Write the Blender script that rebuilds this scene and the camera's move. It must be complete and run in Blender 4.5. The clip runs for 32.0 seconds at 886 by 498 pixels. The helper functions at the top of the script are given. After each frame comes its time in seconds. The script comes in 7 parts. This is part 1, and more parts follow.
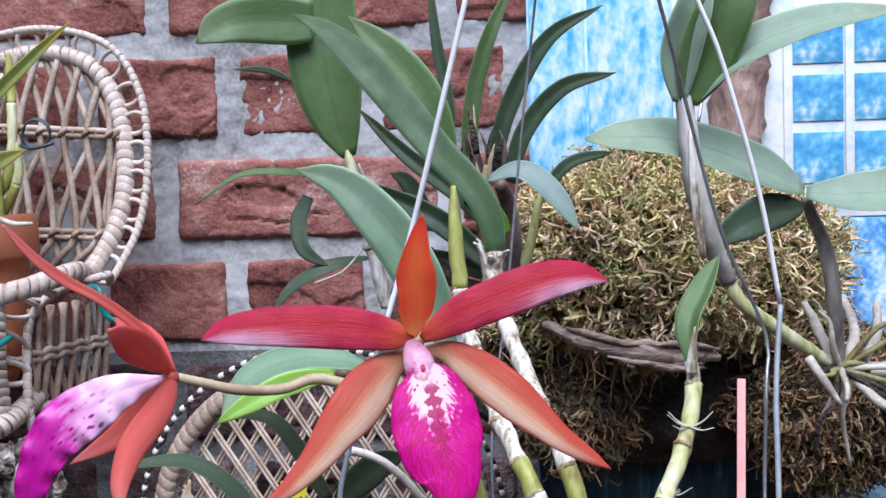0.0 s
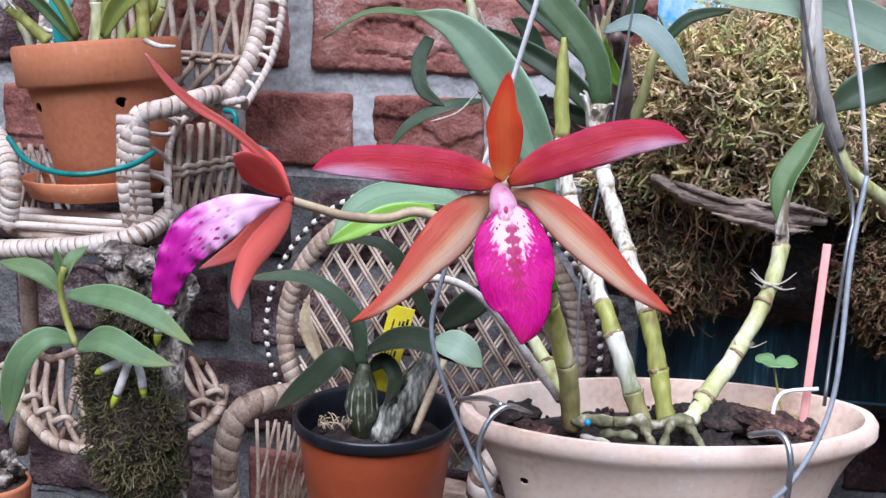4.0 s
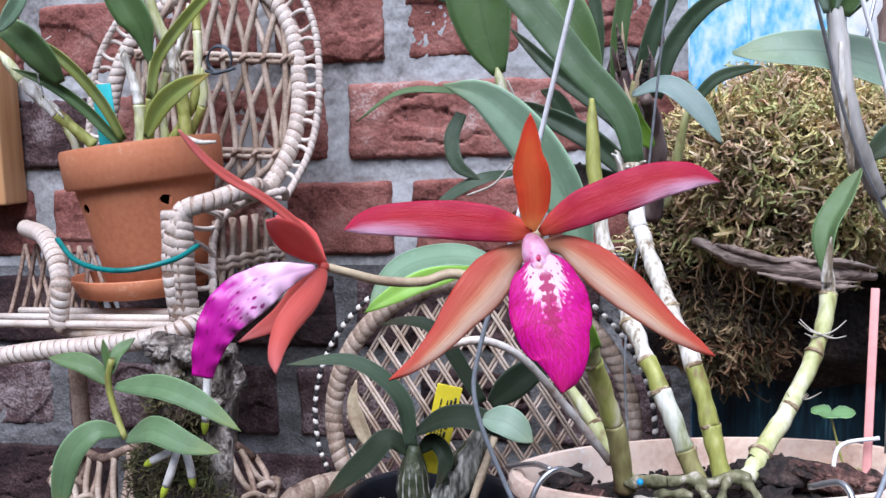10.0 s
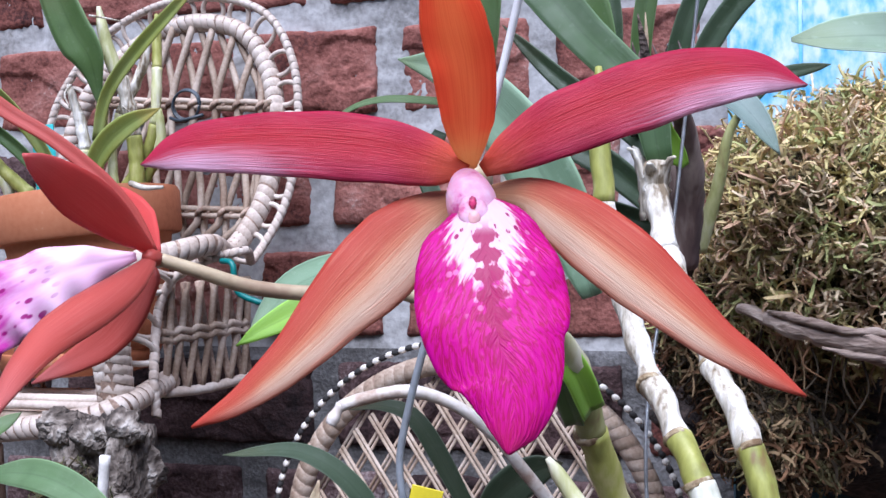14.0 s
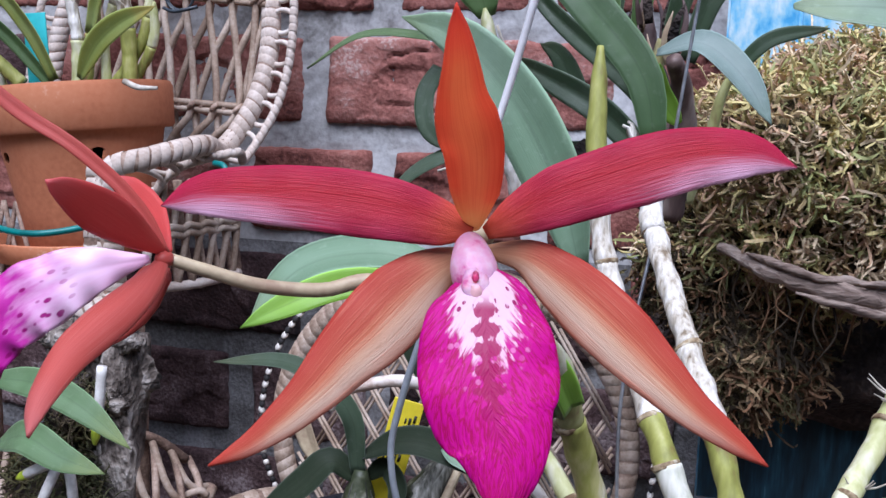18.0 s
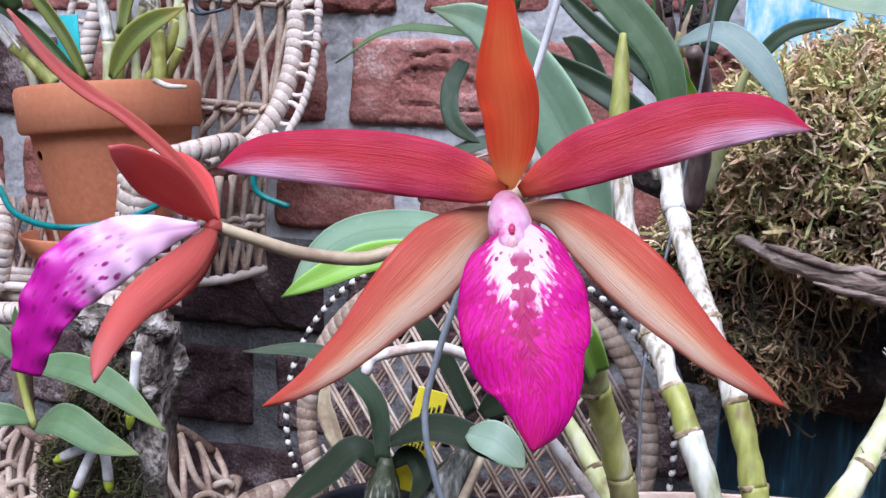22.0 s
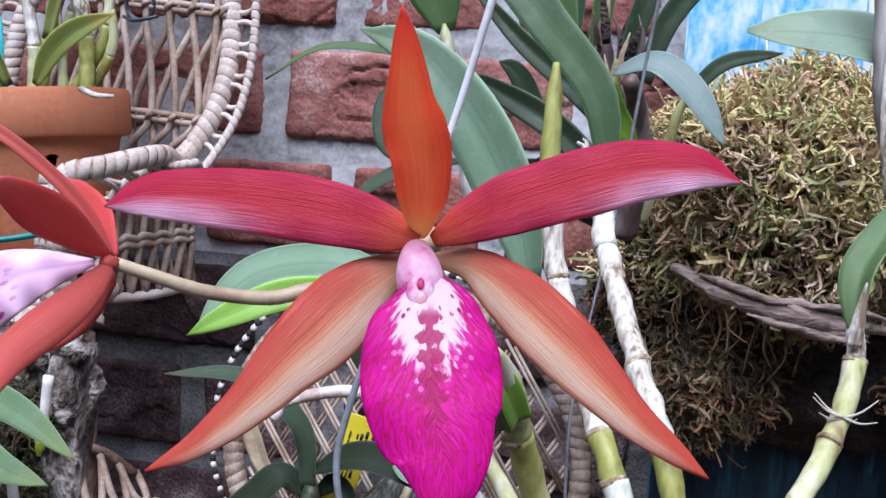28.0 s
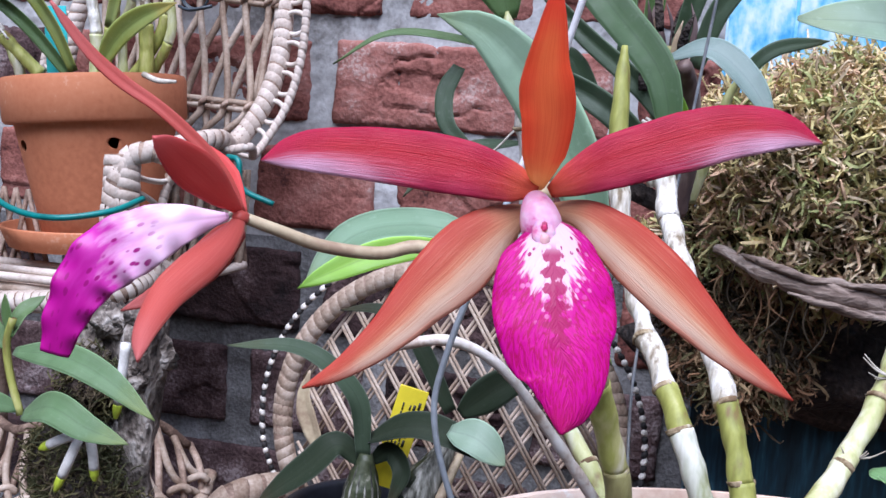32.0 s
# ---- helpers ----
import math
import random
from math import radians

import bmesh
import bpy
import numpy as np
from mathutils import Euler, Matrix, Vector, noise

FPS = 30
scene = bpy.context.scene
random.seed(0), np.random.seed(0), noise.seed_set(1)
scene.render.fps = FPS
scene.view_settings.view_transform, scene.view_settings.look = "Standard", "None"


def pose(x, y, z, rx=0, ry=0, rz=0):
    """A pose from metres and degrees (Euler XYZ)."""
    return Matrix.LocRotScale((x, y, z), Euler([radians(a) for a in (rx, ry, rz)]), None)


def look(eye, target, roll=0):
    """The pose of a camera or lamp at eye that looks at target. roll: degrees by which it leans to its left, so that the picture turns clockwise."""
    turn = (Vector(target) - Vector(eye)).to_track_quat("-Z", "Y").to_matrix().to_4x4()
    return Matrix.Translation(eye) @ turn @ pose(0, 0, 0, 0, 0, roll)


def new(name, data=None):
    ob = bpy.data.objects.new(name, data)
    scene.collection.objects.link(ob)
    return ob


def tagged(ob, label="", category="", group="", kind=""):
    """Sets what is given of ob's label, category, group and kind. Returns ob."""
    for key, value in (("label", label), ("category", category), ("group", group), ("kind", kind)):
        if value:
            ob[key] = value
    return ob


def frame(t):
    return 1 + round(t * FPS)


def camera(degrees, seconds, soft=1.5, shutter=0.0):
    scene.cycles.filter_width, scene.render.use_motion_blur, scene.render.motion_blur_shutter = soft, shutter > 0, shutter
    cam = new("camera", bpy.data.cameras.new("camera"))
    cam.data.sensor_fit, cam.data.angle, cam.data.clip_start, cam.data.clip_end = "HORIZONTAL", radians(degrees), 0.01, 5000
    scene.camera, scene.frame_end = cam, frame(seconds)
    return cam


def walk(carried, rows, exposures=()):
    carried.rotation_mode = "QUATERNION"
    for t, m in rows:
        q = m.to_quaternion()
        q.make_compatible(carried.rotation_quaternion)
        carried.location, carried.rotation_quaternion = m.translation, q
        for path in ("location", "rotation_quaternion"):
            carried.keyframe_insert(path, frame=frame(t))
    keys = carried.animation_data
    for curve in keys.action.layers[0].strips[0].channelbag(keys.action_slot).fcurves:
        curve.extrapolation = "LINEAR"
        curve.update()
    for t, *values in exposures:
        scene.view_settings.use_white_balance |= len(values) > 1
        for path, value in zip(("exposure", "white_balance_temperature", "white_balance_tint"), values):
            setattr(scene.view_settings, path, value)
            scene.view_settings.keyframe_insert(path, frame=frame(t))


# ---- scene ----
cam = camera(47.0, 32.0)
PATH = [
    (0, (0.041, -0.018, 1.211), (-0.083, 1.975, 1.088), -1.80),
    (0.4, (0.0536, -0.03, 1.224), (-0.0406, 1.9596, 1.0524), -1.36),
    (0.7, (0.066, -0.051, 1.228), (0.0104, 1.9336, 0.9864), -2.10),
    (0.9, (0.0664, -0.06, 1.227), (-0.0159, 1.9109, 0.8972), -0.04),
    (1, (0.0675, -0.059, 1.225), (-0.0515, 1.9025, 0.8485), 0.35),
    (1.5, (0.0843, -0.042, 1.222), (-0.2338, 1.8897, 0.8043), 0.57),
    (2, (0.062, -0.041, 1.223), (-0.37, 1.866, 0.8), 2.00),
    (2.5, (0.0488, -0.0335, 1.2168), (-0.3293, 1.8787, 0.7653), 2.07),
    (4.5, (0.0592, -0.0425, 1.2152), (-0.2997, 1.8823, 0.8037), 1.03),
    (5, (0.065, -0.046, 1.221), (-0.253, 1.892, 0.847), 1.30),
    (5.5, (0.0568, -0.0485, 1.221), (-0.2588, 1.89, 0.845), 1.60),
    (6, (0.0545, -0.05, 1.221), (-0.2705, 1.886, 0.843), 1.80),
    (6.5, (0.0503, -0.0535, 1.219), (-0.2993, 1.874, 0.816), 1.90),
    (7, (0.047, -0.047, 1.215), (-0.306, 1.875, 0.788), 1.40),
    (7.5, (0.0483, -0.0447, 1.2095), (-0.3107, 1.8722, 0.764), 1.40),
    (8, (0.0525, -0.0415, 1.203), (-0.3015, 1.8755, 0.755), 1.10),
    (8.5, (0.0537, -0.0382, 1.1975), (-0.2933, 1.8747, 0.729), 1.50),
    (9, (0.057, -0.04, 1.196), (-0.31, 1.878, 0.765), 1.00),
    (9.5, (0.0525, -0.0435, 1.2035), (-0.326, 1.8815, 0.8155), 0.40),
    (10, (0.057, -0.039, 1.205), (-0.411, 1.89, 0.955), -2.10),
    (10.5, (0.0755, 0.001, 1.2055), (-0.468, 1.914, 0.9965), -3.70),
    (10.6, (0.079, 0.0064, 1.2044), (-0.4736, 1.9194, 1.0262), -4.02),
    (11, (0.075, 0.025, 1.196), (-0.515, 1.926, 1.007), -3.00),
    (11.5, (0.0785, 0.0435, 1.182), (-0.5085, 1.9525, 1.104), -2.40),
    (12, (0.072, 0.066, 1.169), (-0.609, 1.946, 1.112), -1.20),
    (12.5, (0.064, 0.0765, 1.174), (-0.549, 1.98, 1.1695), -2.85),
    (13, (0.055, 0.075, 1.168), (-0.496, 1.997, 1.186), -1.30),
    (13.5, (0.0515, 0.0715, 1.1675), (-0.4875, 1.998, 1.17), -1.60),
    (14, (0.053, 0.073, 1.167), (-0.473, 2.003, 1.147), -1.00),
    (14.5, (0.0573, 0.0728, 1.1713), (-0.4582, 2.0045, 1.1242), -0.53),
    (16.5, (0.0587, 0.0642, 1.1807), (-0.4668, 1.9895, 1.0428), 0.83),
    (17, (0.059, 0.057, 1.191), (-0.461, 1.981, 1.03), 1.40),
    (17.5, (0.056, 0.0627, 1.1953), (-0.4283, 1.9867, 0.9473), 2.17),
    (18, (0.052, 0.0653, 1.1957), (-0.4367, 1.9833, 0.9057), 1.83),
    (18.5, (0.05, 0.07, 1.19), (-0.451, 1.98, 0.872), 1.90),
    (19, (0.058, 0.0573, 1.1877), (-0.4373, 1.9843, 0.9903), 0.37),
    (19.5, (0.06, 0.0517, 1.1823), (-0.4437, 1.9817, 1.0327), 0.83),
    (20, (0.057, 0.061, 1.182), (-0.435, 1.992, 1.004), 1.20),
    (20.5, (0.053, 0.0737, 1.186), (-0.4595, 1.9878, 0.9038), 1.40),
    (21, (0.056, 0.0625, 1.197), (-0.432, 1.9825, 0.9165), 2.20),
    (21.5, (0.057, 0.0582, 1.19), (-0.4465, 1.9733, 0.9012), 1.70),
    (22, (0.052, 0.053, 1.189), (-0.469, 1.965, 0.917), 1.70),
    (22.5, (0.0538, 0.044, 1.1892), (-0.4258, 1.971, 0.9538), 2.32),
    (23, (0.0647, 0.039, 1.1973), (-0.4147, 1.969, 0.9927), 1.73),
    (23.5, (0.0645, 0.043, 1.1965), (-0.4075, 1.971, 0.9575), 2.45),
    (24, (0.0613, 0.04, 1.1977), (-0.4153, 1.968, 0.9563), 2.67),
    (24.5, (0.0582, 0.041, 1.1958), (-0.4172, 1.966, 0.9322), 2.98),
    (25, (0.059, 0.042, 1.194), (-0.421, 1.964, 0.922), 2.70),
    (25.5, (0.059, 0.0433, 1.1958), (-0.4133, 1.9707, 0.9417), 2.87),
    (27.5, (0.05, 0.0617, 1.1952), (-0.3747, 2.0003, 0.9453), 3.43),
    (28, (0.054, 0.066, 1.194), (-0.362, 2.006, 0.945), 3.30),
    (28.5, (0.058, 0.0638, 1.196), (-0.378, 2.0022, 0.9647), 2.88),
    (29, (0.057, 0.0645, 1.194), (-0.407, 1.9935, 0.9475), 2.65),
    (29.5, (0.053, 0.0653, 1.186), (-0.421, 1.9867, 0.8972), 2.52),
    (30, (0.052, 0.064, 1.184), (-0.42, 1.986, 0.896), 2.50),
    (30.5, (0.0517, 0.0577, 1.186), (-0.417, 1.9842, 0.9283), 2.70),
    (31, (0.0525, 0.0465, 1.19), (-0.414, 1.9785, 0.9685), 2.60),
    (31.5, (0.0502, 0.0433, 1.185), (-0.411, 1.9718, 0.9338), 2.70),
    (32, (0.043, 0.041, 1.188), (-0.404, 1.972, 0.929), 3.70),
]
walk(cam, [(t, look(eye, target, roll)) for t, eye, target, roll in PATH], [(0, 0.40, 5700, 14), (0.4, 0.68, 5700, 15), (0.9, 1, 5700, 15), (1.2, 0.85, 5700, 15), (2, 0.48, 5700, 15), (5, 0.42, 5700, 15), (6, 0.42, 5700, 15), (7, 0.68, 5700, 15), (8, 0.55, 5700, 15), (9, 0.26, 5700, 15), (10.4, 0.48, 5700, 15), (12, 0.22, 5600, 17), (13, 0.48, 5600, 17), (14, 0.5, 5600, 17), (18, 0.23, 5600, 17), (19, 0.38, 5600, 17), (20, 0.42, 5600, 17), (22, 0.48, 5600, 17), (23, 0.28, 5600, 17), (25, 0.5, 5600, 17), (29, 0.32, 5600, 17), (30, 0.62, 5600, 17), (32, 0.45, 5600, 17)])

# ---- world and light: soft overcast daylight ----
world = bpy.data.worlds.new("world")
scene.world = world
world.use_nodes = True
wn = world.node_tree.nodes
sky = wn.new("ShaderNodeTexSky")
sky.sky_type, sky.sun_disc = "NISHITA", False
sky.sun_elevation, sky.sun_rotation = radians(55), radians(177)
sky.air_density, sky.dust_density = 1.0, 1.0
wn["Background"].inputs[1].default_value = 0.095
world.node_tree.links.new(sky.outputs[0], wn["Background"].inputs[0])
sun_data = bpy.data.lights.new("sun", "SUN")
sun_data.energy, sun_data.angle, sun_data.color = 4.3, radians(50), (1.0, 0.985, 0.98)
sun = new("sun", sun_data)
sun.matrix_world = look((0.1, -1.15, 3.8), (0, 0.5, 1.1))


# ---- materials ----
def material(name, stops, scale=40.0, rough=0.6, bump=0.3, fine=400.0, metal=0.0, uv=False, stretch=(1, 1, 1), spread=0.0, spec=0.5, soft=0.0, depth=0.0006):
    """A surface of noise at two scales: stops are (position, colour) of its ramp."""
    m = bpy.data.materials.new(name)
    m.use_nodes = True
    n, l = m.node_tree.nodes, m.node_tree.links
    b = n["Principled BSDF"]
    b.inputs["Roughness"].default_value, b.inputs["Metallic"].default_value = rough, metal
    b.inputs["Specular IOR Level"].default_value = spec
    tc = n.new("ShaderNodeTexCoord")
    mp = n.new("ShaderNodeMapping")
    mp.inputs["Scale"].default_value = stretch
    l.new(tc.outputs["UV" if uv else "Object"], mp.inputs[0])
    big, small = n.new("ShaderNodeTexNoise"), n.new("ShaderNodeTexNoise")
    big.inputs["Scale"].default_value, small.inputs["Scale"].default_value = scale, fine
    big.inputs["Detail"].default_value, small.inputs["Detail"].default_value = 4, 3
    l.new(mp.outputs[0], big.inputs["Vector"]), l.new(mp.outputs[0], small.inputs["Vector"])
    add = n.new("ShaderNodeMath")
    add.operation = "MULTIPLY_ADD"
    l.new(small.outputs[0], add.inputs[0])
    add.inputs[1].default_value = 0.9
    half = n.new("ShaderNodeMath")
    half.operation = "MULTIPLY_ADD"
    l.new(big.outputs[0], half.inputs[0])
    half.inputs[1].default_value, half.inputs[2].default_value = 1.9, -0.9
    l.new(half.outputs[0], add.inputs[2])
    if spread:
        info = n.new("ShaderNodeObjectInfo")
        vary = n.new("ShaderNodeMath")
        vary.operation = "MULTIPLY_ADD"
        l.new(info.outputs["Random"], vary.inputs[0])
        vary.inputs[1].default_value = spread
        l.new(add.outputs[0], vary.inputs[2])
        off = n.new("ShaderNodeMath")
        off.operation = "SUBTRACT"
        l.new(vary.outputs[0], off.inputs[0])
        off.inputs[1].default_value = spread / 2
        out = off
    else:
        out = add
    ramp = n.new("ShaderNodeValToRGB")
    while len(ramp.color_ramp.elements) < len(stops):
        ramp.color_ramp.elements.new(0.5)
    for e, (p, c) in zip(ramp.color_ramp.elements, stops):
        e.position, e.color = p, (*c, 1)
    l.new(out.outputs[0], ramp.inputs[0])
    l.new(ramp.outputs[0], b.inputs["Base Color"])
    if bump:
        bp = n.new("ShaderNodeBump")
        bp.inputs["Strength"].default_value, bp.inputs["Distance"].default_value = bump, depth
        l.new(add.outputs[0], bp.inputs["Height"])
        l.new(bp.outputs[0], b.inputs["Normal"])
    if soft:
        b.inputs["Subsurface Weight"].default_value = soft
        b.inputs["Subsurface Radius"].default_value = (0.003, 0.002, 0.001)
        b.inputs["Subsurface Scale"].default_value = 1.0
    return m


def plain(name, colour, rough=0.5, metal=0.0, scale=60.0, vary=0.25, bump=0.2, **more):
    lo, hi = [tuple(c * f for c in colour) for f in (1 - vary, 1 + vary)]
    return material(name, [(0.25, lo), (0.75, hi)], scale, rough, bump, metal=metal, **more)


def across(name, edge, centre, tip, rough=0.45, veins=0.0, vein_colour=(0.4, 0.02, 0.02), base=None, width=0.5, sheen=0.1, through_light=0.2, midrib=True, sides=None, relief=0.2, blush_sheen=None, vein_run=3.0, gloss=0.5, pale_streak=None, dust=0.0):
    """A petal or leaf: colours run over its width (edge to centre) and towards its tip, with fine lengthwise veins."""
    m = bpy.data.materials.new(name)
    m.use_nodes = True
    n, l = m.node_tree.nodes, m.node_tree.links
    b = n["Principled BSDF"]
    b.inputs["Roughness"].default_value = rough
    b.inputs["Sheen Weight"].default_value = sheen
    b.inputs["Specular IOR Level"].default_value = gloss
    b.inputs["Sheen Roughness"].default_value = 0.4
    uv = n.new("ShaderNodeUVMap")
    sep = n.new("ShaderNodeSeparateXYZ")
    l.new(uv.outputs[0], sep.inputs[0])

    def calc(op, a, c, d=None):
        k = n.new("ShaderNodeMath")
        k.operation = op
        for i, v in enumerate((a, c, d)):
            if v is None:
                continue
            if isinstance(v, (int, float)):
                k.inputs[i].default_value = v
            else:
                l.new(v, k.inputs[i])
        return k.outputs[0]

    tc = n.new("ShaderNodeTexCoord")
    wob = n.new("ShaderNodeTexNoise")
    wob.inputs["Scale"].default_value, wob.inputs["Detail"].default_value = 130, 4
    l.new(tc.outputs["Object"], wob.inputs["Vector"])
    # lengthwise veins
    mp = n.new("ShaderNodeMapping")
    mp.inputs["Scale"].default_value = (vein_run, 46.0, 1.0)
    l.new(uv.outputs[0], mp.inputs[0])
    vn = n.new("ShaderNodeTexNoise")
    vn.inputs["Scale"].default_value, vn.inputs["Detail"].default_value = 1.0, 6
    vn.inputs["Roughness"].default_value = 0.62
    l.new(mp.outputs[0], vn.inputs["Vector"])
    v = calc("ABSOLUTE", calc("MULTIPLY_ADD", sep.outputs[1], 2.0, -1.0), 0)
    v = calc("ADD", v, calc("MULTIPLY_ADD", wob.outputs[0], 0.5, -0.25))
    if sides:
        band = n.new("ShaderNodeValToRGB")
        while len(band.color_ramp.elements) < len(sides):
            band.color_ramp.elements.new(0.5)
        for e, (p, c) in zip(band.color_ramp.elements, sides):
            e.position, e.color = p, (*c, 1)
        l.new(calc("ADD", sep.outputs[1], calc("ADD", calc("MULTIPLY_ADD", wob.outputs[0], 0.10, -0.05), calc("MULTIPLY_ADD", vn.outputs[0], 0.34, -0.17))), band.inputs[0])
        last = band.outputs[0]
    else:
        mix = n.new("ShaderNodeMix")
        mix.data_type = "RGBA"
        ramp = n.new("ShaderNodeMapRange")
        ramp.inputs[1].default_value, ramp.inputs[2].default_value = width * 0.3, width * 1.6
        ramp.interpolation_type = "SMOOTHSTEP"
        l.new(v, ramp.inputs[0])
        l.new(ramp.outputs[0], mix.inputs[0])
        mix.inputs[6].default_value, mix.inputs[7].default_value = (*centre, 1), (*edge, 1)
        last = mix.outputs[2]
    for colour, lo, hi in ((tip, 0.7, 1.0), (base, 0.22, 0.0)):
        if colour is None:
            continue
        r2 = n.new("ShaderNodeMapRange")
        r2.inputs[1].default_value, r2.inputs[2].default_value = lo, hi
        r2.interpolation_type = "SMOOTHSTEP"
        l.new(calc("ADD", sep.outputs[0], calc("MULTIPLY_ADD", wob.outputs[0], 0.2, -0.1)), r2.inputs[0])
        mx = n.new("ShaderNodeMix")
        mx.data_type = "RGBA"
        l.new(r2.outputs[0], mx.inputs[0])
        l.new(last, mx.inputs[6])
        mx.inputs[7].default_value = (*colour, 1)
        last = mx.outputs[2]
    if midrib:
        raw = calc("ABSOLUTE", calc("MULTIPLY_ADD", sep.outputs[1], 2.0, -1.0), 0)
        for lo, hi, colour, power in ((0.08, 0.02, tuple(c * 0.6 for c in centre), 0.45), (0.9, 0.97, tuple(c * 1.8 + 0.05 for c in centre), 0.8)):
            r4 = n.new("ShaderNodeMapRange")
            r4.inputs[1].default_value, r4.inputs[2].default_value, r4.inputs[4].default_value = lo, hi, power
            l.new(raw, r4.inputs[0])
            mx = n.new("ShaderNodeMix")
            mx.data_type = "RGBA"
            l.new(r4.outputs[0], mx.inputs[0])
            l.new(last, mx.inputs[6])
            mx.inputs[7].default_value = (*colour, 1)
            last = mx.outputs[2]
    if blush_sheen:
        # a paler patch along one side, towards the tip: paler tone plus painted sheen
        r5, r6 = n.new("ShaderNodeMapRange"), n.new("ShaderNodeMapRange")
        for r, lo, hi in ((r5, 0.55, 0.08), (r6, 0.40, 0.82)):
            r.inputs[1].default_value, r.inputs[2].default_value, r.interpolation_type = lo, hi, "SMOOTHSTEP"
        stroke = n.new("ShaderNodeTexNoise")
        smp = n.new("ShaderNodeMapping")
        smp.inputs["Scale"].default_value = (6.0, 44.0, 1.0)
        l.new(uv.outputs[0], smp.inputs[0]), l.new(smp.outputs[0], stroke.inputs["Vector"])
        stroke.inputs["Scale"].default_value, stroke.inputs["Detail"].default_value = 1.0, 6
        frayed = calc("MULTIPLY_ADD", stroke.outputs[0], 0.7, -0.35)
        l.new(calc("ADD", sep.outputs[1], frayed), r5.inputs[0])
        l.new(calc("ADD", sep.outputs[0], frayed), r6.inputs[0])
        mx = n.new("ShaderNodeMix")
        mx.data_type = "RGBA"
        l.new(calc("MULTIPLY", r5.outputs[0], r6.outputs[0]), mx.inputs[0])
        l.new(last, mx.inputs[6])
        mx.inputs[7].default_value = (*blush_sheen, 1)
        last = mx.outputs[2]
    if veins:
        r3 = n.new("ShaderNodeMapRange")
        r3.inputs[1].default_value, r3.inputs[2].default_value, r3.inputs[4].default_value = 0.45, 0.75, veins
        l.new(vn.outputs[0], r3.inputs[0])
        mx = n.new("ShaderNodeMix")
        mx.data_type = "RGBA"
        l.new(r3.outputs[0], mx.inputs[0])
        l.new(last, mx.inputs[6])
        mx.inputs[7].default_value = (*vein_colour, 1)
        last = mx.outputs[2]
    if pale_streak:
        r7 = n.new("ShaderNodeMapRange")
        r7.inputs[1].default_value, r7.inputs[2].default_value, r7.inputs[4].default_value = 0.47, 0.28, 0.6
        l.new(vn.outputs[0], r7.inputs[0])
        mx = n.new("ShaderNodeMix")
        mx.data_type = "RGBA"
        l.new(r7.outputs[0], mx.inputs[0])
        l.new(last, mx.inputs[6])
        mx.inputs[7].default_value = (*pale_streak, 1)
        last = mx.outputs[2]
    if dust:
        # blotches, a dusty bloom and small pale specks
        for scale, lo, hi, power in ((38.0, 0.48, 0.75, dust), (420.0, 0.60, 0.72, dust * 0.7), (95.0, 0.45, 0.25, -dust)):
            patch, r8 = n.new("ShaderNodeTexNoise"), n.new("ShaderNodeMapRange")
            patch.inputs["Scale"].default_value, patch.inputs["Detail"].default_value = scale, 4
            l.new(tc.outputs["Object"], patch.inputs["Vector"])
            r8.inputs[1].default_value, r8.inputs[2].default_value, r8.inputs[4].default_value = lo, hi, abs(power)
            l.new(patch.outputs[0], r8.inputs[0])
            mx = n.new("ShaderNodeMix")
            mx.data_type = "RGBA"
            l.new(r8.outputs[0], mx.inputs[0])
            l.new(last, mx.inputs[6])
            mx.inputs[7].default_value = (*(tuple(c * 1.1 + 0.13 for c in centre) if power > 0 else tuple(c * 0.45 for c in centre)), 1)
            last = mx.outputs[2]
        shine = n.new("ShaderNodeMapRange")
        shine.inputs[1].default_value, shine.inputs[2].default_value = 0.3, 0.7
        shine.inputs[3].default_value, shine.inputs[4].default_value = rough - 0.06, rough + 0.25
        l.new(wob.outputs[0], shine.inputs[0]), l.new(shine.outputs[0], b.inputs["Roughness"])
    l.new(last, b.inputs["Base Color"])
    bp = n.new("ShaderNodeBump")
    bp.inputs["Strength"].default_value, bp.inputs["Distance"].default_value = relief, 0.0005
    l.new(vn.outputs[0], bp.inputs["Height"])
    l.new(bp.outputs[0], b.inputs["Normal"])
    thin = n.new("ShaderNodeBsdfTranslucent")
    root = n.new("ShaderNodeGamma")
    root.inputs[1].default_value = 0.55
    l.new(last, root.inputs[0]), l.new(root.outputs[0], thin.inputs["Color"])
    both = n.new("ShaderNodeMixShader")
    both.inputs[0].default_value = through_light
    l.new(b.outputs[0], both.inputs[1]), l.new(thin.outputs[0], both.inputs[2])
    l.new(both.outputs[0], n["Material Output"].inputs[0])
    return m


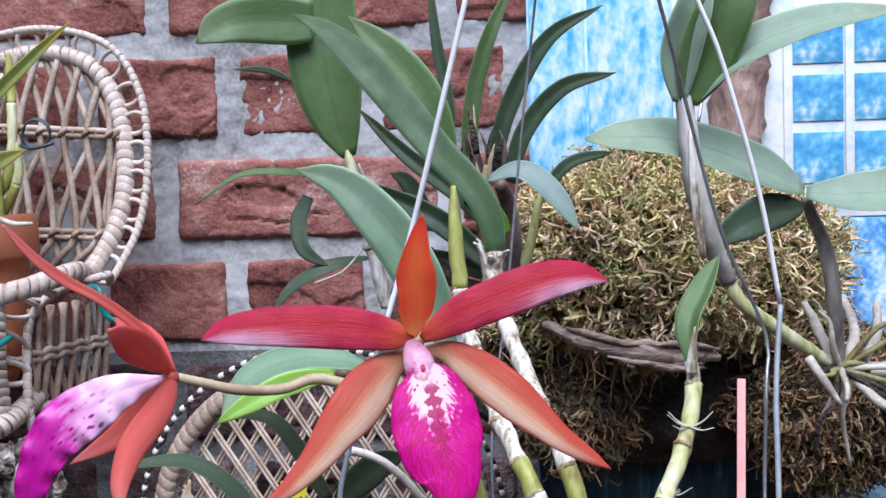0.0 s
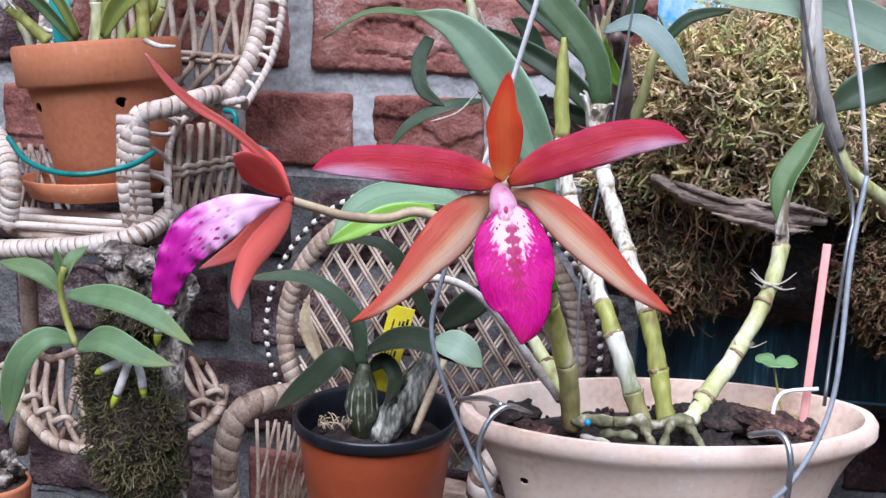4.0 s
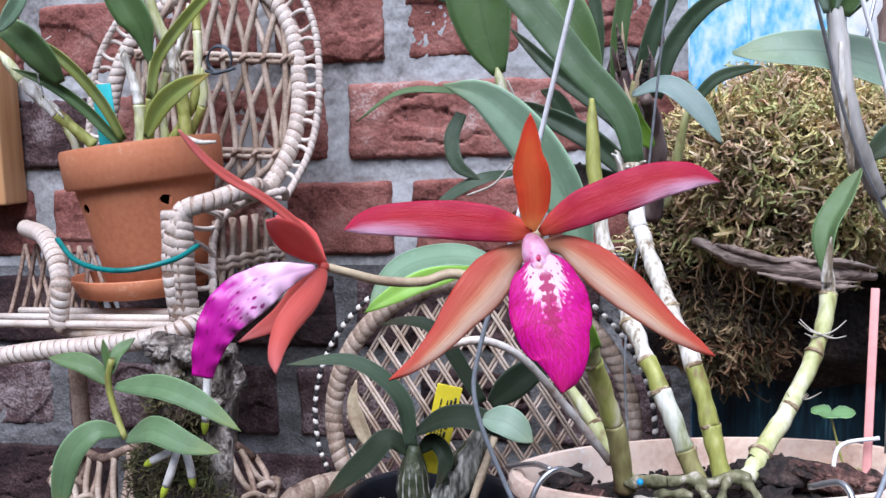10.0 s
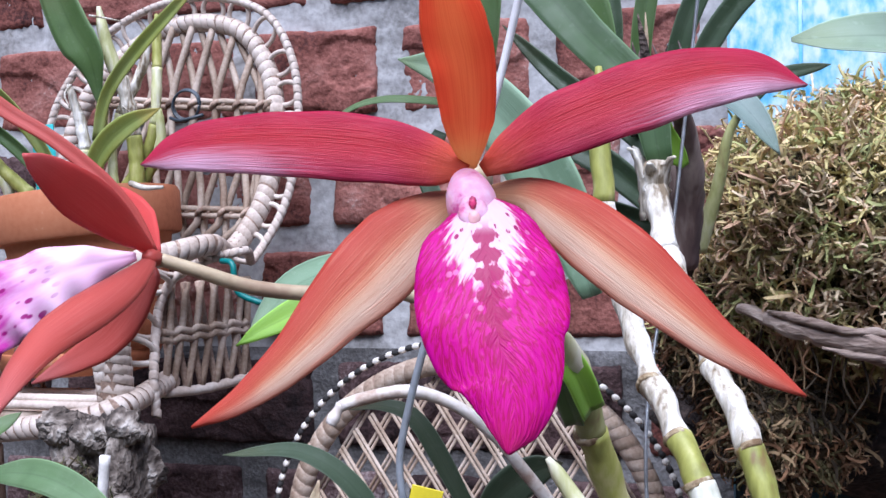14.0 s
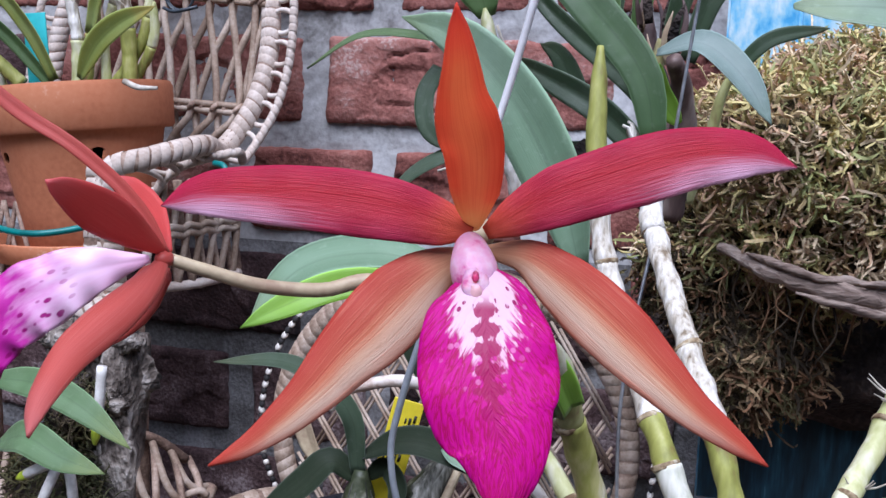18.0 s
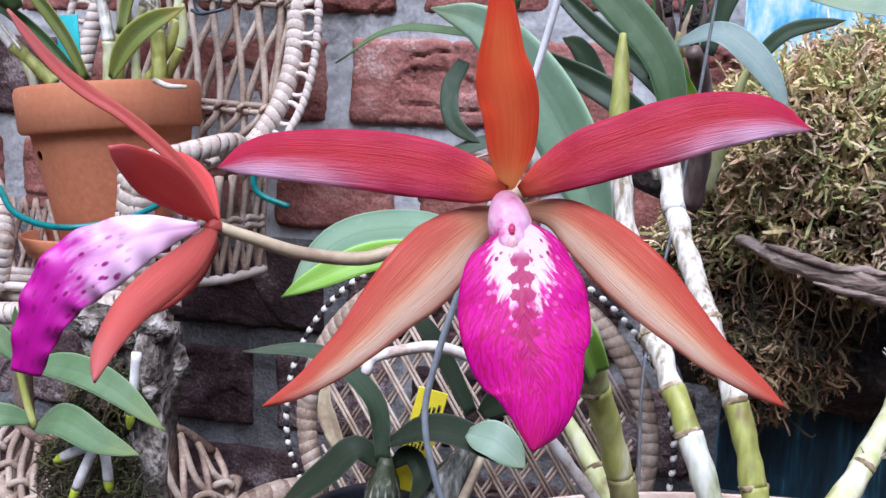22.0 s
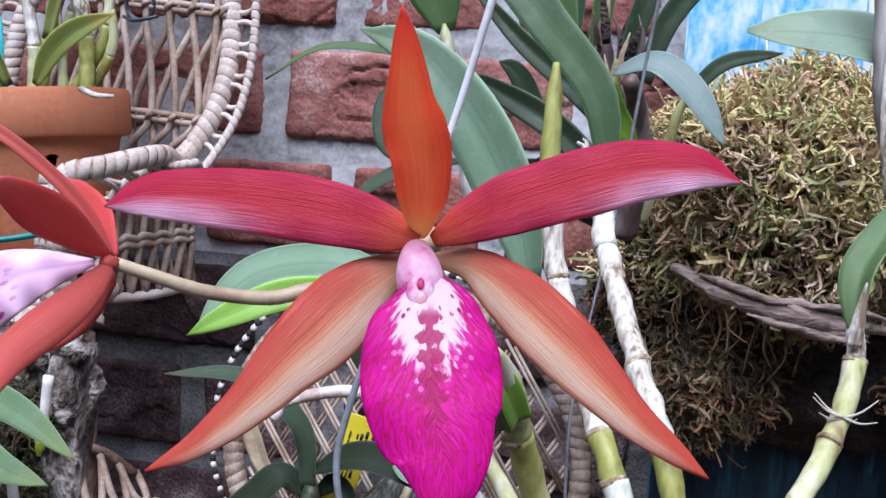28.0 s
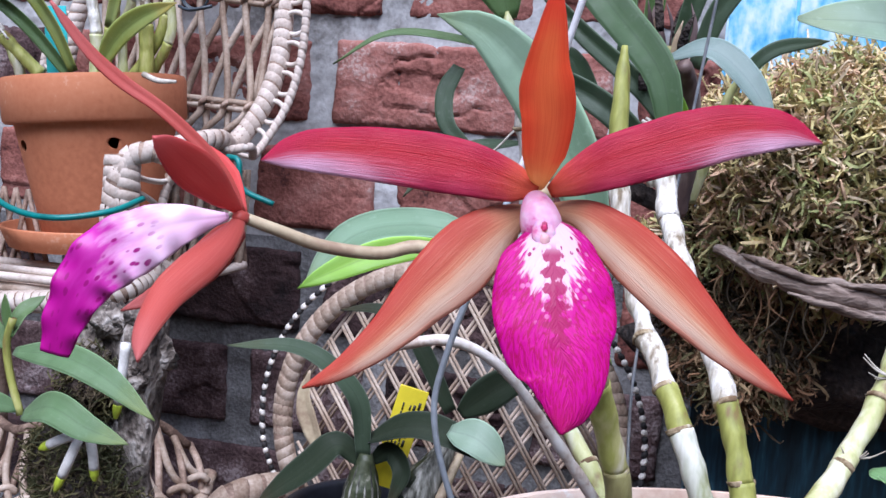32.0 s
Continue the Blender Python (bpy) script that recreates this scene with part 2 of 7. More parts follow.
BRICK = material("brick_clay", [(0.0, (0.045, 0.020, 0.020)), (0.3, (0.17, 0.062, 0.050)), (0.6, (0.27, 0.110, 0.090)), (0.88, (0.33, 0.165, 0.140)), (1.0, (0.42, 0.29, 0.26))], 32, 0.92, 0.6, 420, spread=0.4, depth=0.0016, spec=0.2)
# darker brick and mortar, used mainly for the courses below z = 1.09
BRICK_DARK = material("brick_dark", [(0.0, (0.014, 0.010, 0.011)), (0.45, (0.050, 0.029, 0.029)), (0.75, (0.11, 0.072, 0.072)), (1, (0.26, 0.21, 0.21))], 28, 0.93, 1.0, 420, spread=0.5, depth=0.0016, spec=0.2)
MORTAR_DARK = material("mortar_dark", [(0.05, (0.045, 0.042, 0.042)), (0.45, (0.12, 0.118, 0.118)), (0.9, (0.26, 0.26, 0.265))], 18, 0.95, 0.6, 420, depth=0.002)
MORTAR = material("mortar", [(0.05, (0.18, 0.175, 0.17)), (0.45, (0.36, 0.36, 0.36)), (0.9, (0.50, 0.505, 0.51))], 18, 0.95, 0.3, 300, depth=0.0015)
SOIL = material("ground_soil", [(0.2, (0.05, 0.04, 0.03)), (0.8, (0.16, 0.13, 0.1))], 8, 0.95, 1.0, 90)
TERRA = material("terracotta", [(0.05, (0.36, 0.115, 0.05)), (0.5, (0.47, 0.165, 0.075)), (0.8, (0.50, 0.19, 0.09)), (1.0, (0.58, 0.31, 0.2))], 12, 0.85, 0.07, 300)
TERRA_PALE = material("terracotta_pale", [(0.0, (0.50, 0.30, 0.21)), (0.22, (0.68, 0.47, 0.36)), (0.5, (0.78, 0.60, 0.48)), (0.85, (0.81, 0.66, 0.56)), (1.0, (0.86, 0.80, 0.74))], 16, 0.9, 0.22, 420, depth=0.0008)
PLASTIC_BROWN = material("brown_plastic", [(0.1, (0.38, 0.075, 0.028)), (0.7, (0.46, 0.100, 0.036)), (0.82, (0.46, 0.105, 0.038)), (0.85, (0.74, 0.48, 0.26))], 16, 0.4, 0.08, 330, stretch=(1, 1, 2.4))
PLASTIC_BLACK = plain("black_plastic", (0.012, 0.013, 0.018), 0.35)
COMPOST = material("bark_compost", [(0.2, (0.006, 0.004, 0.004)), (0.6, (0.026, 0.017, 0.014)), (0.95, (0.09, 0.058, 0.048))], 90, 0.85, 1.0, 500, depth=0.002)
WICKER = material("wicker_cane", [(0.1, (0.24, 0.165, 0.115)), (0.5, (0.38, 0.29, 0.22)), (0.9, (0.52, 0.43, 0.355))], 60, 0.7, 0.3, 500, spread=0.35)
WICKER_DARK = material("wicker_reed", [(0.1, (0.10, 0.06, 0.042)), (0.5, (0.28, 0.19, 0.14)), (0.9, (0.50, 0.38, 0.30))], 60, 0.75, 0.5, 500, spread=0.4)
WICKER_WHITE = material("wicker_bleached", [(0.1, (0.42, 0.335, 0.275)), (0.5, (0.57, 0.485, 0.42)), (0.9, (0.68, 0.62, 0.56))], 45, 0.7, 0.3, 500, spread=0.25)
LEAF = across("leaf_green", (0.085, 0.16, 0.045), (0.10, 0.18, 0.055), (0.11, 0.16, 0.05), 0.4, 0.3, (0.15, 0.24, 0.09), dust=0.35, relief=0.35)
LEAF_GREY = across("leaf_grey_green", (0.23, 0.34, 0.23), (0.28, 0.39, 0.28), (0.26, 0.34, 0.20), 0.45, 0.3, (0.36, 0.46, 0.36), dust=0.4, relief=0.35, pale_streak=(0.40, 0.48, 0.40))
LEAF_BLUE = across("leaf_blue_green", (0.17, 0.28, 0.17), (0.20, 0.32, 0.20), (0.20, 0.28, 0.14), 0.45, 0.35, (0.28, 0.40, 0.28), gloss=0.4, dust=0.4, relief=0.35)
LEAF_SMALL = across("leaf_soft_green", (0.115, 0.20, 0.085), (0.13, 0.225, 0.10), (0.20, 0.25, 0.08), 0.45, 0.35, (0.20, 0.30, 0.17), gloss=0.35, dust=0.3, relief=0.35)
LEAF_MID = across("leaf_deep_green", (0.05, 0.10, 0.036), (0.062, 0.118, 0.045), (0.08, 0.13, 0.05), 0.42, 0.25, (0.10, 0.17, 0.08), gloss=0.35, dust=0.3, relief=0.35)
LEAF_SILVER = across("leaf_silver", (0.17, 0.25, 0.22), (0.22, 0.30, 0.27), (0.16, 0.24, 0.19), 0.42, 0.3, (0.30, 0.38, 0.36), dust=0.3, relief=0.35)
LEAF_DARK = across("leaf_dark", (0.040, 0.075, 0.034), (0.050, 0.090, 0.042), (0.07, 0.085, 0.04), 0.42, 0.35, (0.09, 0.13, 0.075), dust=0.3, relief=0.35)
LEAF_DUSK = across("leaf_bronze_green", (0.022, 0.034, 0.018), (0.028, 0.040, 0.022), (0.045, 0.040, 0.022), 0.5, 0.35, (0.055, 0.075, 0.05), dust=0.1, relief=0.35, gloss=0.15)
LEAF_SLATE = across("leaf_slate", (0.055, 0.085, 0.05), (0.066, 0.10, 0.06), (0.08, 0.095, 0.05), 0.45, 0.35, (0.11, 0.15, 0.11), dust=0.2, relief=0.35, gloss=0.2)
LEAF_LIME = across("leaf_lime", (0.20, 0.40, 0.03), (0.25, 0.47, 0.05), (0.18, 0.38, 0.03), 0.42, 0.25, (0.34, 0.52, 0.12), dust=0.15)
LEAF_CLOVER = across("leaf_clover", (0.16, 0.32, 0.12), (0.19, 0.36, 0.14), (0.15, 0.30, 0.1), 0.5, 0.2, (0.26, 0.42, 0.2), dust=0.3)
LEAF_YELLOW = across("leaf_yellow_green", (0.24, 0.27, 0.045), (0.22, 0.28, 0.06), (0.40, 0.28, 0.035), 0.45, 0.3, (0.33, 0.36, 0.12), dust=0.35, relief=0.35)
RED = (0.50, 0.012, 0.03)
# the pale patch mixes the petal's own tone with a painted glossy sheen
PETAL = across("petal_crimson", RED, RED, (0.48, 0.010, 0.060), 0.44, 0.5, (0.30, 0.005, 0.022), base=(0.60, 0.085, 0.03), through_light=0.12, midrib=False, relief=0.5, vein_run=5.0, sheen=0.0, gloss=0.32, blush_sheen=(0.76, 0.46, 0.62), pale_streak=(0.56, 0.05, 0.08), sides=[(0.0, (0.45, 0.03, 0.09)), (0.3, (0.46, 0.018, 0.045)), (0.6, (0.47, 0.014, 0.028)), (1.0, (0.37, 0.005, 0.045))])
SEPAL_TOP = across("sepal_orange", (0.93, 0.13, 0.05), (0.96, 0.24, 0.075), (0.90, 0.09, 0.05), 0.46, 0.7, (0.70, 0.035, 0.015), base=(0.90, 0.46, 0.15), through_light=0.72, midrib=False, relief=0.3, vein_run=2.0, pale_streak=(0.97, 0.26, 0.09))
SEPAL_LOW = across("sepal_striped", RED, RED, (0.48, 0.05, 0.028), 0.5, 0.6, (0.38, 0.055, 0.035), base=(0.66, 0.36, 0.19), through_light=0.18, sheen=0.0, gloss=0.3, midrib=False, relief=0.4, vein_run=4.0, pale_streak=(0.60, 0.22, 0.14), sides=[(0.0, (0.55, 0.17, 0.11)), (0.06, (0.66, 0.36, 0.25)), (0.18, (0.74, 0.55, 0.41)), (0.36, (0.68, 0.42, 0.27)), (0.5, (0.58, 0.19, 0.095)), (0.62, (0.47, 0.085, 0.042)), (1.0, (0.44, 0.045, 0.030))])
PETAL_BACK = across("petal_outside", (0.72, 0.085, 0.075), (0.76, 0.095, 0.085), (0.74, 0.15, 0.15), 0.5, 0.4, (0.58, 0.04, 0.045), through_light=0.4, midrib=False, relief=0.3, pale_streak=(0.80, 0.17, 0.15))
SEPAL_BACK = across("sepal_outside", (0.54, 0.085, 0.065), (0.58, 0.10, 0.08), (0.54, 0.13, 0.12), 0.5, 0.45, (0.36, 0.05, 0.045), through_light=0.25, midrib=False, relief=0.3, pale_streak=(0.62, 0.22, 0.18))
CANE_WHITE = material("cane_papery", [(0.2, (0.22, 0.17, 0.11)), (0.38, (0.55, 0.50, 0.41)), (0.6, (0.72, 0.69, 0.62)), (0.9, (0.84, 0.82, 0.77))], 110, 0.85, 1.0, 700, stretch=(1, 1, 0.22), depth=0.001)
CANE_GREEN = material("cane_green", [(0.08, (0.20, 0.13, 0.05)), (0.28, (0.24, 0.25, 0.055)), (0.55, (0.36, 0.37, 0.09)), (0.8, (0.50, 0.48, 0.20)), (1.0, (0.68, 0.64, 0.46))], 70, 0.55, 0.4, 420, stretch=(1, 1, 0.3))
CANE_OLIVE = material("cane_olive", [(0.12, (0.15, 0.09, 0.045)), (0.35, (0.21, 0.18, 0.07)), (0.65, (0.32, 0.30, 0.12)), (0.92, (0.48, 0.44, 0.25))], 60, 0.55, 0.4, 380, stretch=(1, 1, 0.35))
CANE_PALE = material("cane_pale_green", [(0.08, (0.26, 0.20, 0.09)), (0.3, (0.40, 0.42, 0.16)), (0.55, (0.54, 0.55, 0.28)), (0.85, (0.72, 0.71, 0.54))], 80, 0.55, 0.4, 380, stretch=(1, 1, 0.3))
RHIZOME = material("rhizome_scaly", [(0.1, (0.04, 0.036, 0.018)), (0.4, (0.11, 0.11, 0.05)), (0.7, (0.22, 0.21, 0.12)), (0.95, (0.52, 0.47, 0.40))], 120, 0.75, 0.8, 500)
NODE_SCAR = material("node_scar", [(0.2, (0.16, 0.10, 0.05)), (0.6, (0.36, 0.28, 0.17)), (0.9, (0.58, 0.52, 0.40))], 300, 0.85, 0.6, 900)
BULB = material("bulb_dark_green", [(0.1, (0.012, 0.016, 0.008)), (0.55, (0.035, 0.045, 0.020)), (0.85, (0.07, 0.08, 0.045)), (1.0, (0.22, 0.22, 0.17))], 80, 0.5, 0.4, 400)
CANE_SHEATH = material("cane_thin_sheath", [(0.15, (0.26, 0.28, 0.13)), (0.45, (0.48, 0.50, 0.38)), (0.8, (0.70, 0.70, 0.62))], 90, 0.75, 0.5, 500, stretch=(1, 1, 0.2))
CANE_GREY = material("cane_grey", [(0.2, (0.24, 0.22, 0.20)), (0.6, (0.42, 0.40, 0.37)), (0.9, (0.60, 0.58, 0.54))], 70, 0.6, 0.4, 300, stretch=(1, 1, 0.2))
CANE_DUSK = material("cane_grey_brown", [(0.2, (0.10, 0.085, 0.075)), (0.5, (0.24, 0.21, 0.18)), (0.9, (0.44, 0.41, 0.37))], 70, 0.65, 0.5, 300, stretch=(1, 1, 0.2))
ROOT = material("root_silver", [(0.2, (0.34, 0.30, 0.24)), (0.7, (0.62, 0.58, 0.50))], 60, 0.85, 0.5, 400)
ROOT_WHITE = material("root_velvet", [(0.2, (0.60, 0.58, 0.54)), (0.7, (0.82, 0.81, 0.78))], 90, 0.9, 0.4, 500)
ROOT_TIP = plain("root_tip", (0.42, 0.52, 0.04), 0.4)
MAROON = material("stem_maroon", [(0.2, (0.05, 0.028, 0.03)), (0.6, (0.13, 0.085, 0.075)), (0.9, (0.28, 0.22, 0.19))], 60, 0.6, 0.5, 300, stretch=(1, 1, 0.25))
STALK_DRY = material("stalk_bleached", [(0.15, (0.46, 0.34, 0.27)), (0.4, (0.70, 0.63, 0.56)), (0.75, (0.84, 0.81, 0.77))], 90, 0.8, 0.4, 500)
STEM = material("flower_stem", [(0.2, (0.34, 0.24, 0.16)), (0.8, (0.55, 0.46, 0.30))], 60, 0.5, 0.2, 400)
WIRE = plain("galvanised_wire", (0.46, 0.48, 0.50), 0.35, 0.85)
WIRE_DULL = plain("dull_grey_wire", (0.36, 0.40, 0.44), 0.55, 0.3, vary=0.2)
WIRE_WHITE = plain("bright_wire", (0.82, 0.83, 0.84), 0.4, 0.0, vary=0.08)
WIRE_DARK = plain("dark_coated_wire", (0.04, 0.055, 0.07), 0.4)
WIRE_GREEN = plain("green_garden_wire", (0.005, 0.16, 0.15), 0.4)
BARK = material("driftwood", [(0.15, (0.14, 0.095, 0.075)), (0.45, (0.40, 0.31, 0.26)), (0.85, (0.66, 0.57, 0.50))], 40, 0.9, 1.0, 400, stretch=(0.15, 1, 1), depth=0.002)
BARK_DARK = material("dark_bark", [(0.2, (0.012, 0.009, 0.008)), (0.6, (0.05, 0.036, 0.03)), (0.95, (0.13, 0.09, 0.075))], 30, 0.9, 1.0, 300, depth=0.004)
BARK_PLANK = material("branch_bark", [(0.2, (0.16, 0.09, 0.07)), (0.6, (0.33, 0.21, 0.17)), (0.95, (0.5, 0.38, 0.33))], 24, 0.9, 1.0, 200, stretch=(1, 1, 0.3), depth=0.003)
CORK = material("cork_bark", [(0.15, (0.025, 0.019, 0.016)), (0.42, (0.12, 0.096, 0.08)), (0.65, (0.29, 0.25, 0.215)), (0.92, (0.50, 0.46, 0.42))], 90, 0.95, 1.0, 300, stretch=(1, 1, 0.6), depth=0.004)
PINE = material("orange_pine", [(0.2, (0.50, 0.24, 0.09)), (0.6, (0.66, 0.36, 0.16)), (0.9, (0.74, 0.46, 0.24))], 14, 0.6, 0.2, 120, stretch=(1, 1, 0.08))
STAKE = plain("pink_plastic", (0.78, 0.36, 0.33), 0.5, vary=0.08)
TAG_YELLOW = plain("yellow_plastic", (0.80, 0.66, 0.03), 0.45, vary=0.06)
TAG_TEAL = plain("teal_plastic", (0.05, 0.50, 0.52), 0.45, vary=0.08)
INK = plain("ink", (0.03, 0.03, 0.02), 0.6)
BEAD_WHITE = plain("cord_white", (0.72, 0.68, 0.62), 0.8)
BEAD_BLACK = plain("cord_black", (0.02, 0.018, 0.018), 0.8)
BLUE_BEAD = plain("blue_plastic", (0.02, 0.33, 0.65), 0.3)
PAINT_BLUE = material("paint_blue", [(0.15, (0.06, 0.34, 0.64)), (0.38, (0.19, 0.50, 0.72)), (0.55, (0.36, 0.60, 0.72)), (0.82, (0.62, 0.74, 0.78))], 90, 0.7, 0.6, 260, stretch=(1, 1, 0.55))
# blue paint darkened to near black: the driftwood's shade is in the colour
PAINT_SHADED = material("paint_blue_shaded", [(0.2, (0.006, 0.018, 0.026)), (0.55, (0.014, 0.050, 0.075)), (0.8, (0.030, 0.105, 0.15)), (0.97, (0.12, 0.30, 0.40))], 26, 0.7, 0.6, 200, stretch=(2, 1, 0.25))
PAINT_SEA = material("paint_mottled_blue", [(0.2, (0.05, 0.20, 0.52)), (0.45, (0.14, 0.37, 0.68)), (0.65, (0.34, 0.55, 0.76)), (0.9, (0.70, 0.78, 0.82))], 48, 0.7, 0.4, 300)
PAINT_PANE = material("paint_pane", [(0.25, (0.05, 0.28, 0.56)), (0.55, (0.12, 0.43, 0.70)), (0.75, (0.30, 0.60, 0.80)), (0.92, (0.66, 0.80, 0.86))], 45, 0.65, 0.3, 200)
PAINT_WHITE = material("paint_white", [(0.2, (0.62, 0.72, 0.78)), (0.5, (0.80, 0.83, 0.84)), (0.9, (0.86, 0.87, 0.87))], 40, 0.75, 0.5, 200)
PAINT_SKY = material("paint_pale_blue", [(0.3, (0.16, 0.50, 0.78)), (0.5, (0.40, 0.68, 0.86)), (0.7, (0.66, 0.80, 0.88)), (0.9, (0.82, 0.86, 0.88))], 14, 0.7, 0.3, 120)


# ---- shapes ----
def curve(pts, n):
    """n + 1 points evenly spread by parameter on a smooth curve through pts."""
    p = [Vector(q) for q in pts]
    if len(p) == 2:
        return [p[0].lerp(p[1], i / n) for i in range(n + 1)]
    p = [2 * p[0] - p[1]] + p + [2 * p[-1] - p[-2]]
    lens = [(p[i + 1] - p[i]).length for i in range(1, len(p) - 2)]
    total, out = sum(lens), []
    for i in range(n + 1):
        s, k = total * i / n, 0
        while k < len(lens) - 1 and s > lens[k]:
            s -= lens[k]
            k += 1
        t = min(1.0, s / max(lens[k], 1e-9))
        a, b, c, d = p[k : k + 4]
        out.append(0.5 * ((2 * b) + (c - a) * t + (2 * a - 5 * b + 4 * c - d) * t * t + (3 * b - a - 3 * c + d) * t ** 3))
    return out


def lerp_list(vals, u):
    if isinstance(vals, (int, float)):
        return vals
    x = u * (len(vals) - 1)
    i = min(int(x), len(vals) - 2)
    return vals[i] + (vals[i + 1] - vals[i]) * (x - i)


def mesh(name, verts, faces, mat, uvs=None, smooth=True):
    me = bpy.data.meshes.new(name)
    me.from_pydata(verts, [], faces)
    if uvs is not None:
        lay = me.uv_layers.new(name="uv")
        co = np.array(uvs, dtype=np.float32)[[v for f in faces for v in f]]
        lay.data.foreach_set("uv", co.ravel())
    if smooth:
        me.polygons.foreach_set("use_smooth", [True] * len(me.polygons))
    me.materials.append(mat)
    me.update()
    return me


def hang(me, name, parent=None, label="", at=None):
    ob = new(name, me)
    if at is not None:
        ob.matrix_basis = at
    if parent is not None:
        ob.parent = parent
    if label:
        ob["label"] = label
    return ob


def thing(name, label, category, group="", kind=""):
    return tagged(new(name), label, category, group, kind)


def tube_mesh(name, pts, r, mat, seg=10, n=None, rough=0.0, knots=0.0, flat=1.0):
    n = n or max(4, 4 * (len(pts) - 1))
    c = curve(pts, n)
    verts, uvs, faces = [], [], []
    tang = [(c[min(i + 1, n)] - c[max(i - 1, 0)]).normalized() for i in range(n + 1)]
    side = tang[0].orthogonal().normalized()
    for i in range(n + 1):
        side = (side - tang[i] * side.dot(tang[i])).normalized()
        up = tang[i].cross(side)
        rr = lerp_list(r, i / n)
        for j in range(seg):
            a = 2 * math.pi * j / seg
            d = side * math.cos(a) * flat + up * math.sin(a)
            k = rr * (1 + (rough * noise.noise((c[i] + d * rr) * 180) if rough else 0))
            verts.append(c[i] + d * k)
            uvs.append((i / n, j / seg))
    for i in range(n):
        for j in range(seg):
            a, b = i * seg + j, i * seg + (j + 1) % seg
            faces.append((a, b, b + seg, a + seg))
    faces.append(tuple(range(seg))[::-1])
    faces.append(tuple(n * seg + j for j in range(seg)))
    return mesh(name, [v[:] for v in verts], faces, mat, uvs)


def tube(name, pts, r, mat, parent=None, label="", **k):
    return hang(tube_mesh(name, pts, r, mat, **k), name, parent, label)


LEAFY = (0.3, 0.62, 0.86, 0.98, 1.0, 0.97, 0.88, 0.7, 0.42, 0.02)
STRAP = (0.7, 0.85, 0.95, 1.0, 1.0, 0.98, 0.9, 0.75, 0.5, 0.03)


def blade_mesh(name, pts, w, mat, shape=LEAFY, face=(0, -1, 0), fold=0.15, cup=0.0, thick=0.0009, n=22, m=8, twist=(0, 0), wave=0.0, waves=5, lean=0.0, flip=False, other=None):
    """A leaf or petal along pts, w its greatest half width; it turns its face to the given side, folds along its middle and has two skins."""
    c = curve(pts, n)
    tang = [(c[min(i + 1, n)] - c[max(i - 1, 0)]).normalized() for i in range(n + 1)]
    rows, uvs, face = [], [], Vector(face)
    for i in range(n + 1):
        u = i / n
        side = tang[i].cross(face).normalized()
        ang = radians(lerp_list(list(twist), u))
        if ang:
            side = (Matrix.Rotation(ang, 3, tang[i]) @ side).normalized()
        nor = side.cross(tang[i]).normalized()
        pair = [max(w * lerp_list(list(k), u), w * 0.015) for k in (shape, other or shape)]
        row = []
        for j in range(m + 1):
            v = 2 * j / m - 1
            ww = pair[0] if v > 0 else pair[1] if v < 0 else sum(pair) / 2
            ripple = wave * ww * math.sin(u * waves * 6.28 + (1.3 if v > 0 else 0)) * v * v
            row.append((c[i] + side * ww * (v + lean * (1 - v * v)) + nor * (ww * (fold * abs(v) + cup * v * v) + ripple), nor))
        rows.append(row)
    verts, faces = [], []
    for sgn in (0.5, -0.5):
        for i, row in enumerate(rows):
            for j, (p, nor) in enumerate(row):
                edge = 1 - 0.7 * abs(2 * j / m - 1) ** 3
                verts.append((p + nor * thick * sgn * edge)[:])
                uvs.append((i / n, 1 - j / m if flip else j / m))
    off, k = (n + 1) * (m + 1), m + 1
    for i in range(n):
        for j in range(m):
            a = i * k + j
            faces.append((a, a + k, a + k + 1, a + 1))
            faces.append((off + a, off + a + 1, off + a + k + 1, off + a + k))
        a, b = i * k, i * k + m
        faces.append((a, off + a, off + a + k, a + k))
        faces.append((b, b + k, off + b + k, off + b))
    for j in range(m):
        faces.append((j, j + 1, off + j + 1, off + j))
        a = n * k + j
        faces.append((a, off + a, off + a + 1, a + 1))
    return mesh(name, verts, faces, mat, uvs)


def blade(name, pts, w, mat, parent=None, label="", **k):
    return hang(blade_mesh(name, pts, w, mat, **k), name, parent, label)


def lathe_mesh(name, profile, mat, seg=64, sx=1.0, sy=1.0, uneven=0.0, caps=True):
    """A turned shape: profile is (radius, height) from outside bottom round to inside bottom."""
    verts, faces, k = [], [], len(profile)
    for j in range(seg):
        a = 2 * math.pi * j / seg
        for r, z in profile:
            w = 1 + uneven * noise.noise((math.cos(a) * 2, math.sin(a) * 2, z * 30))
            verts.append((r * sx * w * math.cos(a), r * sy * w * math.sin(a), z))
    for j in range(seg):
        for i in range(k - 1):
            a, b = j * k + i, ((j + 1) % seg) * k + i
            faces.append((a, b, b + 1, a + 1))
    if caps:
        faces.append(tuple(j * k for j in range(seg))[::-1])
        faces.append(tuple(j * k + k - 1 for j in range(seg)))
    return mesh(name, verts, faces, mat)


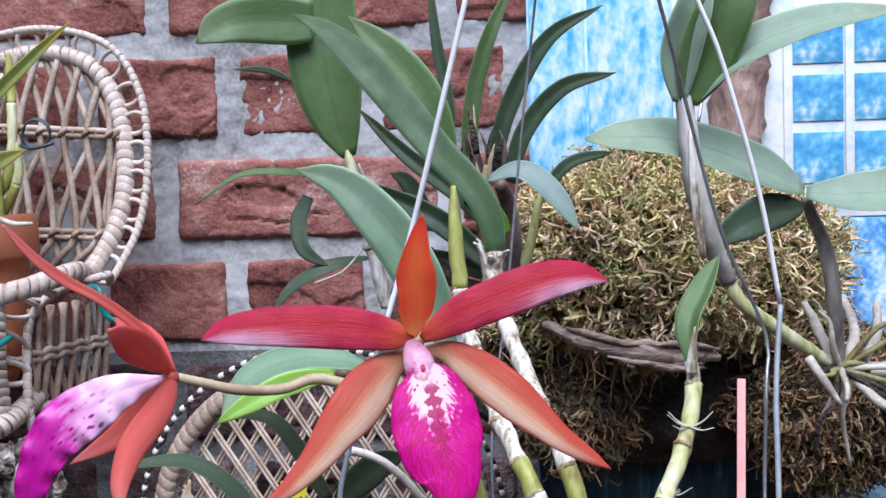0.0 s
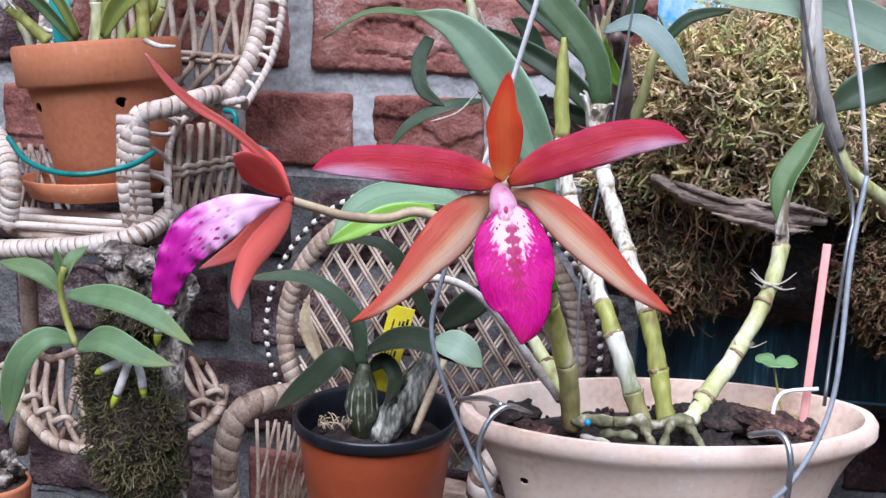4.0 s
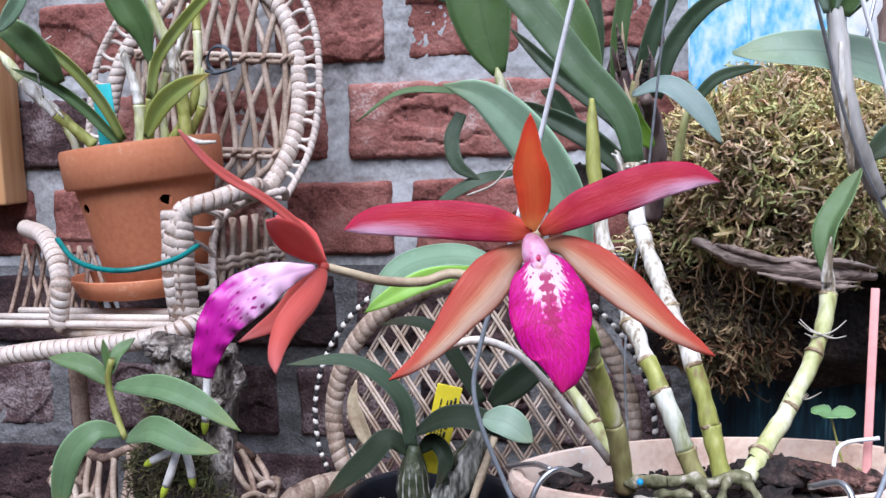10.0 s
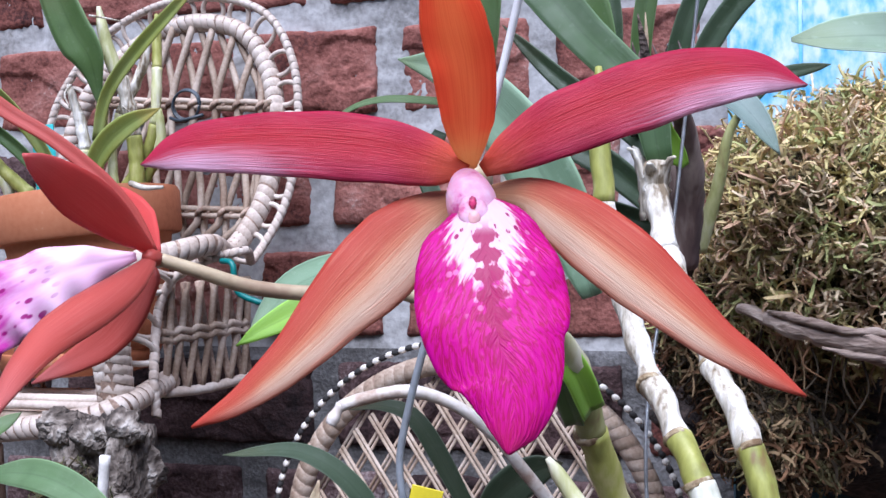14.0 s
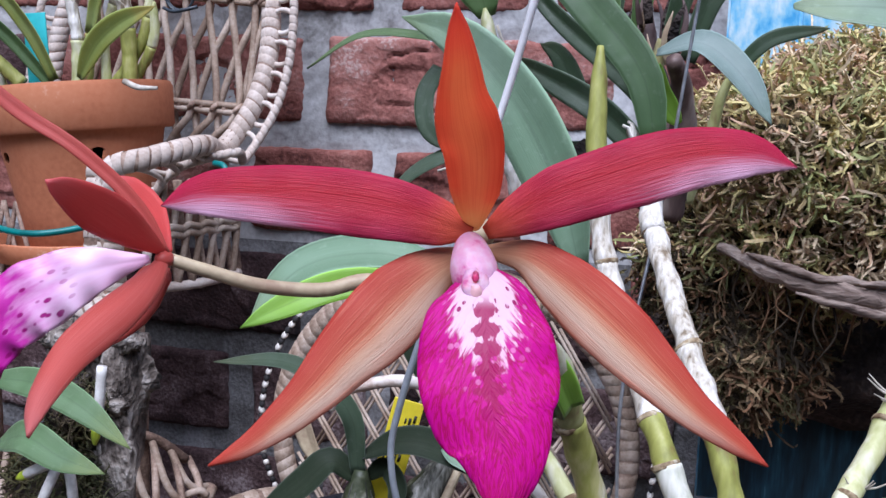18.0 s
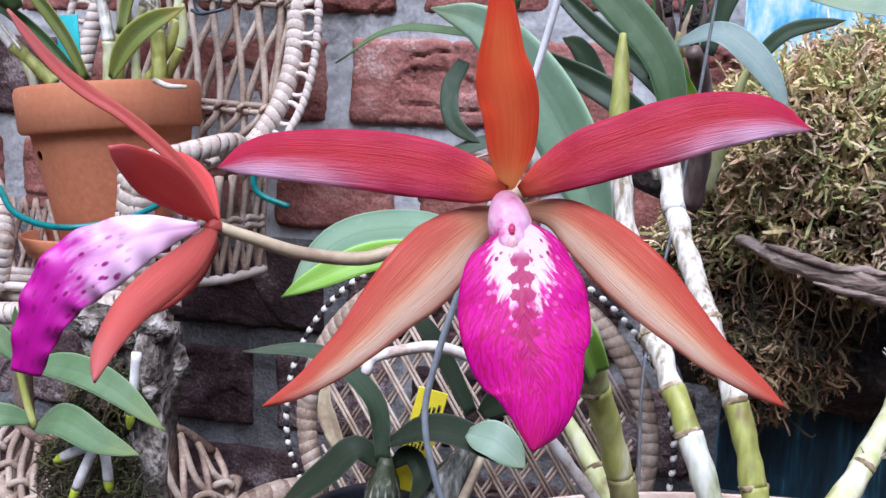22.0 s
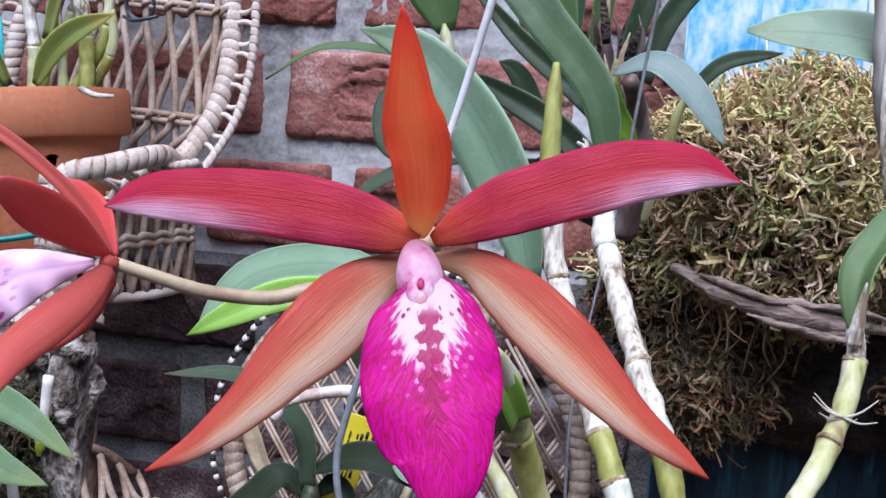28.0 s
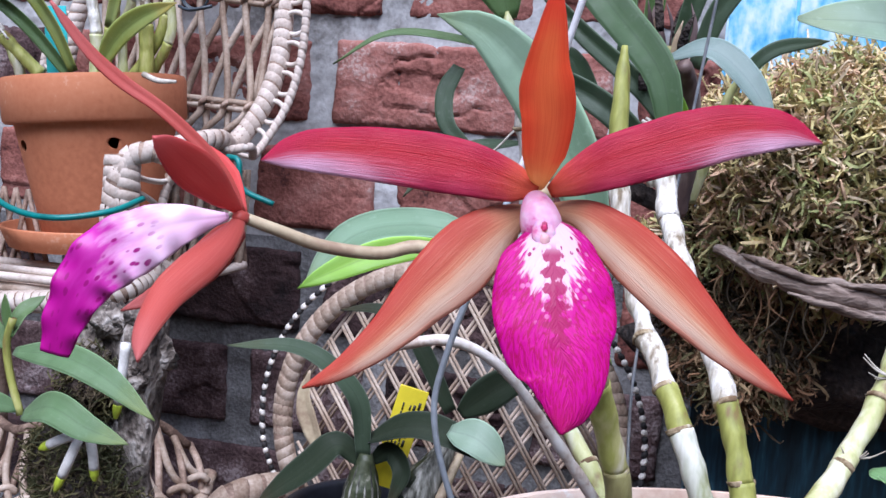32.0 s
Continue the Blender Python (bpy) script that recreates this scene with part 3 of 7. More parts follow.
def blob_mesh(name, radii, mat, seed=0, amp=0.25, freq=3.0, seg=24, ring=16):
    verts, faces = [], []
    for i in range(ring + 1):
        th = math.pi * i / ring
        for j in range(seg):
            ph = 2 * math.pi * j / seg
            d = Vector((math.sin(th) * math.cos(ph), math.sin(th) * math.sin(ph), math.cos(th)))
            k = 1 + amp * noise.noise(d * freq + Vector((seed * 7.1, 0, 0))) + amp * 0.4 * noise.noise(d * freq * 4 + Vector((0, seed * 3.3, 0)))
            verts.append((d.x * radii[0] * k, d.y * radii[1] * k, d.z * radii[2] * k))
    for i in range(ring):
        for j in range(seg):
            a, b = i * seg + j, i * seg + (j + 1) % seg
            faces.append((a, a + seg, b + seg, b))
    return mesh(name, verts, faces, mat)


def box_mesh(name, sx, sy, sz, mat, bevel=0.0, wobble=0.0, cuts=0, seed=0):
    bm = bmesh.new()
    bmesh.ops.create_cube(bm, size=1.0)
    for v in bm.verts:
        v.co = Vector((v.co.x * sx, v.co.y * sy, v.co.z * sz))
    if bevel:
        bmesh.ops.bevel(bm, geom=bm.edges[:], offset=bevel, segments=2, affect="EDGES", profile=0.6)
    if cuts:
        bmesh.ops.subdivide_edges(bm, edges=[e for e in bm.edges if e.calc_length() > 0.02], cuts=cuts, use_grid_fill=True)
    if wobble:
        for v in bm.verts:
            q = v.co * 45 + Vector((seed * 11.3, seed * 5.7, 0))
            v.co += Vector((noise.noise(q), noise.noise(q + Vector((9, 0, 0))), noise.noise(q + Vector((0, 9, 0))))) * wobble
    me = bpy.data.meshes.new(name)
    bm.to_mesh(me)
    bm.free()
    me.polygons.foreach_set("use_smooth", [True] * len(me.polygons))
    me.materials.append(mat)
    return me


def along(pts, step):
    """Poses every step along a curve, z along it."""
    fine = curve(pts, 40 * len(pts))
    out, run, last = [], 0.0, fine[0]
    for a, b in zip(fine, fine[1:]):
        run += (b - a).length
        if run >= step:
            run = 0.0
            q = (b - a).to_track_quat("Z", "Y")
            out.append(Matrix.LocRotScale(b, q, None))
    return out


def band_mesh(name, r, length, mat, seed=0):
    """One turn of split cane round a rim: a short bulged, slightly slanting ring."""
    prof = ((0.985, -0.5), (1.03, -0.45), (1.035, 0.0), (1.022, 0.44), (0.985, 0.5))
    verts, faces, seg, k = [], [], 14, 5
    rnd = random.Random(seed)
    lean, ph = rnd.uniform(0.25, 0.4), 2.6 + rnd.uniform(-0.5, 0.5)
    for j in range(seg):
        a = 2 * math.pi * j / seg
        for q, z in prof:
            verts.append((r * q * math.cos(a), r * q * math.sin(a), z * length + lean * length * math.sin(a + ph)))
    for j in range(seg):
        for i in range(k - 1):
            a, b = j * k + i, ((j + 1) % seg) * k + i
            faces.append((a, b, b + 1, a + 1))
    return mesh(name, verts, faces, mat)


def wrapped(pts, r, mat, parent, step=0.0045, name="rim"):
    """A bent rod wrapped turn by turn in split cane."""
    core = tube(name, pts, r, WICKER_DARK, parent, n=12 * len(pts))
    kinds = [band_mesh("wrap", r, step * 1.02, mat, s) for s in range(4)]
    for i, m in enumerate(along(pts, step)):
        hang(kinds[i % 4], "wrap", core, at=m)
    return core


def strands(name, spots, count, length, mats, parent=None, label="", width=0.0006, up=0.3, seed=1, pairs=7):
    """Moss: many curled, feathery shoots in tufts on lumps given as (centre, radii); each shoot has rows of tiny leaves."""
    rnd = random.Random(seed)
    verts, faces, ids = [], [], []
    vol = [r[0] * r[2] for _, r in spots]
    tufts = []
    for _ in range(count // 3):
        c, r = rnd.choices(spots, vol)[0]
        while True:
            d = Vector((rnd.gauss(0, 1), rnd.gauss(0, 1), rnd.gauss(0, 1))).normalized()
            if d.y < 0.3:
                break
        lump = 1 + 0.22 * noise.noise(d * 3.5 + Vector(c) * 20)
        p = Vector((c[0] + d.x * r[0] * lump, c[1] + d.y * r[1] * lump, c[2] + d.z * r[2] * lump))
        n = Vector((d.x / r[0], d.y / r[1], d.z / r[2])).normalized()
        way = (n * 0.8 + Vector((rnd.gauss(0, 0.6), rnd.gauss(0, 0.4), rnd.gauss(0, 0.6) + up))).normalized()
        tufts.append((p, n, way, int((noise.noise(p * 38 + Vector((seed, 0, 0))) * 1.6 + 0.5) * len(mats)) % len(mats)))
    for s in range(count):
        p, n, lead, tone = rnd.choice(tufts)
        p = p + Vector((rnd.gauss(0, 1), rnd.gauss(0, 1), rnd.gauss(0, 1))) * length * 0.24
        way = (lead + Vector((rnd.gauss(0, 0.7), rnd.gauss(0, 0.7), rnd.gauss(0, 0.7)))).normalized()
        bend = Vector((rnd.gauss(0, 1), rnd.gauss(0, 1) - 0.3, rnd.gauss(0, 1) + up - 0.4)).normalized()
        side = way.cross(Vector((rnd.gauss(0, 1), rnd.gauss(0, 1), rnd.gauss(0, 1)))).normalized()
        over = way.cross(side)
        L, w = length * rnd.uniform(0.5, 1.3), width * rnd.uniform(0.7, 1.4)
        curl = way.cross(bend)
        line = [p - n * 0.0015 + way * L * (t - 0.55 * t * t) + bend * L * 0.5 * math.sin(2.2 * t) * t + curl * L * 0.12 * math.sin(4.0 * t) for t in (i / pairs for i in range(pairs + 1))]
        made, b = 0, len(verts)
        for i, a in enumerate(line):
            k = i / pairs
            ww = w * (0.75 + 0.9 * k - 1.5 * k ** 3) * (1.0 if i % 2 else 0.72)
            for x, y in ((1, 0), (-0.5, 0.87), (-0.5, -0.87)):
                verts.append((a + (side * x + over * y) * max(ww, 0.0001))[:])
        for i in range(pairs):
            for x in range(3):
                c0, c1 = b + i * 3 + x, b + i * 3 + (x + 1) % 3
                faces.append((c0, c1, c1 + 3, c0 + 3))
                made += 1
        for i in range(1, pairs):
            a, q = line[i], line[i + 1]
            tilt = (side, over, -side, -over)[i % 4]
            out = (tilt * 0.9 + (q - a).normalized() * 1.1 + Vector((rnd.gauss(0, 0.25), rnd.gauss(0, 0.25), rnd.gauss(0, 0.25)))) * w * 2.1
            flank = (q - a).normalized().cross(tilt) * w * 0.55
            b = len(verts)
            verts += [a[:], (a + out * 0.55 + flank)[:], (a + out)[:], (a + out * 0.55 - flank)[:]]
            faces.append((b, b + 1, b + 2, b + 3))
            made += 1
        ids += [tone if rnd.random() < 0.75 else s % len(mats)] * made
    me = mesh(name, verts, faces, mats[0], smooth=False)
    for m in mats[1:]:
        me.materials.append(m)
    me.polygons.foreach_set("material_index", ids)
    return hang(me, name, parent, label)


MOSS = [plain("moss_olive", (0.51, 0.44, 0.19), 0.8, bump=0), plain("moss_green", (0.38, 0.40, 0.16), 0.8, bump=0), plain("moss_tan", (0.72, 0.58, 0.39), 0.8, bump=0), plain("moss_brown", (0.50, 0.33, 0.21), 0.85, bump=0), plain("moss_gold", (0.62, 0.49, 0.26), 0.8, bump=0)]
# core colours kept dark, painting shade into the gaps between shoots
MOSS_CORE = material("moss_core_dark", [(0.25, (0.04, 0.03, 0.015)), (0.5, (0.15, 0.12, 0.05)), (0.8, (0.32, 0.25, 0.12))], 260, 0.95, 1.0, 700, depth=0.004)
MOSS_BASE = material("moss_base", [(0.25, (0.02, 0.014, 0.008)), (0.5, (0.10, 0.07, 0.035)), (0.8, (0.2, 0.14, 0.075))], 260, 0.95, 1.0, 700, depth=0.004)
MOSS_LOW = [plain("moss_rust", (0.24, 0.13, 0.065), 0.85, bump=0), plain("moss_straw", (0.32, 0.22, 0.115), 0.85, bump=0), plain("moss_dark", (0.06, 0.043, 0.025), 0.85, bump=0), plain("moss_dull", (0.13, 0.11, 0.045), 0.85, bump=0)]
MOSS_WET = [plain("moss_deep", (0.06, 0.062, 0.02), 0.8, bump=0), plain("moss_shoot", (0.13, 0.115, 0.045), 0.8, bump=0), plain("moss_peat", (0.08, 0.06, 0.03), 0.85, bump=0)]


def cane(parent, pts, r, parts, name="pseudobulb", seg=12, rings=True, blunt=False):
    """A jointed orchid cane: parts are (end of the internode along the cane, material)."""
    fine = curve(pts, 120)
    start = 0.0
    for end, mat in parts:
        a, b = int(start * 120), max(int(end * 120), int(start * 120) + 2)
        sub = [fine[a], fine[(2 * a + b) // 3], fine[(a + 2 * b) // 3], fine[min(b, 120)]]
        rr = lerp_list(r, (start + end) / 2)
        tube(name, sub, [rr * 1.03, rr * 0.98, rr * 0.96, rr * 0.97, rr * 0.99, rr * 1.03] if end < 0.97 or blunt else [rr, rr, rr * 0.97, rr * 0.9, rr * 0.72, rr * 0.3], mat, parent, seg=seg, n=18, rough=0.35 if mat is CANE_WHITE else 0.18)
        if end < 0.97 and rings:
            k = min(b, 119)
            d = (fine[k + 1] - fine[k - 1]).normalized() * 0.0007
            tube("node_ring", [fine[k] - d, fine[k], fine[k] + d], [rr * 1.0, rr * 1.05, rr * 1.01], NODE_SCAR, parent, seg=seg, n=4, rough=0.6)
        start = end


# ---- ground and brick wall ----
W = 0.72
tagged(hang(box_mesh("ground", 12, 12, 0.1, SOIL), "ground", at=pose(0, -3, -0.05)), "bare dark soil ground below the wall", "ground", kind="structure")
wall = tagged(hang(box_mesh("wall_north", 5.0, 0.2, 3.2, MORTAR), "wall_north", at=pose(0, W + 0.1065, 1.6)), "old red brick wall with wide pale mortar joints", "wall", kind="structure")
# unseen walls added to block low sky light, dark grey to curb bounce
BLOCK_GREY = plain("block_grey", (0.13, 0.13, 0.13), 0.9, scale=3.0)
for name, sx, sy, x, y in (("wall_west", 0.15, 3.4, -1.6, -0.88), ("wall_east", 0.15, 3.4, 1.6, -0.88), ("wall_south", 3.35, 0.15, 0, -2.65)):
    tagged(hang(box_mesh(name, sx, sy, 2.3, BLOCK_GREY), name, at=pose(x, y, 1.15)), "added plain grey wall, out of view, that blocks low sky light", "wall", kind="structure")
COURSE, TOP3 = 0.075, 1.235


# ---- painted panel on the wall ----
def painted_panel():
    p = thing("painted_panel", "blue and white painted panel with a window picture on the wall", "painting")
    tl = Vector((0.058, 0.64, 1.326))
    x0, z1, z0 = tl.x, tl.z + 0.003, (0.214, 0.64, 0.975)[2]
    x1 = x0 + 0.62
    hang(box_mesh("board", x1 - x0, 0.008, z1 - z0, PAINT_SKY), "board", p, at=pose((x0 + x1) / 2, 0.645, (z0 + z1) / 2))
    zb = (0.101, 0.64, 1.202)[2]

    def piece(name, xa, xb, za, zc, mat, lift=0.0, th=0.0015, label=""):
        hang(box_mesh(name, xb - xa, th, zc - za, mat, 0.0004), name, p, label, at=pose((xa + xb) / 2, 0.6404 - lift, (za + zc) / 2))

    xs = [(0.058, 0.64, 1.294)[0], (0.096, 0.64, 1.294)[0], (0.148, 0.64, 1.293)[0], (0.21, 0.64, 1.292)[0]]
    piece("shutter", xs[0] + 0.001, xs[1] - 0.002, 1.092, z1 - 0.001, PAINT_BLUE, 0, label="streaky blue painted shutter")
    piece("shutter", xs[1], xs[2], 1.092, z1 - 0.001, PAINT_BLUE, 0.0003, label="mottled blue and white painted shutter")
    # panel below the moss, with the overhang's shade painted on
    piece("lower_board", xs[0] + 0.001, 0.236, z0 + 0.002, 1.09, PAINT_SHADED, 0, label="foot of the blue panel, painted dark for the shade under the driftwood")
    zw = (0.247, 0.64, 1.184)[2]
    piece("painted_sea", 0.237, x1, z0 + 0.002, zw - 0.001, PAINT_SEA, 0, label="mottled blue and white painted lower field")
    piece("painted_wall", xs[2] + 0.001, x1, zw, z1 - 0.001, PAINT_WHITE, 0)
    wx = [(0.22, 0.64, 1.292)[0], (0.258, 0.64, 1.291)[0], (0.297, 0.64, 1.29)[0]]
    wz = [(0.256, 0.64, 1.313)[2], (0.256, 0.64, 1.277)[2], (0.257, 0.64, 1.241)[2], (0.257, 0.64, 1.202)[2]]
    g = 0.0035
    for i in range(2):
        for j in range(3):
            piece("pane", wx[i] + g, wx[i + 1] - g, wz[j + 1] + g, wz[j] - g, PAINT_PANE, 0.0012, 0.001)
    for x in wx:
        piece("glazing_bar", x - 0.0025, x + 0.0025, wz[3], wz[0], PAINT_WHITE, 0.0016)


painted_panel()


# ---- pots ----
OVAL = 0.47
BARK_CHAR = material("bark_red_brown", [(0.2, (0.02, 0.012, 0.01)), (0.6, (0.10, 0.045, 0.035)), (0.95, (0.28, 0.15, 0.12))], 120, 0.85, 1.0, 500, depth=0.002)
CRUMBS = [blob_mesh("bark_crumb", (0.001, 0.0007, 0.0006), COMPOST if i % 3 else BARK_CHAR, i + 7, 0.6, 2.0, 7, 5) for i in range(6)]


def oval_pot():
    a, b = Vector((-0.004, 0.296, 1.084)), Vector((0.138, 0.31, 1.088))
    c = (a + b) / 2
    rx = (b - a).length / 2
    prof = [(0.40, -0.115), (0.60, -0.112), (0.66, -0.09), (0.71, -0.06), (0.76, -0.038), (0.81, -0.024), (0.88, -0.014), (0.95, -0.0080), (0.985, -0.0068), (0.998, -0.0060), (1.0, -0.0052), (1.0, -0.0010), (0.998, -0.0003), (0.99, 0.0), (0.935, 0.0), (0.925, -0.0008), (0.89, -0.008), (0.82, -0.018), (0.72, -0.036), (0.66, -0.06), (0.55, -0.10), (0.1, -0.105)]
    prof = [(r * rx, z) for r, z in prof]
    fine = curve([(r, 0, z) for r, z in prof], 90)
    prof = [(v.x, v.z) for v in fine]
    pot = hang(lathe_mesh("oval_pot", prof, TERRA_PALE, 160, 1.0, OVAL, 0.02), "oval_pot")
    tilt = math.degrees(math.atan2(b.z - a.z, b.x - a.x))
    turn = math.degrees(math.atan2(b.y - a.y, b.x - a.x))
    place = pose(c.x, c.y, c.z, 0, -tilt, turn)
    # star and leaf shaped cut-outs through the front wall
    bm = bmesh.new()
    for sx, sz, rad, pts, rot in ((-0.012, -0.0335, 0.0128, 5, 90), (-0.0375, -0.0395, 0.0100, 2, 46), (0.030, -0.036, 0.0100, 2, -46), (-0.048, -0.021, 0.0016, 4, 0), (0.022, -0.024, 0.0018, 4, 0)):
        ring = []
        for i in range(pts * 2):
            r = rad * (1.0 if i % 2 == 0 or pts == 4 else 0.42 if pts == 5 else 0.36)
            a2 = radians(rot + 180 * i / pts)
            ring.append((sx + r * math.cos(a2), sz + r * math.sin(a2)))
        lo, hi = [bm.verts.new((x, -0.2, z)) for x, z in ring], [bm.verts.new((x, -0.012, z)) for x, z in ring]
        bm.faces.new(lo), bm.faces.new(hi[::-1])
        for i in range(len(ring)):
            j = (i + 1) % len(ring)
            bm.faces.new((lo[j], lo[i], hi[i], hi[j]))
    bmesh.ops.recalc_face_normals(bm, faces=bm.faces[:])
    me = bpy.data.meshes.new("cutter")
    bm.to_mesh(me)
    bm.free()
    cutter = new("cutter", me)
    mod = pot.modifiers.new("cut", "BOOLEAN")
    mod.object, mod.solver = cutter, "EXACT"
    bpy.context.view_layer.update()
    cut = bpy.data.meshes.new_from_object(pot.evaluated_get(bpy.context.evaluated_depsgraph_get()))
    pot.modifiers.clear()
    pot.data = cut
    cut.set_sharp_from_angle(angle=radians(32))
    bpy.data.objects.remove(cutter)
    pot.matrix_basis = place
    tagged(pot, "pale pink oval terracotta pot with star cut-outs hanging on wires", "plant pot")
    soil = lathe_mesh("compost", [(0.0, -0.09), (0.5 * rx, -0.09), (0.6 * rx, -0.06), (0.68 * rx, -0.036), (0.79 * rx, -0.018), (0.84 * rx, -0.0125), (0.6 * rx, -0.0095), (0.3 * rx, -0.0085), (0.0, -0.0085)], COMPOST, 64, 1.0, OVAL, 0.05)
    hang(soil, "compost", pot, "dark bark compost")
    rnd = random.Random(12)
    for i in range(34):
        a, k = rnd.uniform(0, 6.28), math.sqrt(rnd.random()) * 0.74
        r = rnd.uniform(0.002, 0.0052)
        hang(blob_mesh("bark_chip", (r, r * rnd.uniform(0.5, 1), r * rnd.uniform(0.35, 0.6)), COMPOST, i, 0.5, 2.0, 10, 7), "bark_chip", pot, at=pose(rx * k * math.cos(a), rx * OVAL * k * math.sin(a), -0.0085, rnd.uniform(-30, 30), rnd.uniform(-30, 30), rnd.uniform(0, 360)))
    # big charred chunks, a crumb-covered slope and a patch of yellow moss against the inner wall
    for i, (dx, dy, dz, size, turn) in enumerate(((0.018, -0.001, -0.002, (0.013, 0.0055, 0.0056), 12), (0.034, -0.004, -0.003, (0.013, 0.0045, 0.0046), -20), (-0.052, 0.004, -0.005, (0.008, 0.006, 0.004), 20), (-0.045, -0.008, -0.006, (0.007, 0.004, 0.003), -30), (0.013, -0.012, -0.007, (0.008, 0.004, 0.003), 5), (0.046, -0.006, -0.006, (0.007, 0.004, 0.003), 40))):
        hang(blob_mesh("bark_chunk", size, COMPOST if i % 2 == 0 else BARK_CHAR, i + 40, 0.7, 2.2, 20, 14), "bark_chunk", pot, at=pose(dx, dy, dz, 8 * i, 12 - 6 * i, turn))
    rnd = random.Random(77)
    for i in range(150):
        a, k = rnd.uniform(0, 6.28), math.sqrt(rnd.random()) * 0.78
        r = rnd.uniform(0.0006, 0.0018)
        hang(CRUMBS[i % 6], "bark_crumb", pot, at=pose(rx * k * math.cos(a), rx * OVAL * k * math.sin(a), -0.0085, rnd.uniform(-60, 60), rnd.uniform(-60, 60), rnd.uniform(0, 360)) @ Matrix.Scale(r / 0.001, 4))
    tagged(strands("moss", [(Vector((0.034, 0.0215, -0.009)), (0.013, 0.0035, 0.0035)), (Vector((0.046, 0.017, -0.009)), (0.007, 0.003, 0.003))], 900, 0.0018, [MOSS[4], MOSS[1]], pot, "low yellow-green moss on the compost", width=0.0003, seed=23, pairs=4), kind="stuff")
    return pot, place, rx


POT, POT_AT, POT_RX = oval_pot()


def round_pot(name, at, prof, mat, label, soil_z, soil_r):
    pot = hang(lathe_mesh(name, prof, mat, 72), name, at=at)
    tagged(pot, label, "plant pot")
    hang(lathe_mesh("compost", [(0, soil_z - 0.03), (soil_r * 0.9, soil_z - 0.03), (soil_r, soil_z), (soil_r * 0.5, soil_z + 0.003), (0, soil_z + 0.004)], COMPOST, 48), "compost", pot, "dark bark compost")
    return pot


SP = Vector((-0.089, 0.505, 0.992))
BROWN_POT = round_pot("brown_plastic_pot", pose(SP.x, SP.y, SP.z), [(0.034, -0.085), (0.0365, -0.083), (0.0452, -0.010), (0.0454, -0.0085), (0.0452, -0.008), (0.0448, -0.008), (0.036, -0.07), (0.01, -0.07)], PLASTIC_BROWN, "brown speckled plastic plant pot standing on the round wicker chair", -0.0165, 0.0405)
hang(lathe_mesh("rim", [(0.0455, -0.0075), (0.0476, -0.0075), (0.0484, -0.0055), (0.0486, -0.0015), (0.0480, -0.0002), (0.0472, 0.0), (0.0460, -0.0006), (0.0448, -0.003), (0.0434, -0.008), (0.0416, -0.018), (0.0396, -0.034)], PLASTIC_BLACK, 72, caps=False), "rim", BROWN_POT, "glossy black plastic rim", at=pose(0, 0, 0.0005))
rnd = random.Random(44)
for i in range(16):
    a, k, r = rnd.uniform(0, 6.28), math.sqrt(rnd.random()) * 0.034, rnd.uniform(0.0022, 0.005)
    hang(blob_mesh("bark_chip", (r, r * 0.7, r * 0.5), CORK if i % 4 == 0 else COMPOST, i + 60, 0.5, 2.0, 10, 7), "bark_chip", BROWN_POT, at=pose(k * math.cos(a), k * math.sin(a), -0.0135, rnd.uniform(-30, 30), rnd.uniform(-30, 30), rnd.uniform(0, 360)))
LP = Vector((-0.315, 0.605, 1.197))
LPZ = (-0.284, 0.55, 1.197)[2]
LEFT_POT = round_pot("terracotta_pot", pose(LP.x + 0.002, LP.y, LPZ, 0, -5.5, 0), [(0.034, -0.094), (0.036, -0.092), (0.03888, -0.076), (0.04175, -0.060), (0.0437, -0.049), (0.0443, -0.0455), (0.0450, -0.042), (0.0456, -0.0385), (0.0462, -0.035), (0.0475, -0.028), (0.0485, -0.027), (0.0525, -0.027), (0.0540, -0.025), (0.0548, -0.003), (0.0535, 0.0), (0.0505, 0.0), (0.0495, -0.003), (0.046, -0.03), (0.034, -0.085), (0.01, -0.085)], TERRA, "orange terracotta pot with drainage holes standing in a saucer", -0.006, 0.0485)


def bore(pot, holes):
    """Cuts round holes through the front wall of a pot; holes are (x, z, radius) in its own frame."""
    bm = bmesh.new()
    for x, z, r in holes:
        m = Matrix.Translation((x, -0.05, z)) @ Matrix.Rotation(radians(90), 4, "X")
        bmesh.ops.create_cone(bm, cap_ends=True, segments=20, radius1=r, radius2=r, depth=0.04, matrix=m)
    me = bpy.data.meshes.new("cutter")
    bm.to_mesh(me)
    bm.free()
    cutter, place = new("cutter", me), pot.matrix_basis.copy()
    pot.matrix_basis = Matrix.Identity(4)
    mod = pot.modifiers.new("cut", "BOOLEAN")
    mod.object, mod.solver = cutter, "EXACT"
    bpy.context.view_layer.update()
    cut = bpy.data.meshes.new_from_object(pot.evaluated_get(bpy.context.evaluated_depsgraph_get()))
    pot.modifiers.clear()
    pot.data = cut
    cut.set_sharp_from_angle(angle=radians(35))
    bpy.data.objects.remove(cutter)
    pot.matrix_basis = place


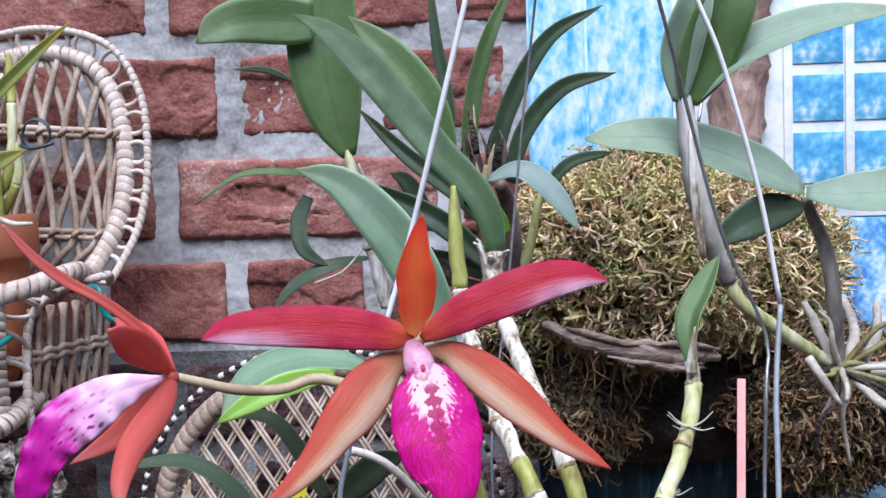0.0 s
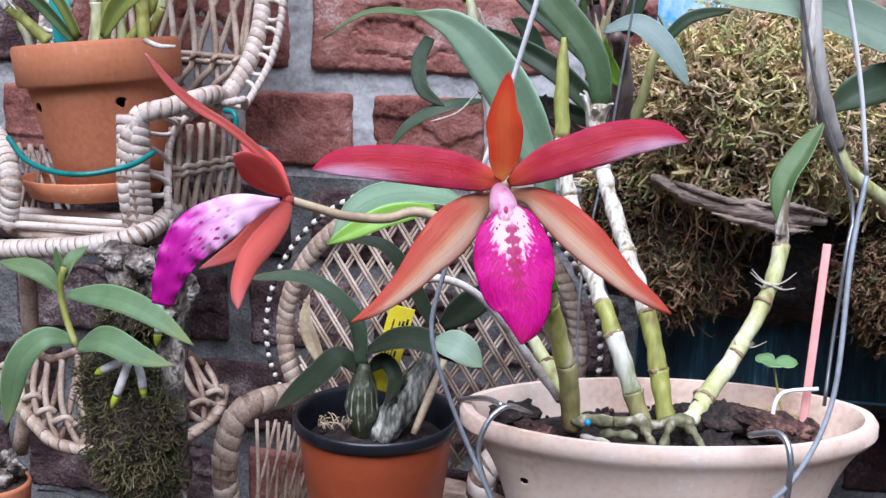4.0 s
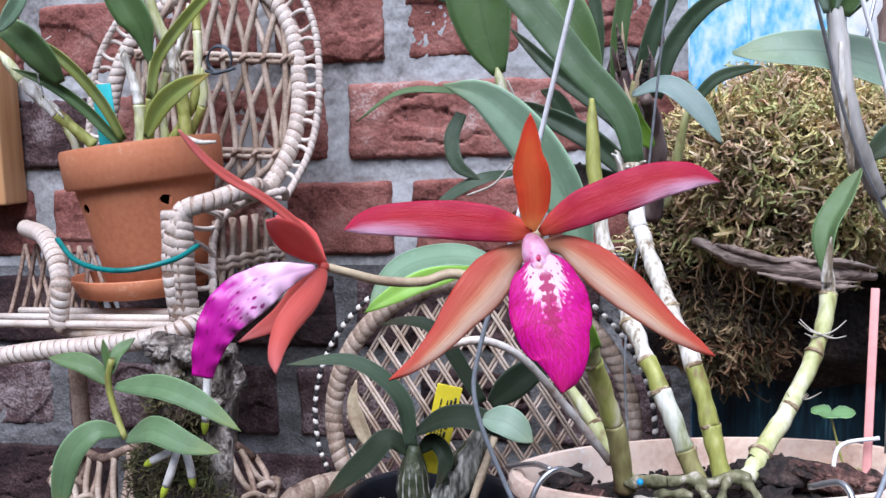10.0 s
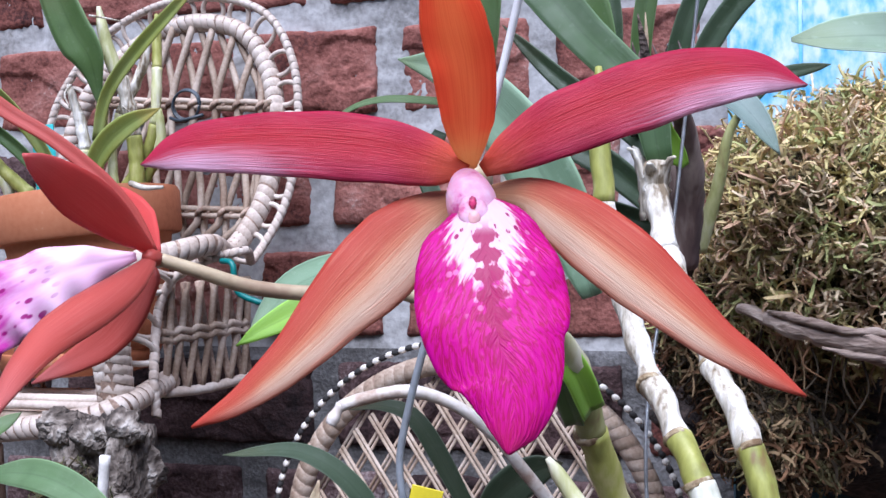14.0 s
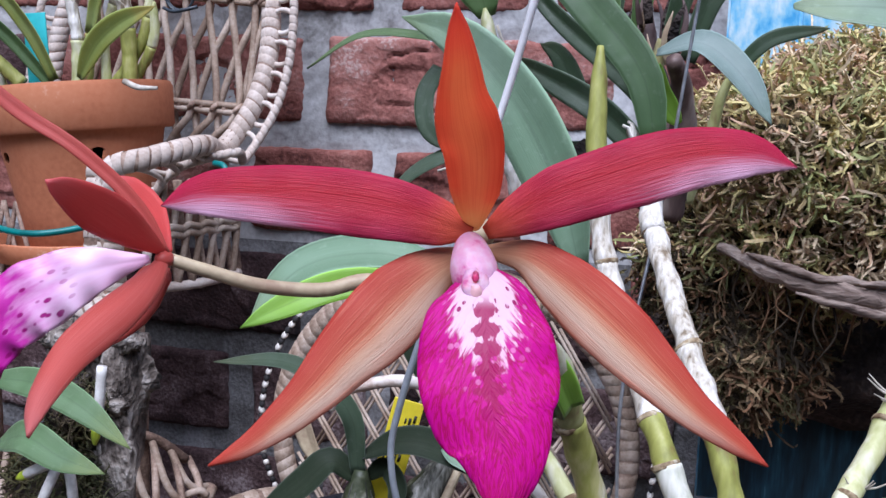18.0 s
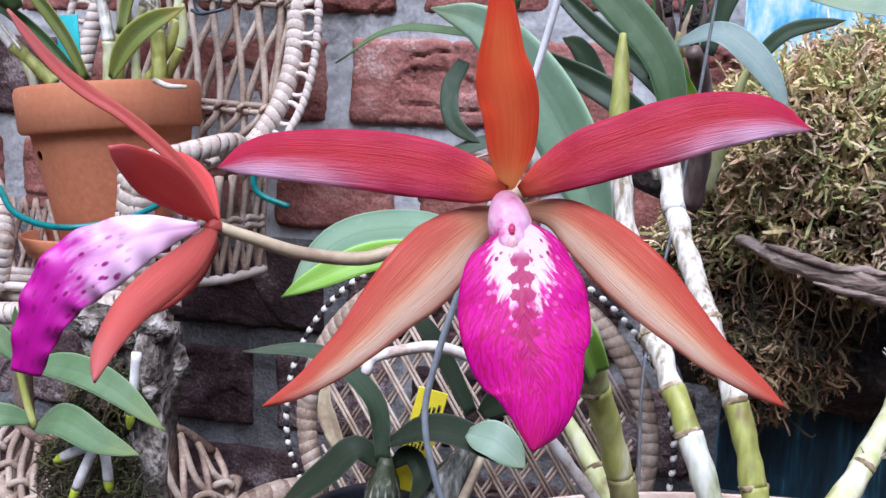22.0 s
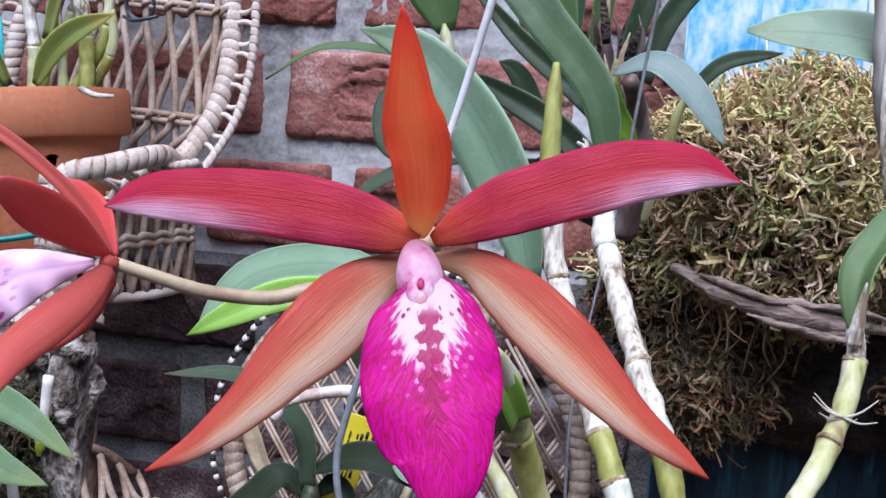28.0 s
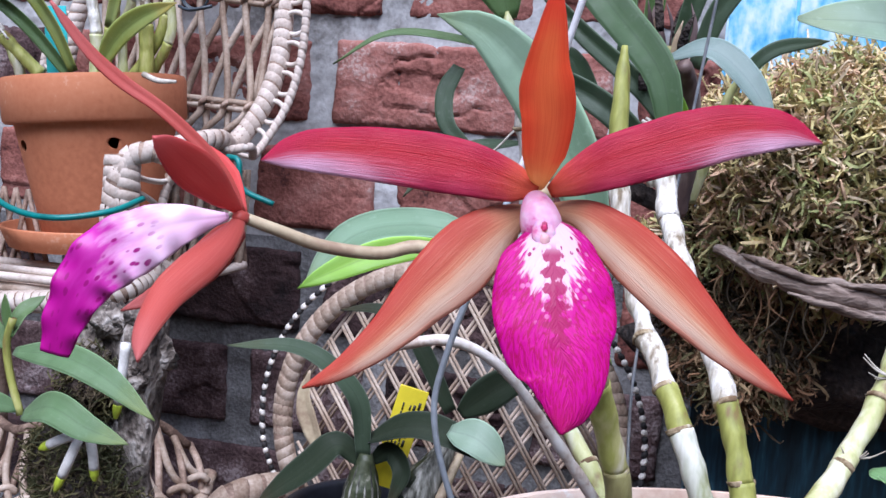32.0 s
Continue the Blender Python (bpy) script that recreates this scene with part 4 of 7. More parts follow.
bore(LEFT_POT, [(-0.026, -0.040, 0.0034), (0.031, -0.040, 0.0034)])
rnd = random.Random(61)
for i in range(26):
    a, k, r = rnd.uniform(0, 6.28), math.sqrt(rnd.random()) * 0.044, rnd.uniform(0.003, 0.0065)
    hang(blob_mesh("bark_chip", (r, r * 0.7, r * 0.6), (COMPOST, CORK, BARK_CHAR)[i % 3], i + 160, 0.5, 2.0, 10, 7), "bark_chip", LEFT_POT, at=pose(k * math.cos(a), k * math.sin(a), -0.003, rnd.uniform(-30, 30), rnd.uniform(-30, 30), rnd.uniform(0, 360)))
tagged(hang(lathe_mesh("saucer", [(0.040, -0.012), (0.043, -0.011), (0.0485, 0.001), (0.0475, 0.002), (0.0465, 0.001), (0.041, -0.008), (0.01, -0.008)], TERRA, 64), "saucer", at=pose(LP.x - 0.004, LP.y, LPZ - 0.0925, 0, -1.0, 0)), "shallow terracotta saucer under the orange pot", "saucer")
MP = Vector((-0.316, 0.47, 0.938))
MINI_POT = round_pot("small_terracotta_pot", pose(MP.x, MP.y, MP.z), [(0.012, -0.04), (0.016, -0.038), (0.0195, -0.002), (0.0190, 0.0), (0.0172, 0.0), (0.015, -0.03), (0.004, -0.03)], TERRA, "small terracotta pot filled with bark chunks", 0.0, 0.017)

for i, (dx, dy, dz, r) in enumerate(((0.008, -0.006, 0.005, 0.007), (0.011, 0.004, 0.007, 0.006), (-0.004, -0.004, 0.006, 0.008), (0.002, 0.008, 0.012, 0.007), (0.013, -0.001, 0.012, 0.005))):
    hang(blob_mesh("bark_chunk", (r, r * 0.8, r * 0.7), CORK, i + 3, 0.5, 2.5, 14, 10), "bark_chunk", MINI_POT, at=pose(dx, dy, dz, 0, 20 * i, 50 * i))


# ---- wicker chairs ----
def peacock_chair():
    ch = thing("round_wicker_chair", "small round-backed wicker chair with a black and white cord", "chair")
    c = Vector((-0.082, 0.62, 0.999))
    rx, rz = 0.103, 0.100
    ring = [(c.x + rx * math.cos(radians(a)), c.y + 0.004 * math.cos(radians(a)), c.z + rz * math.sin(radians(a))) for a in range(-40, 221, 20)]
    wrapped(ring, 0.0060, WICKER, ch, 0.0062, "back_rim")
    inner = 0.94
    for s in (1, -1):
        for k in range(-11, 12):
            for gap in (-0.0012, 0.0012):
                off = k * 0.0128 + gap
                half = math.sqrt(max(0, 0.096 ** 2 - off * off))
                if half < 0.02:
                    continue
                d, q = Vector((math.sin(radians(32)) * s, 0, math.cos(radians(32)))), Vector((math.cos(radians(32)), 0, -math.sin(radians(32)) * s))
                lo, hi = c + q * off - d * half * inner, c + q * off + d * half * inner
                y = Vector((0, 0.0012 * s, 0))
                tube("reed", [lo + y, hi + y], 0.0010, WICKER, ch, seg=6, n=2)
    beads = [lathe_mesh("bead", [(0.0004, -0.0026), (0.0016, -0.0016), (0.0019, 0.0), (0.0016, 0.0016), (0.0004, 0.0026)], m, 8) for m in (BEAD_BLACK, BEAD_WHITE)]
    cord = [(c.x + (rx + 0.0145) * math.cos(radians(a)), c.y - 0.002, c.z + (rz + 0.012) * math.sin(radians(a))) for a in range(-30, 211, 20)]
    arm_l = [(-0.159, 0.575, 0.971), (-0.174, 0.545, 0.976), (-0.187, 0.53, 0.968), (-0.193, 0.525, 0.939), (-0.193, 0.53, 0.903), (-0.192, 0.535, 0.861)]
    cord += [(-0.179, 0.56, 0.974), (-0.201, 0.545, 0.934), (-0.207, 0.545, 0.854)]
    core = tube("cord", cord, 0.0010, BEAD_BLACK, ch, n=90, label="twisted black and white cord")
    for i, m in enumerate(along(cord, 0.0034)):
        hang(beads[i % 2], "bead", core, at=m @ pose(0, 0, 0, 0, 28, 0))
    wrapped(arm_l, 0.0080, WICKER, ch, 0.0082, "arm")
    wrapped([(0.014, 0.575, 0.986), (-0.002, 0.545, 0.977), (-0.021, 0.53, 0.96), (-0.029, 0.525, 0.945), (-0.03, 0.53, 0.914), (-0.027, 0.535, 0.874)], 0.0080, WICKER_WHITE, ch, 0.0082, "arm")
    # the woven side under each arm and the seat
    for i in range(9):
        u = i / 8
        top, low = Vector((-0.173, 0.53, 0.969)).lerp(Vector((-0.13, 0.57, 0.948)), u), Vector((-0.179, 0.53, 0.865)).lerp(Vector((-0.142, 0.57, 0.849)), u)
        tube("reed", [top, top.lerp(low, 0.5) + Vector((0.006 * (0.5 - u), 0, 0)), low], 0.0012, WICKER, ch, seg=6, n=6)
        if i < 7:
            tube("reed", [top + Vector((0.012, 0.002, 0)), low + Vector((-0.008, 0.002, 0))], 0.0011, WICKER_DARK, ch, seg=6, n=3)
    seat_z = SP.z - 0.0925
    seat = [(c.x + 0.085 * math.cos(radians(a)), 0.545 + 0.05 * math.sin(radians(a)), seat_z) for a in range(0, 361, 30)]
    hang(lathe_mesh("seat", [(0.0, -0.003), (0.085, -0.003), (0.087, 0.0), (0.085, 0.003), (0.0, 0.0032)], WICKER_DARK, 48, 1.0, 0.75), "seat", ch, at=pose(c.x - 0.004, 0.55, seat_z + 0.002))
    wrapped(seat, 0.006, WICKER, ch, 0.0075, "seat_rim")
    for a in (-60, -120, 60, 120):
        p = Vector((c.x + 0.07 * math.cos(radians(a)), 0.55 + 0.055 * math.sin(radians(a)), seat_z))
        tube("leg", [p, p + Vector((0, 0, -0.09))], 0.005, WICKER, ch, n=4)
    return ch


peacock_chair()


def left_chair():
    ch = thing("wicker_armchair", "small weathered wicker armchair with a braided back hung on the wall", "chair")
    rim = [(-0.382, 0.677, 1.16), (-0.383, 0.682, 1.211), (-0.369, 0.687, 1.262), (-0.337, 0.692, 1.297), (-0.291, 0.687, 1.313), (-0.248, 0.682, 1.305), (-0.225, 0.677, 1.274), (-0.217, 0.667, 1.23), (-0.22, 0.652, 1.191), (-0.232, 0.632, 1.162), (-0.222, 0.587, 1.166), (-0.236, 0.555, 1.16), (-0.253, 0.545, 1.154), (-0.258, 0.54, 1.137), (-0.26, 0.54, 1.113), (-0.259, 0.545, 1.086)]
    wrapped(rim, 0.0060, WICKER_WHITE, ch, 0.0056, "back_rim")
    wrapped([(-0.258, 0.547, 1.155), (-0.257, 0.545, 1.137), (-0.258, 0.545, 1.113), (-0.257, 0.548, 1.08)], 0.0098, WICKER_WHITE, ch, 0.0052, "arm_post")
    outer = [(-0.401, 0.672, 1.161), (-0.397, 0.677, 1.212), (-0.385, 0.682, 1.267), (-0.347, 0.687, 1.312), (-0.287, 0.682, 1.329), (-0.232, 0.677, 1.317), (-0.207, 0.672, 1.282), (-0.2, 0.662, 1.233), (-0.205, 0.652, 1.19), (-0.218, 0.634, 1.157), (-0.209, 0.602, 1.162), (-0.236, 0.587, 1.153), (-0.25, 0.582, 1.135), (-0.245, 0.565, 1.1), (-0.244, 0.565, 1.074)]
    braid = tube("braid", outer, 0.0022, WICKER_WHITE, ch, n=90)
    kinds = [band_mesh("wrap", 0.0026, 0.0045, WICKER_WHITE, s) for s in (8, 9)]
    for i, m in enumerate(along(outer, 0.0046)):
        hang(kinds[i % 2], "wrap", braid, at=m)
    # rings of cane between rim and braid
    a, b = curve(rim, 120), curve(outer, 240)
    for i in range(2, 117, 4):
        p, ahead = a[i], (a[i + 1] - a[i - 1]).normalized()
        q = min(b, key=lambda v: (v - p).length)
        mid, half = p.lerp(q, 0.52), (q - p) * 0.55
        lift = half.cross(ahead).normalized() * 0.0012
        ring = [mid + half * math.cos(radians(k)) + ahead * 0.0072 * math.sin(radians(k)) + lift * math.sin(radians(k)) for k in range(0, 361, 45)]
        tube("loop", ring, 0.0017, WICKER_WHITE, ch, seg=6, n=20)
    # crossed upright reeds of the back, tied in two rows
    corners = [(Vector((-0.359, 0.672, 1.145)), Vector((-0.242, 0.657, 1.156))), (Vector((-0.364, 0.68, 1.191)), Vector((-0.227, 0.662, 1.185))), (Vector((-0.356, 0.686, 1.264)), Vector((-0.22, 0.672, 1.253))), (Vector((-0.346, 0.69, 1.289)), Vector((-0.23, 0.682, 1.285)))]
    count = 8
    for i in range(count + 1):
        for s in (1, -1):
            pts = []
            for k, (p, q) in enumerate(corners):
                u = min(max((i + 0.5 * s * (-1) ** k) / count, 0.02), 0.98)
                x = p.lerp(q, u) + Vector((0, 0.0022 * s, 0))
                if k == 3:
                    x.z += 0.03 * math.sin(math.pi * u)
                pts.append(x)
            tube("reed", [pts[0], pts[0].lerp(pts[1], 0.5), pts[1], pts[1].lerp(pts[2], 0.5) + Vector((0, -0.002 * s, 0)), pts[2], pts[3]], 0.0024, WICKER, ch, seg=7, n=14)
    for p, q in corners[1:3]:
        for dz in (-0.0021, 0.0021):
            pts = [p.lerp(q, i / 16) + Vector((0, -0.0035 - 0.002 * (-1) ** i, dz)) for i in range(17)]
            tube("tie", pts, 0.0021, WICKER, ch, seg=6, n=50)
    for (p, q), rows in zip(corners[1:3], (0, 1)):
        for i in range(count * 2 + 1):
            c = p.lerp(q, min(max((i - 0.5 + 0.5) / (count * 2), 0.02), 0.98)) + Vector((0, -0.0045, 0))
            tube("tie_knot", [c + Vector((-0.0028, 0.002, -0.0026)), c + Vector((0.0, -0.0012, 0.0)), c + Vector((0.0028, 0.002, 0.0026))], 0.0017, WICKER_DARK, ch, seg=6, n=6)
    # a coiled dark wire ring on the back
    rc = Vector((-0.275, 0.66, 1.256))
    for k in range(3):
        tube("wire_ring", [rc + Vector((0.0095 * math.cos(radians(a)), -0.001 * k, 0.0095 * math.sin(radians(a)) - 0.0006 * k)) for a in range(0, 361, 30)], 0.0007, WIRE_DARK, ch, seg=6, n=36)
    tube("wire_ring", [rc + Vector((-0.011, -0.002, -0.0085)), rc + Vector((-0.003, -0.005, -0.011)), rc + Vector((0.006, -0.004, -0.0095)), rc + Vector((0.012, -0.001, -0.0075))], 0.0012, WIRE_DARK, ch, seg=6, n=14)
    # far arm, seat rim and the woven skirt below
    wrapped([(-0.422, 0.622, 1.137), (-0.362, 0.56, 1.136), (-0.34, 0.54, 1.113), (-0.344, 0.54, 1.084)], 0.0062, WICKER_WHITE, ch, 0.0045, "arm")
    wrapped([(-0.395, 0.53, 1.06), (-0.354, 0.53, 1.066), (-0.314, 0.53, 1.07), (-0.276, 0.53, 1.075), (-0.25, 0.54, 1.082), (-0.252, 0.592, 1.089)], 0.0062, WICKER_WHITE, ch, 0.0045, "seat_rim")
    for k in range(3):
        z = (-0.316, 0.56, 1.08)[2] + 0.002
        tube("seat_reed", [(LP.x - 0.09, 0.54 + k * 0.022, z), (LP.x + 0.055, 0.54 + k * 0.022, z)], 0.0025, WICKER_WHITE, ch, n=4)
    hang(lathe_mesh("seat", [(0.0, -0.003), (0.05, -0.003), (0.052, 0.0), (0.05, 0.003), (0.0, 0.0032)], WICKER, 48, 1.0, 0.7), "seat", ch, at=pose(LP.x, 0.575, (-0.316, 0.56, 1.079)[2] - 0.004))
    # open lattice under the far arm
    for k in range(7):
        a, b = Vector((-0.416, 0.612, 1.126)).lerp(Vector((-0.363, 0.612, 1.124)), k / 6), Vector((-0.405, 0.59, 1.071)).lerp(Vector((-0.346, 0.59, 1.074)), k / 6)
        for s in (1, -1):
            tube("reed", [a, a.lerp(b, 0.5) + Vector((0.006 * s, 0.001 * s, 0)), b + Vector((0.014 * s, 0.002 * s, 0))], 0.0016, WICKER_DARK, ch, seg=6, n=6)
    # woven side under the near arm, tied across its middle
    lo, hi = [(Vector((-0.250, 0.584, z)), Vector((-0.226, 0.642, z + 0.002))) for z in (1.083, 1.144)]
    for i in range(7):
        for s in (1, -1):
            a, b = lo[0].lerp(lo[1], min(max((i - 0.5 * s) / 6, 0), 1)), hi[0].lerp(hi[1], min(max((i + 0.6 * s) / 6, 0), 1))
            tube("reed", [a, a.lerp(b, 0.5) + Vector((0.002 * s, -0.002 * s, 0)), b], 0.0021, WICKER if s > 0 else WICKER_DARK, ch, seg=7, n=10)
    for dz in (-0.0022, 0.0022):
        pts = [lo[0].lerp(lo[1], i / 10).lerp(hi[0].lerp(hi[1], i / 10), 0.52) + Vector((0.002, -0.004 - 0.002 * (-1) ** i, dz + 0.001 * (-1) ** i)) for i in range(11)]
        tube("tie", pts, 0.0021, WICKER, ch, seg=7, n=40)
    tube("side_rail", [lo[0], lo[0].lerp(lo[1], 0.5) + Vector((0, 0, -0.002)), lo[1]], 0.0030, WICKER_WHITE, ch, n=14, rough=0.15)
    skirt = [(-0.374, 0.56, 0.969), (-0.344, 0.55, 0.943), (-0.32, 0.545, 0.93), (-0.286, 0.55, 0.927), (-0.242, 0.56, 0.935), (-0.225, 0.582, 0.946), (-0.225, 0.602, 0.96)]
    wrapped(skirt, 0.0042, WICKER, ch, 0.007, "skirt_rim")
    top = [(-0.374, 0.587, 0.986), (-0.338, 0.565, 0.983), (-0.313, 0.56, 0.992), (-0.284, 0.56, 0.998), (-0.262, 0.565, 1.001), (-0.25, 0.582, 0.993), (-0.239, 0.597, 0.977)]
    tube("skirt_rail", top, 0.003, WICKER_DARK, ch, n=40)
    sa, sb = curve(top, 24), curve(skirt, 24)
    for i in range(0, 23, 2):
        p, q = sa[i].lerp(sb[i], 0.55), sb[min(i + 2, 24)]
        tube("skirt_reed", [sa[i], p + Vector((0.003, -0.003, 0)), q], 0.0022, WICKER, ch, seg=7, n=10)
        tube("skirt_reed", [sa[min(i + 2, 24)] + Vector((0, 0.003, 0)), p + Vector((0.006, 0.003, 0)), sb[i]], 0.0022, WICKER_DARK, ch, seg=7, n=10)
        mid = sa[i].lerp(sb[i], 0.72)
        tube("knot", [mid + Vector((-0.004, 0, -0.003)), mid + Vector((0, -0.005, 0.001)), mid + Vector((0.006, -0.002, 0.003)), mid + Vector((0.009, 0.001, -0.001))], 0.0022, WICKER, ch, seg=7, n=10)
    tube("leg", [(-0.35, 0.565, 1.053), (-0.366, 0.587, 0.97), (-0.38, 0.587, 0.9)], 0.006, WICKER_DARK, ch, n=8)
    tube("leg", [(-0.25, 0.56, 1.067), (-0.261, 0.582, 0.996), (-0.264, 0.587, 0.912)], 0.006, WICKER_DARK, ch, n=8)
    return ch


left_chair()

# ---- moss-covered driftwood mount ----
def moss_mount():
    t = thing("driftwood_mount", "driftwood log covered in olive and rusty moss holding orchids", "driftwood")
    m1, m1b, m1c = Vector((0.108, 0.56, 1.166)), Vector((0.134, 0.59, 1.18)), Vector((0.127, 0.56, 1.148))
    m4 = Vector((0.193, 0.6, 1.157))
    m2, m3 = Vector((0.08, 0.57, 1.086)), Vector((0.23, 0.59, 1.075))
    zc = (0.111, 0.56, 1.122)[2]
    m2b = Vector((0.055, 0.58, 1.122))
    # solid lump; the hollow's shade is put into its near-black colour
    hang(blob_mesh("log", (0.135, 0.05, 0.042), BARK_DARK, 3), "log", t, "dark log with its hollow's shade in the bark colour", at=pose(*((0.158, 0.65, 1.069)), 0, 0, 8))
    core = [(m1, (0.06, 0.045, 0.055)), (m1b, (0.035, 0.035, 0.035)), (m4, (0.044, 0.035, 0.046)), (m2, (0.030, 0.034, 0.038)), (m2b, (0.03, 0.03, 0.03)), (m3, (0.050, 0.034, 0.046))]
    rnd = random.Random(31)
    for c, r in list(core):
        for _ in range(5):
            d = Vector((rnd.gauss(0, 1), -abs(rnd.gauss(0, 0.8)), rnd.gauss(0, 1))).normalized()
            k = rnd.uniform(0.3, 0.5)
            core.insert(3 if c in (m1, m1b, m4) else len(core), (Vector((c[0] + d.x * r[0] * 0.8, c[1] + d.y * r[1] * 0.7, c[2] + d.z * r[2] * 0.8)), tuple(x * k for x in r)))
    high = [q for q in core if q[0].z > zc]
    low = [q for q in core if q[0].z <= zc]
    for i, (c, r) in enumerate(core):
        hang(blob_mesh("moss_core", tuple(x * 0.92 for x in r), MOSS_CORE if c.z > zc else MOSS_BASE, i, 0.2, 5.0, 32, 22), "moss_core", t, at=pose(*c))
    tagged(strands("moss", high, 19000, 0.0150, MOSS, t, "curly feathery olive and tan moss", width=0.00085, pairs=6, seed=3), kind="stuff")
    # lumps below zc get the browner, darker moss colours
    tagged(strands("moss", low, 10000, 0.0130, MOSS_LOW, t, "rusty brown moss, darker than the moss above it", width=0.00078, pairs=6, up=-0.35, seed=4), kind="stuff")
    strip = [(0.06, 0.53, 1.135), (0.087, 0.515, 1.126), (0.116, 0.515, 1.12), (0.153, 0.53, 1.115)]
    rnd = random.Random(17)
    edge = tube("wood_edge", strip, [0.002, 0.0042, 0.005, 0.0045, 0.002], BARK, t, "split grey driftwood edge", seg=12, n=40, rough=0.5)
    fine = curve(strip, 60)
    for k in range(16):
        a = rnd.randrange(0, 42)
        b = min(60, a + rnd.randrange(12, 30))
        o = Vector((0, rnd.uniform(-0.005, 0.004), rnd.uniform(-0.0055, 0.0055)))
        tube("splinter", [fine[a] + o, fine[(a + b) // 2] + o * 1.1 + Vector((0, 0, rnd.uniform(-0.0015, 0.0015))), fine[b] + o * rnd.uniform(0.2, 1.2)], [0.0006, 0.0017, 0.0019, 0.0012, 0.0003], BARK, edge, seg=7, n=18, rough=0.6)
    # ragged strands that hang into the hollow
    for k in range(26):
        a = fine[rnd.randrange(4, 40)] + Vector((rnd.uniform(-0.008, 0.004), rnd.uniform(0.0, 0.02), -0.006))
        L = rnd.uniform(0.008, 0.026)
        tube("moss_strand", [a, a + Vector((rnd.uniform(-0.004, 0.004), 0, -L * 0.5)), a + Vector((rnd.uniform(-0.008, 0.008), rnd.uniform(-0.004, 0.004), -L))], [0.0006, 0.0005, 0.0002], MOSS_LOW[k % 3], t, seg=5, n=8)
    tube("branch", [(0.197, 0.64, 1.349), (0.193, 0.64, 1.306), (0.187, 0.64, 1.238), (0.185, 0.65, 1.175)], [0.017, 0.017, 0.018, 0.022], BARK_PLANK, t, "upright reddish brown branch", seg=16, n=30, rough=0.25)
    tube("hanger", [(0.168, 0.63, 1.274), (0.16, 0.62, 1.241)], 0.0011, WIRE, t)


moss_mount()


def low_mount():
    t = thing("mossy_log", "dark mossy log below the painted panel", "log")
    c = Vector((0.306, 0.5, 0.998))
    lumps = [(c, (0.05, 0.03, 0.028)), (c + Vector((-0.03, 0.0, -0.008)), (0.025, 0.02, 0.02)), (c + Vector((0.03, 0.0, 0.01)), (0.03, 0.02, 0.02))]
    hang(blob_mesh("log", (0.06, 0.03, 0.03), BARK_DARK, 6), "log", t, at=pose(c.x, c.y + 0.008, c.z - 0.005))
    tagged(strands("moss", lumps, 3500, 0.008, MOSS_WET, t, "dark wet moss", width=0.0006, seed=14, pairs=5), kind="stuff")
    blade("leaf", [(0.262, 0.47, 1.034), (0.268, 0.468, 1.036), (0.278, 0.465, 1.040)], 0.003, LEAF_LIME, t, face=(0, -0.7, 0.7))
    tube("prop", [c + Vector((0, 0.02, 0)), c + Vector((0.01, 0.12, -0.03)), c + Vector((0.01, 0.228, -0.05))], 0.006, BARK_DARK, t, "branch that ties the log to the wall", n=12, rough=0.3)


low_mount()


# ---- mounted orchid on cork with moss ----
def cork_mount():
    t = thing("cork_slab", "upright cork bark slab with dark moss holding a small orchid", "bark slab")
    a, b = Vector((-0.199, 0.442, 1.091)), Vector((-0.213, 0.442, 0.951))
    c = (a + b) / 2
    me = box_mesh("slab", 0.042, 0.02, a.z - b.z, CORK, 0.005, 0.013, 7, 2)
    hang(me, "slab", t, at=pose(c.x + 0.004, 0.452, c.z, 0, 2, 0))
    rnd = random.Random(7)
    for i in range(16):
        r = rnd.uniform(0.006, 0.011)
        hang(blob_mesh("bark_lump", (r, r * 0.6, r * rnd.uniform(0.5, 1.2)), CORK, i + 80, 0.6, 3.0, 14, 10), "bark_lump", t, at=pose(c.x + 0.004 + rnd.uniform(-0.02, 0.02), 0.443 + rnd.uniform(-0.002, 0.012), a.z - (0.0 if i < 6 else rnd.uniform(0.0, 0.06)) + rnd.uniform(-0.004, 0.002), 0, rnd.uniform(0, 90), 0))
    core = [(Vector((-0.205, 0.433, 0.998)), (0.024, 0.018, 0.036)), (Vector((-0.213, 0.433, 1.024)), (0.019, 0.014, 0.022)), (Vector((-0.200, 0.436, 0.972)), (0.018, 0.014, 0.022)), (Vector((-0.206, 0.438, 1.060)), (0.015, 0.008, 0.014))]
    for i, (p, r) in enumerate(core):
        hang(blob_mesh("moss_core", tuple(x * 0.9 for x in r), BARK_DARK, i + 9, 0.15), "moss_core", t, at=pose(*p))
    tagged(strands("moss", core, 6000, 0.0085, MOSS_WET, t, "dark green wiry moss", width=0.00042, up=0.0, seed=6, pairs=5), kind="stuff")
    return t


cork_mount()


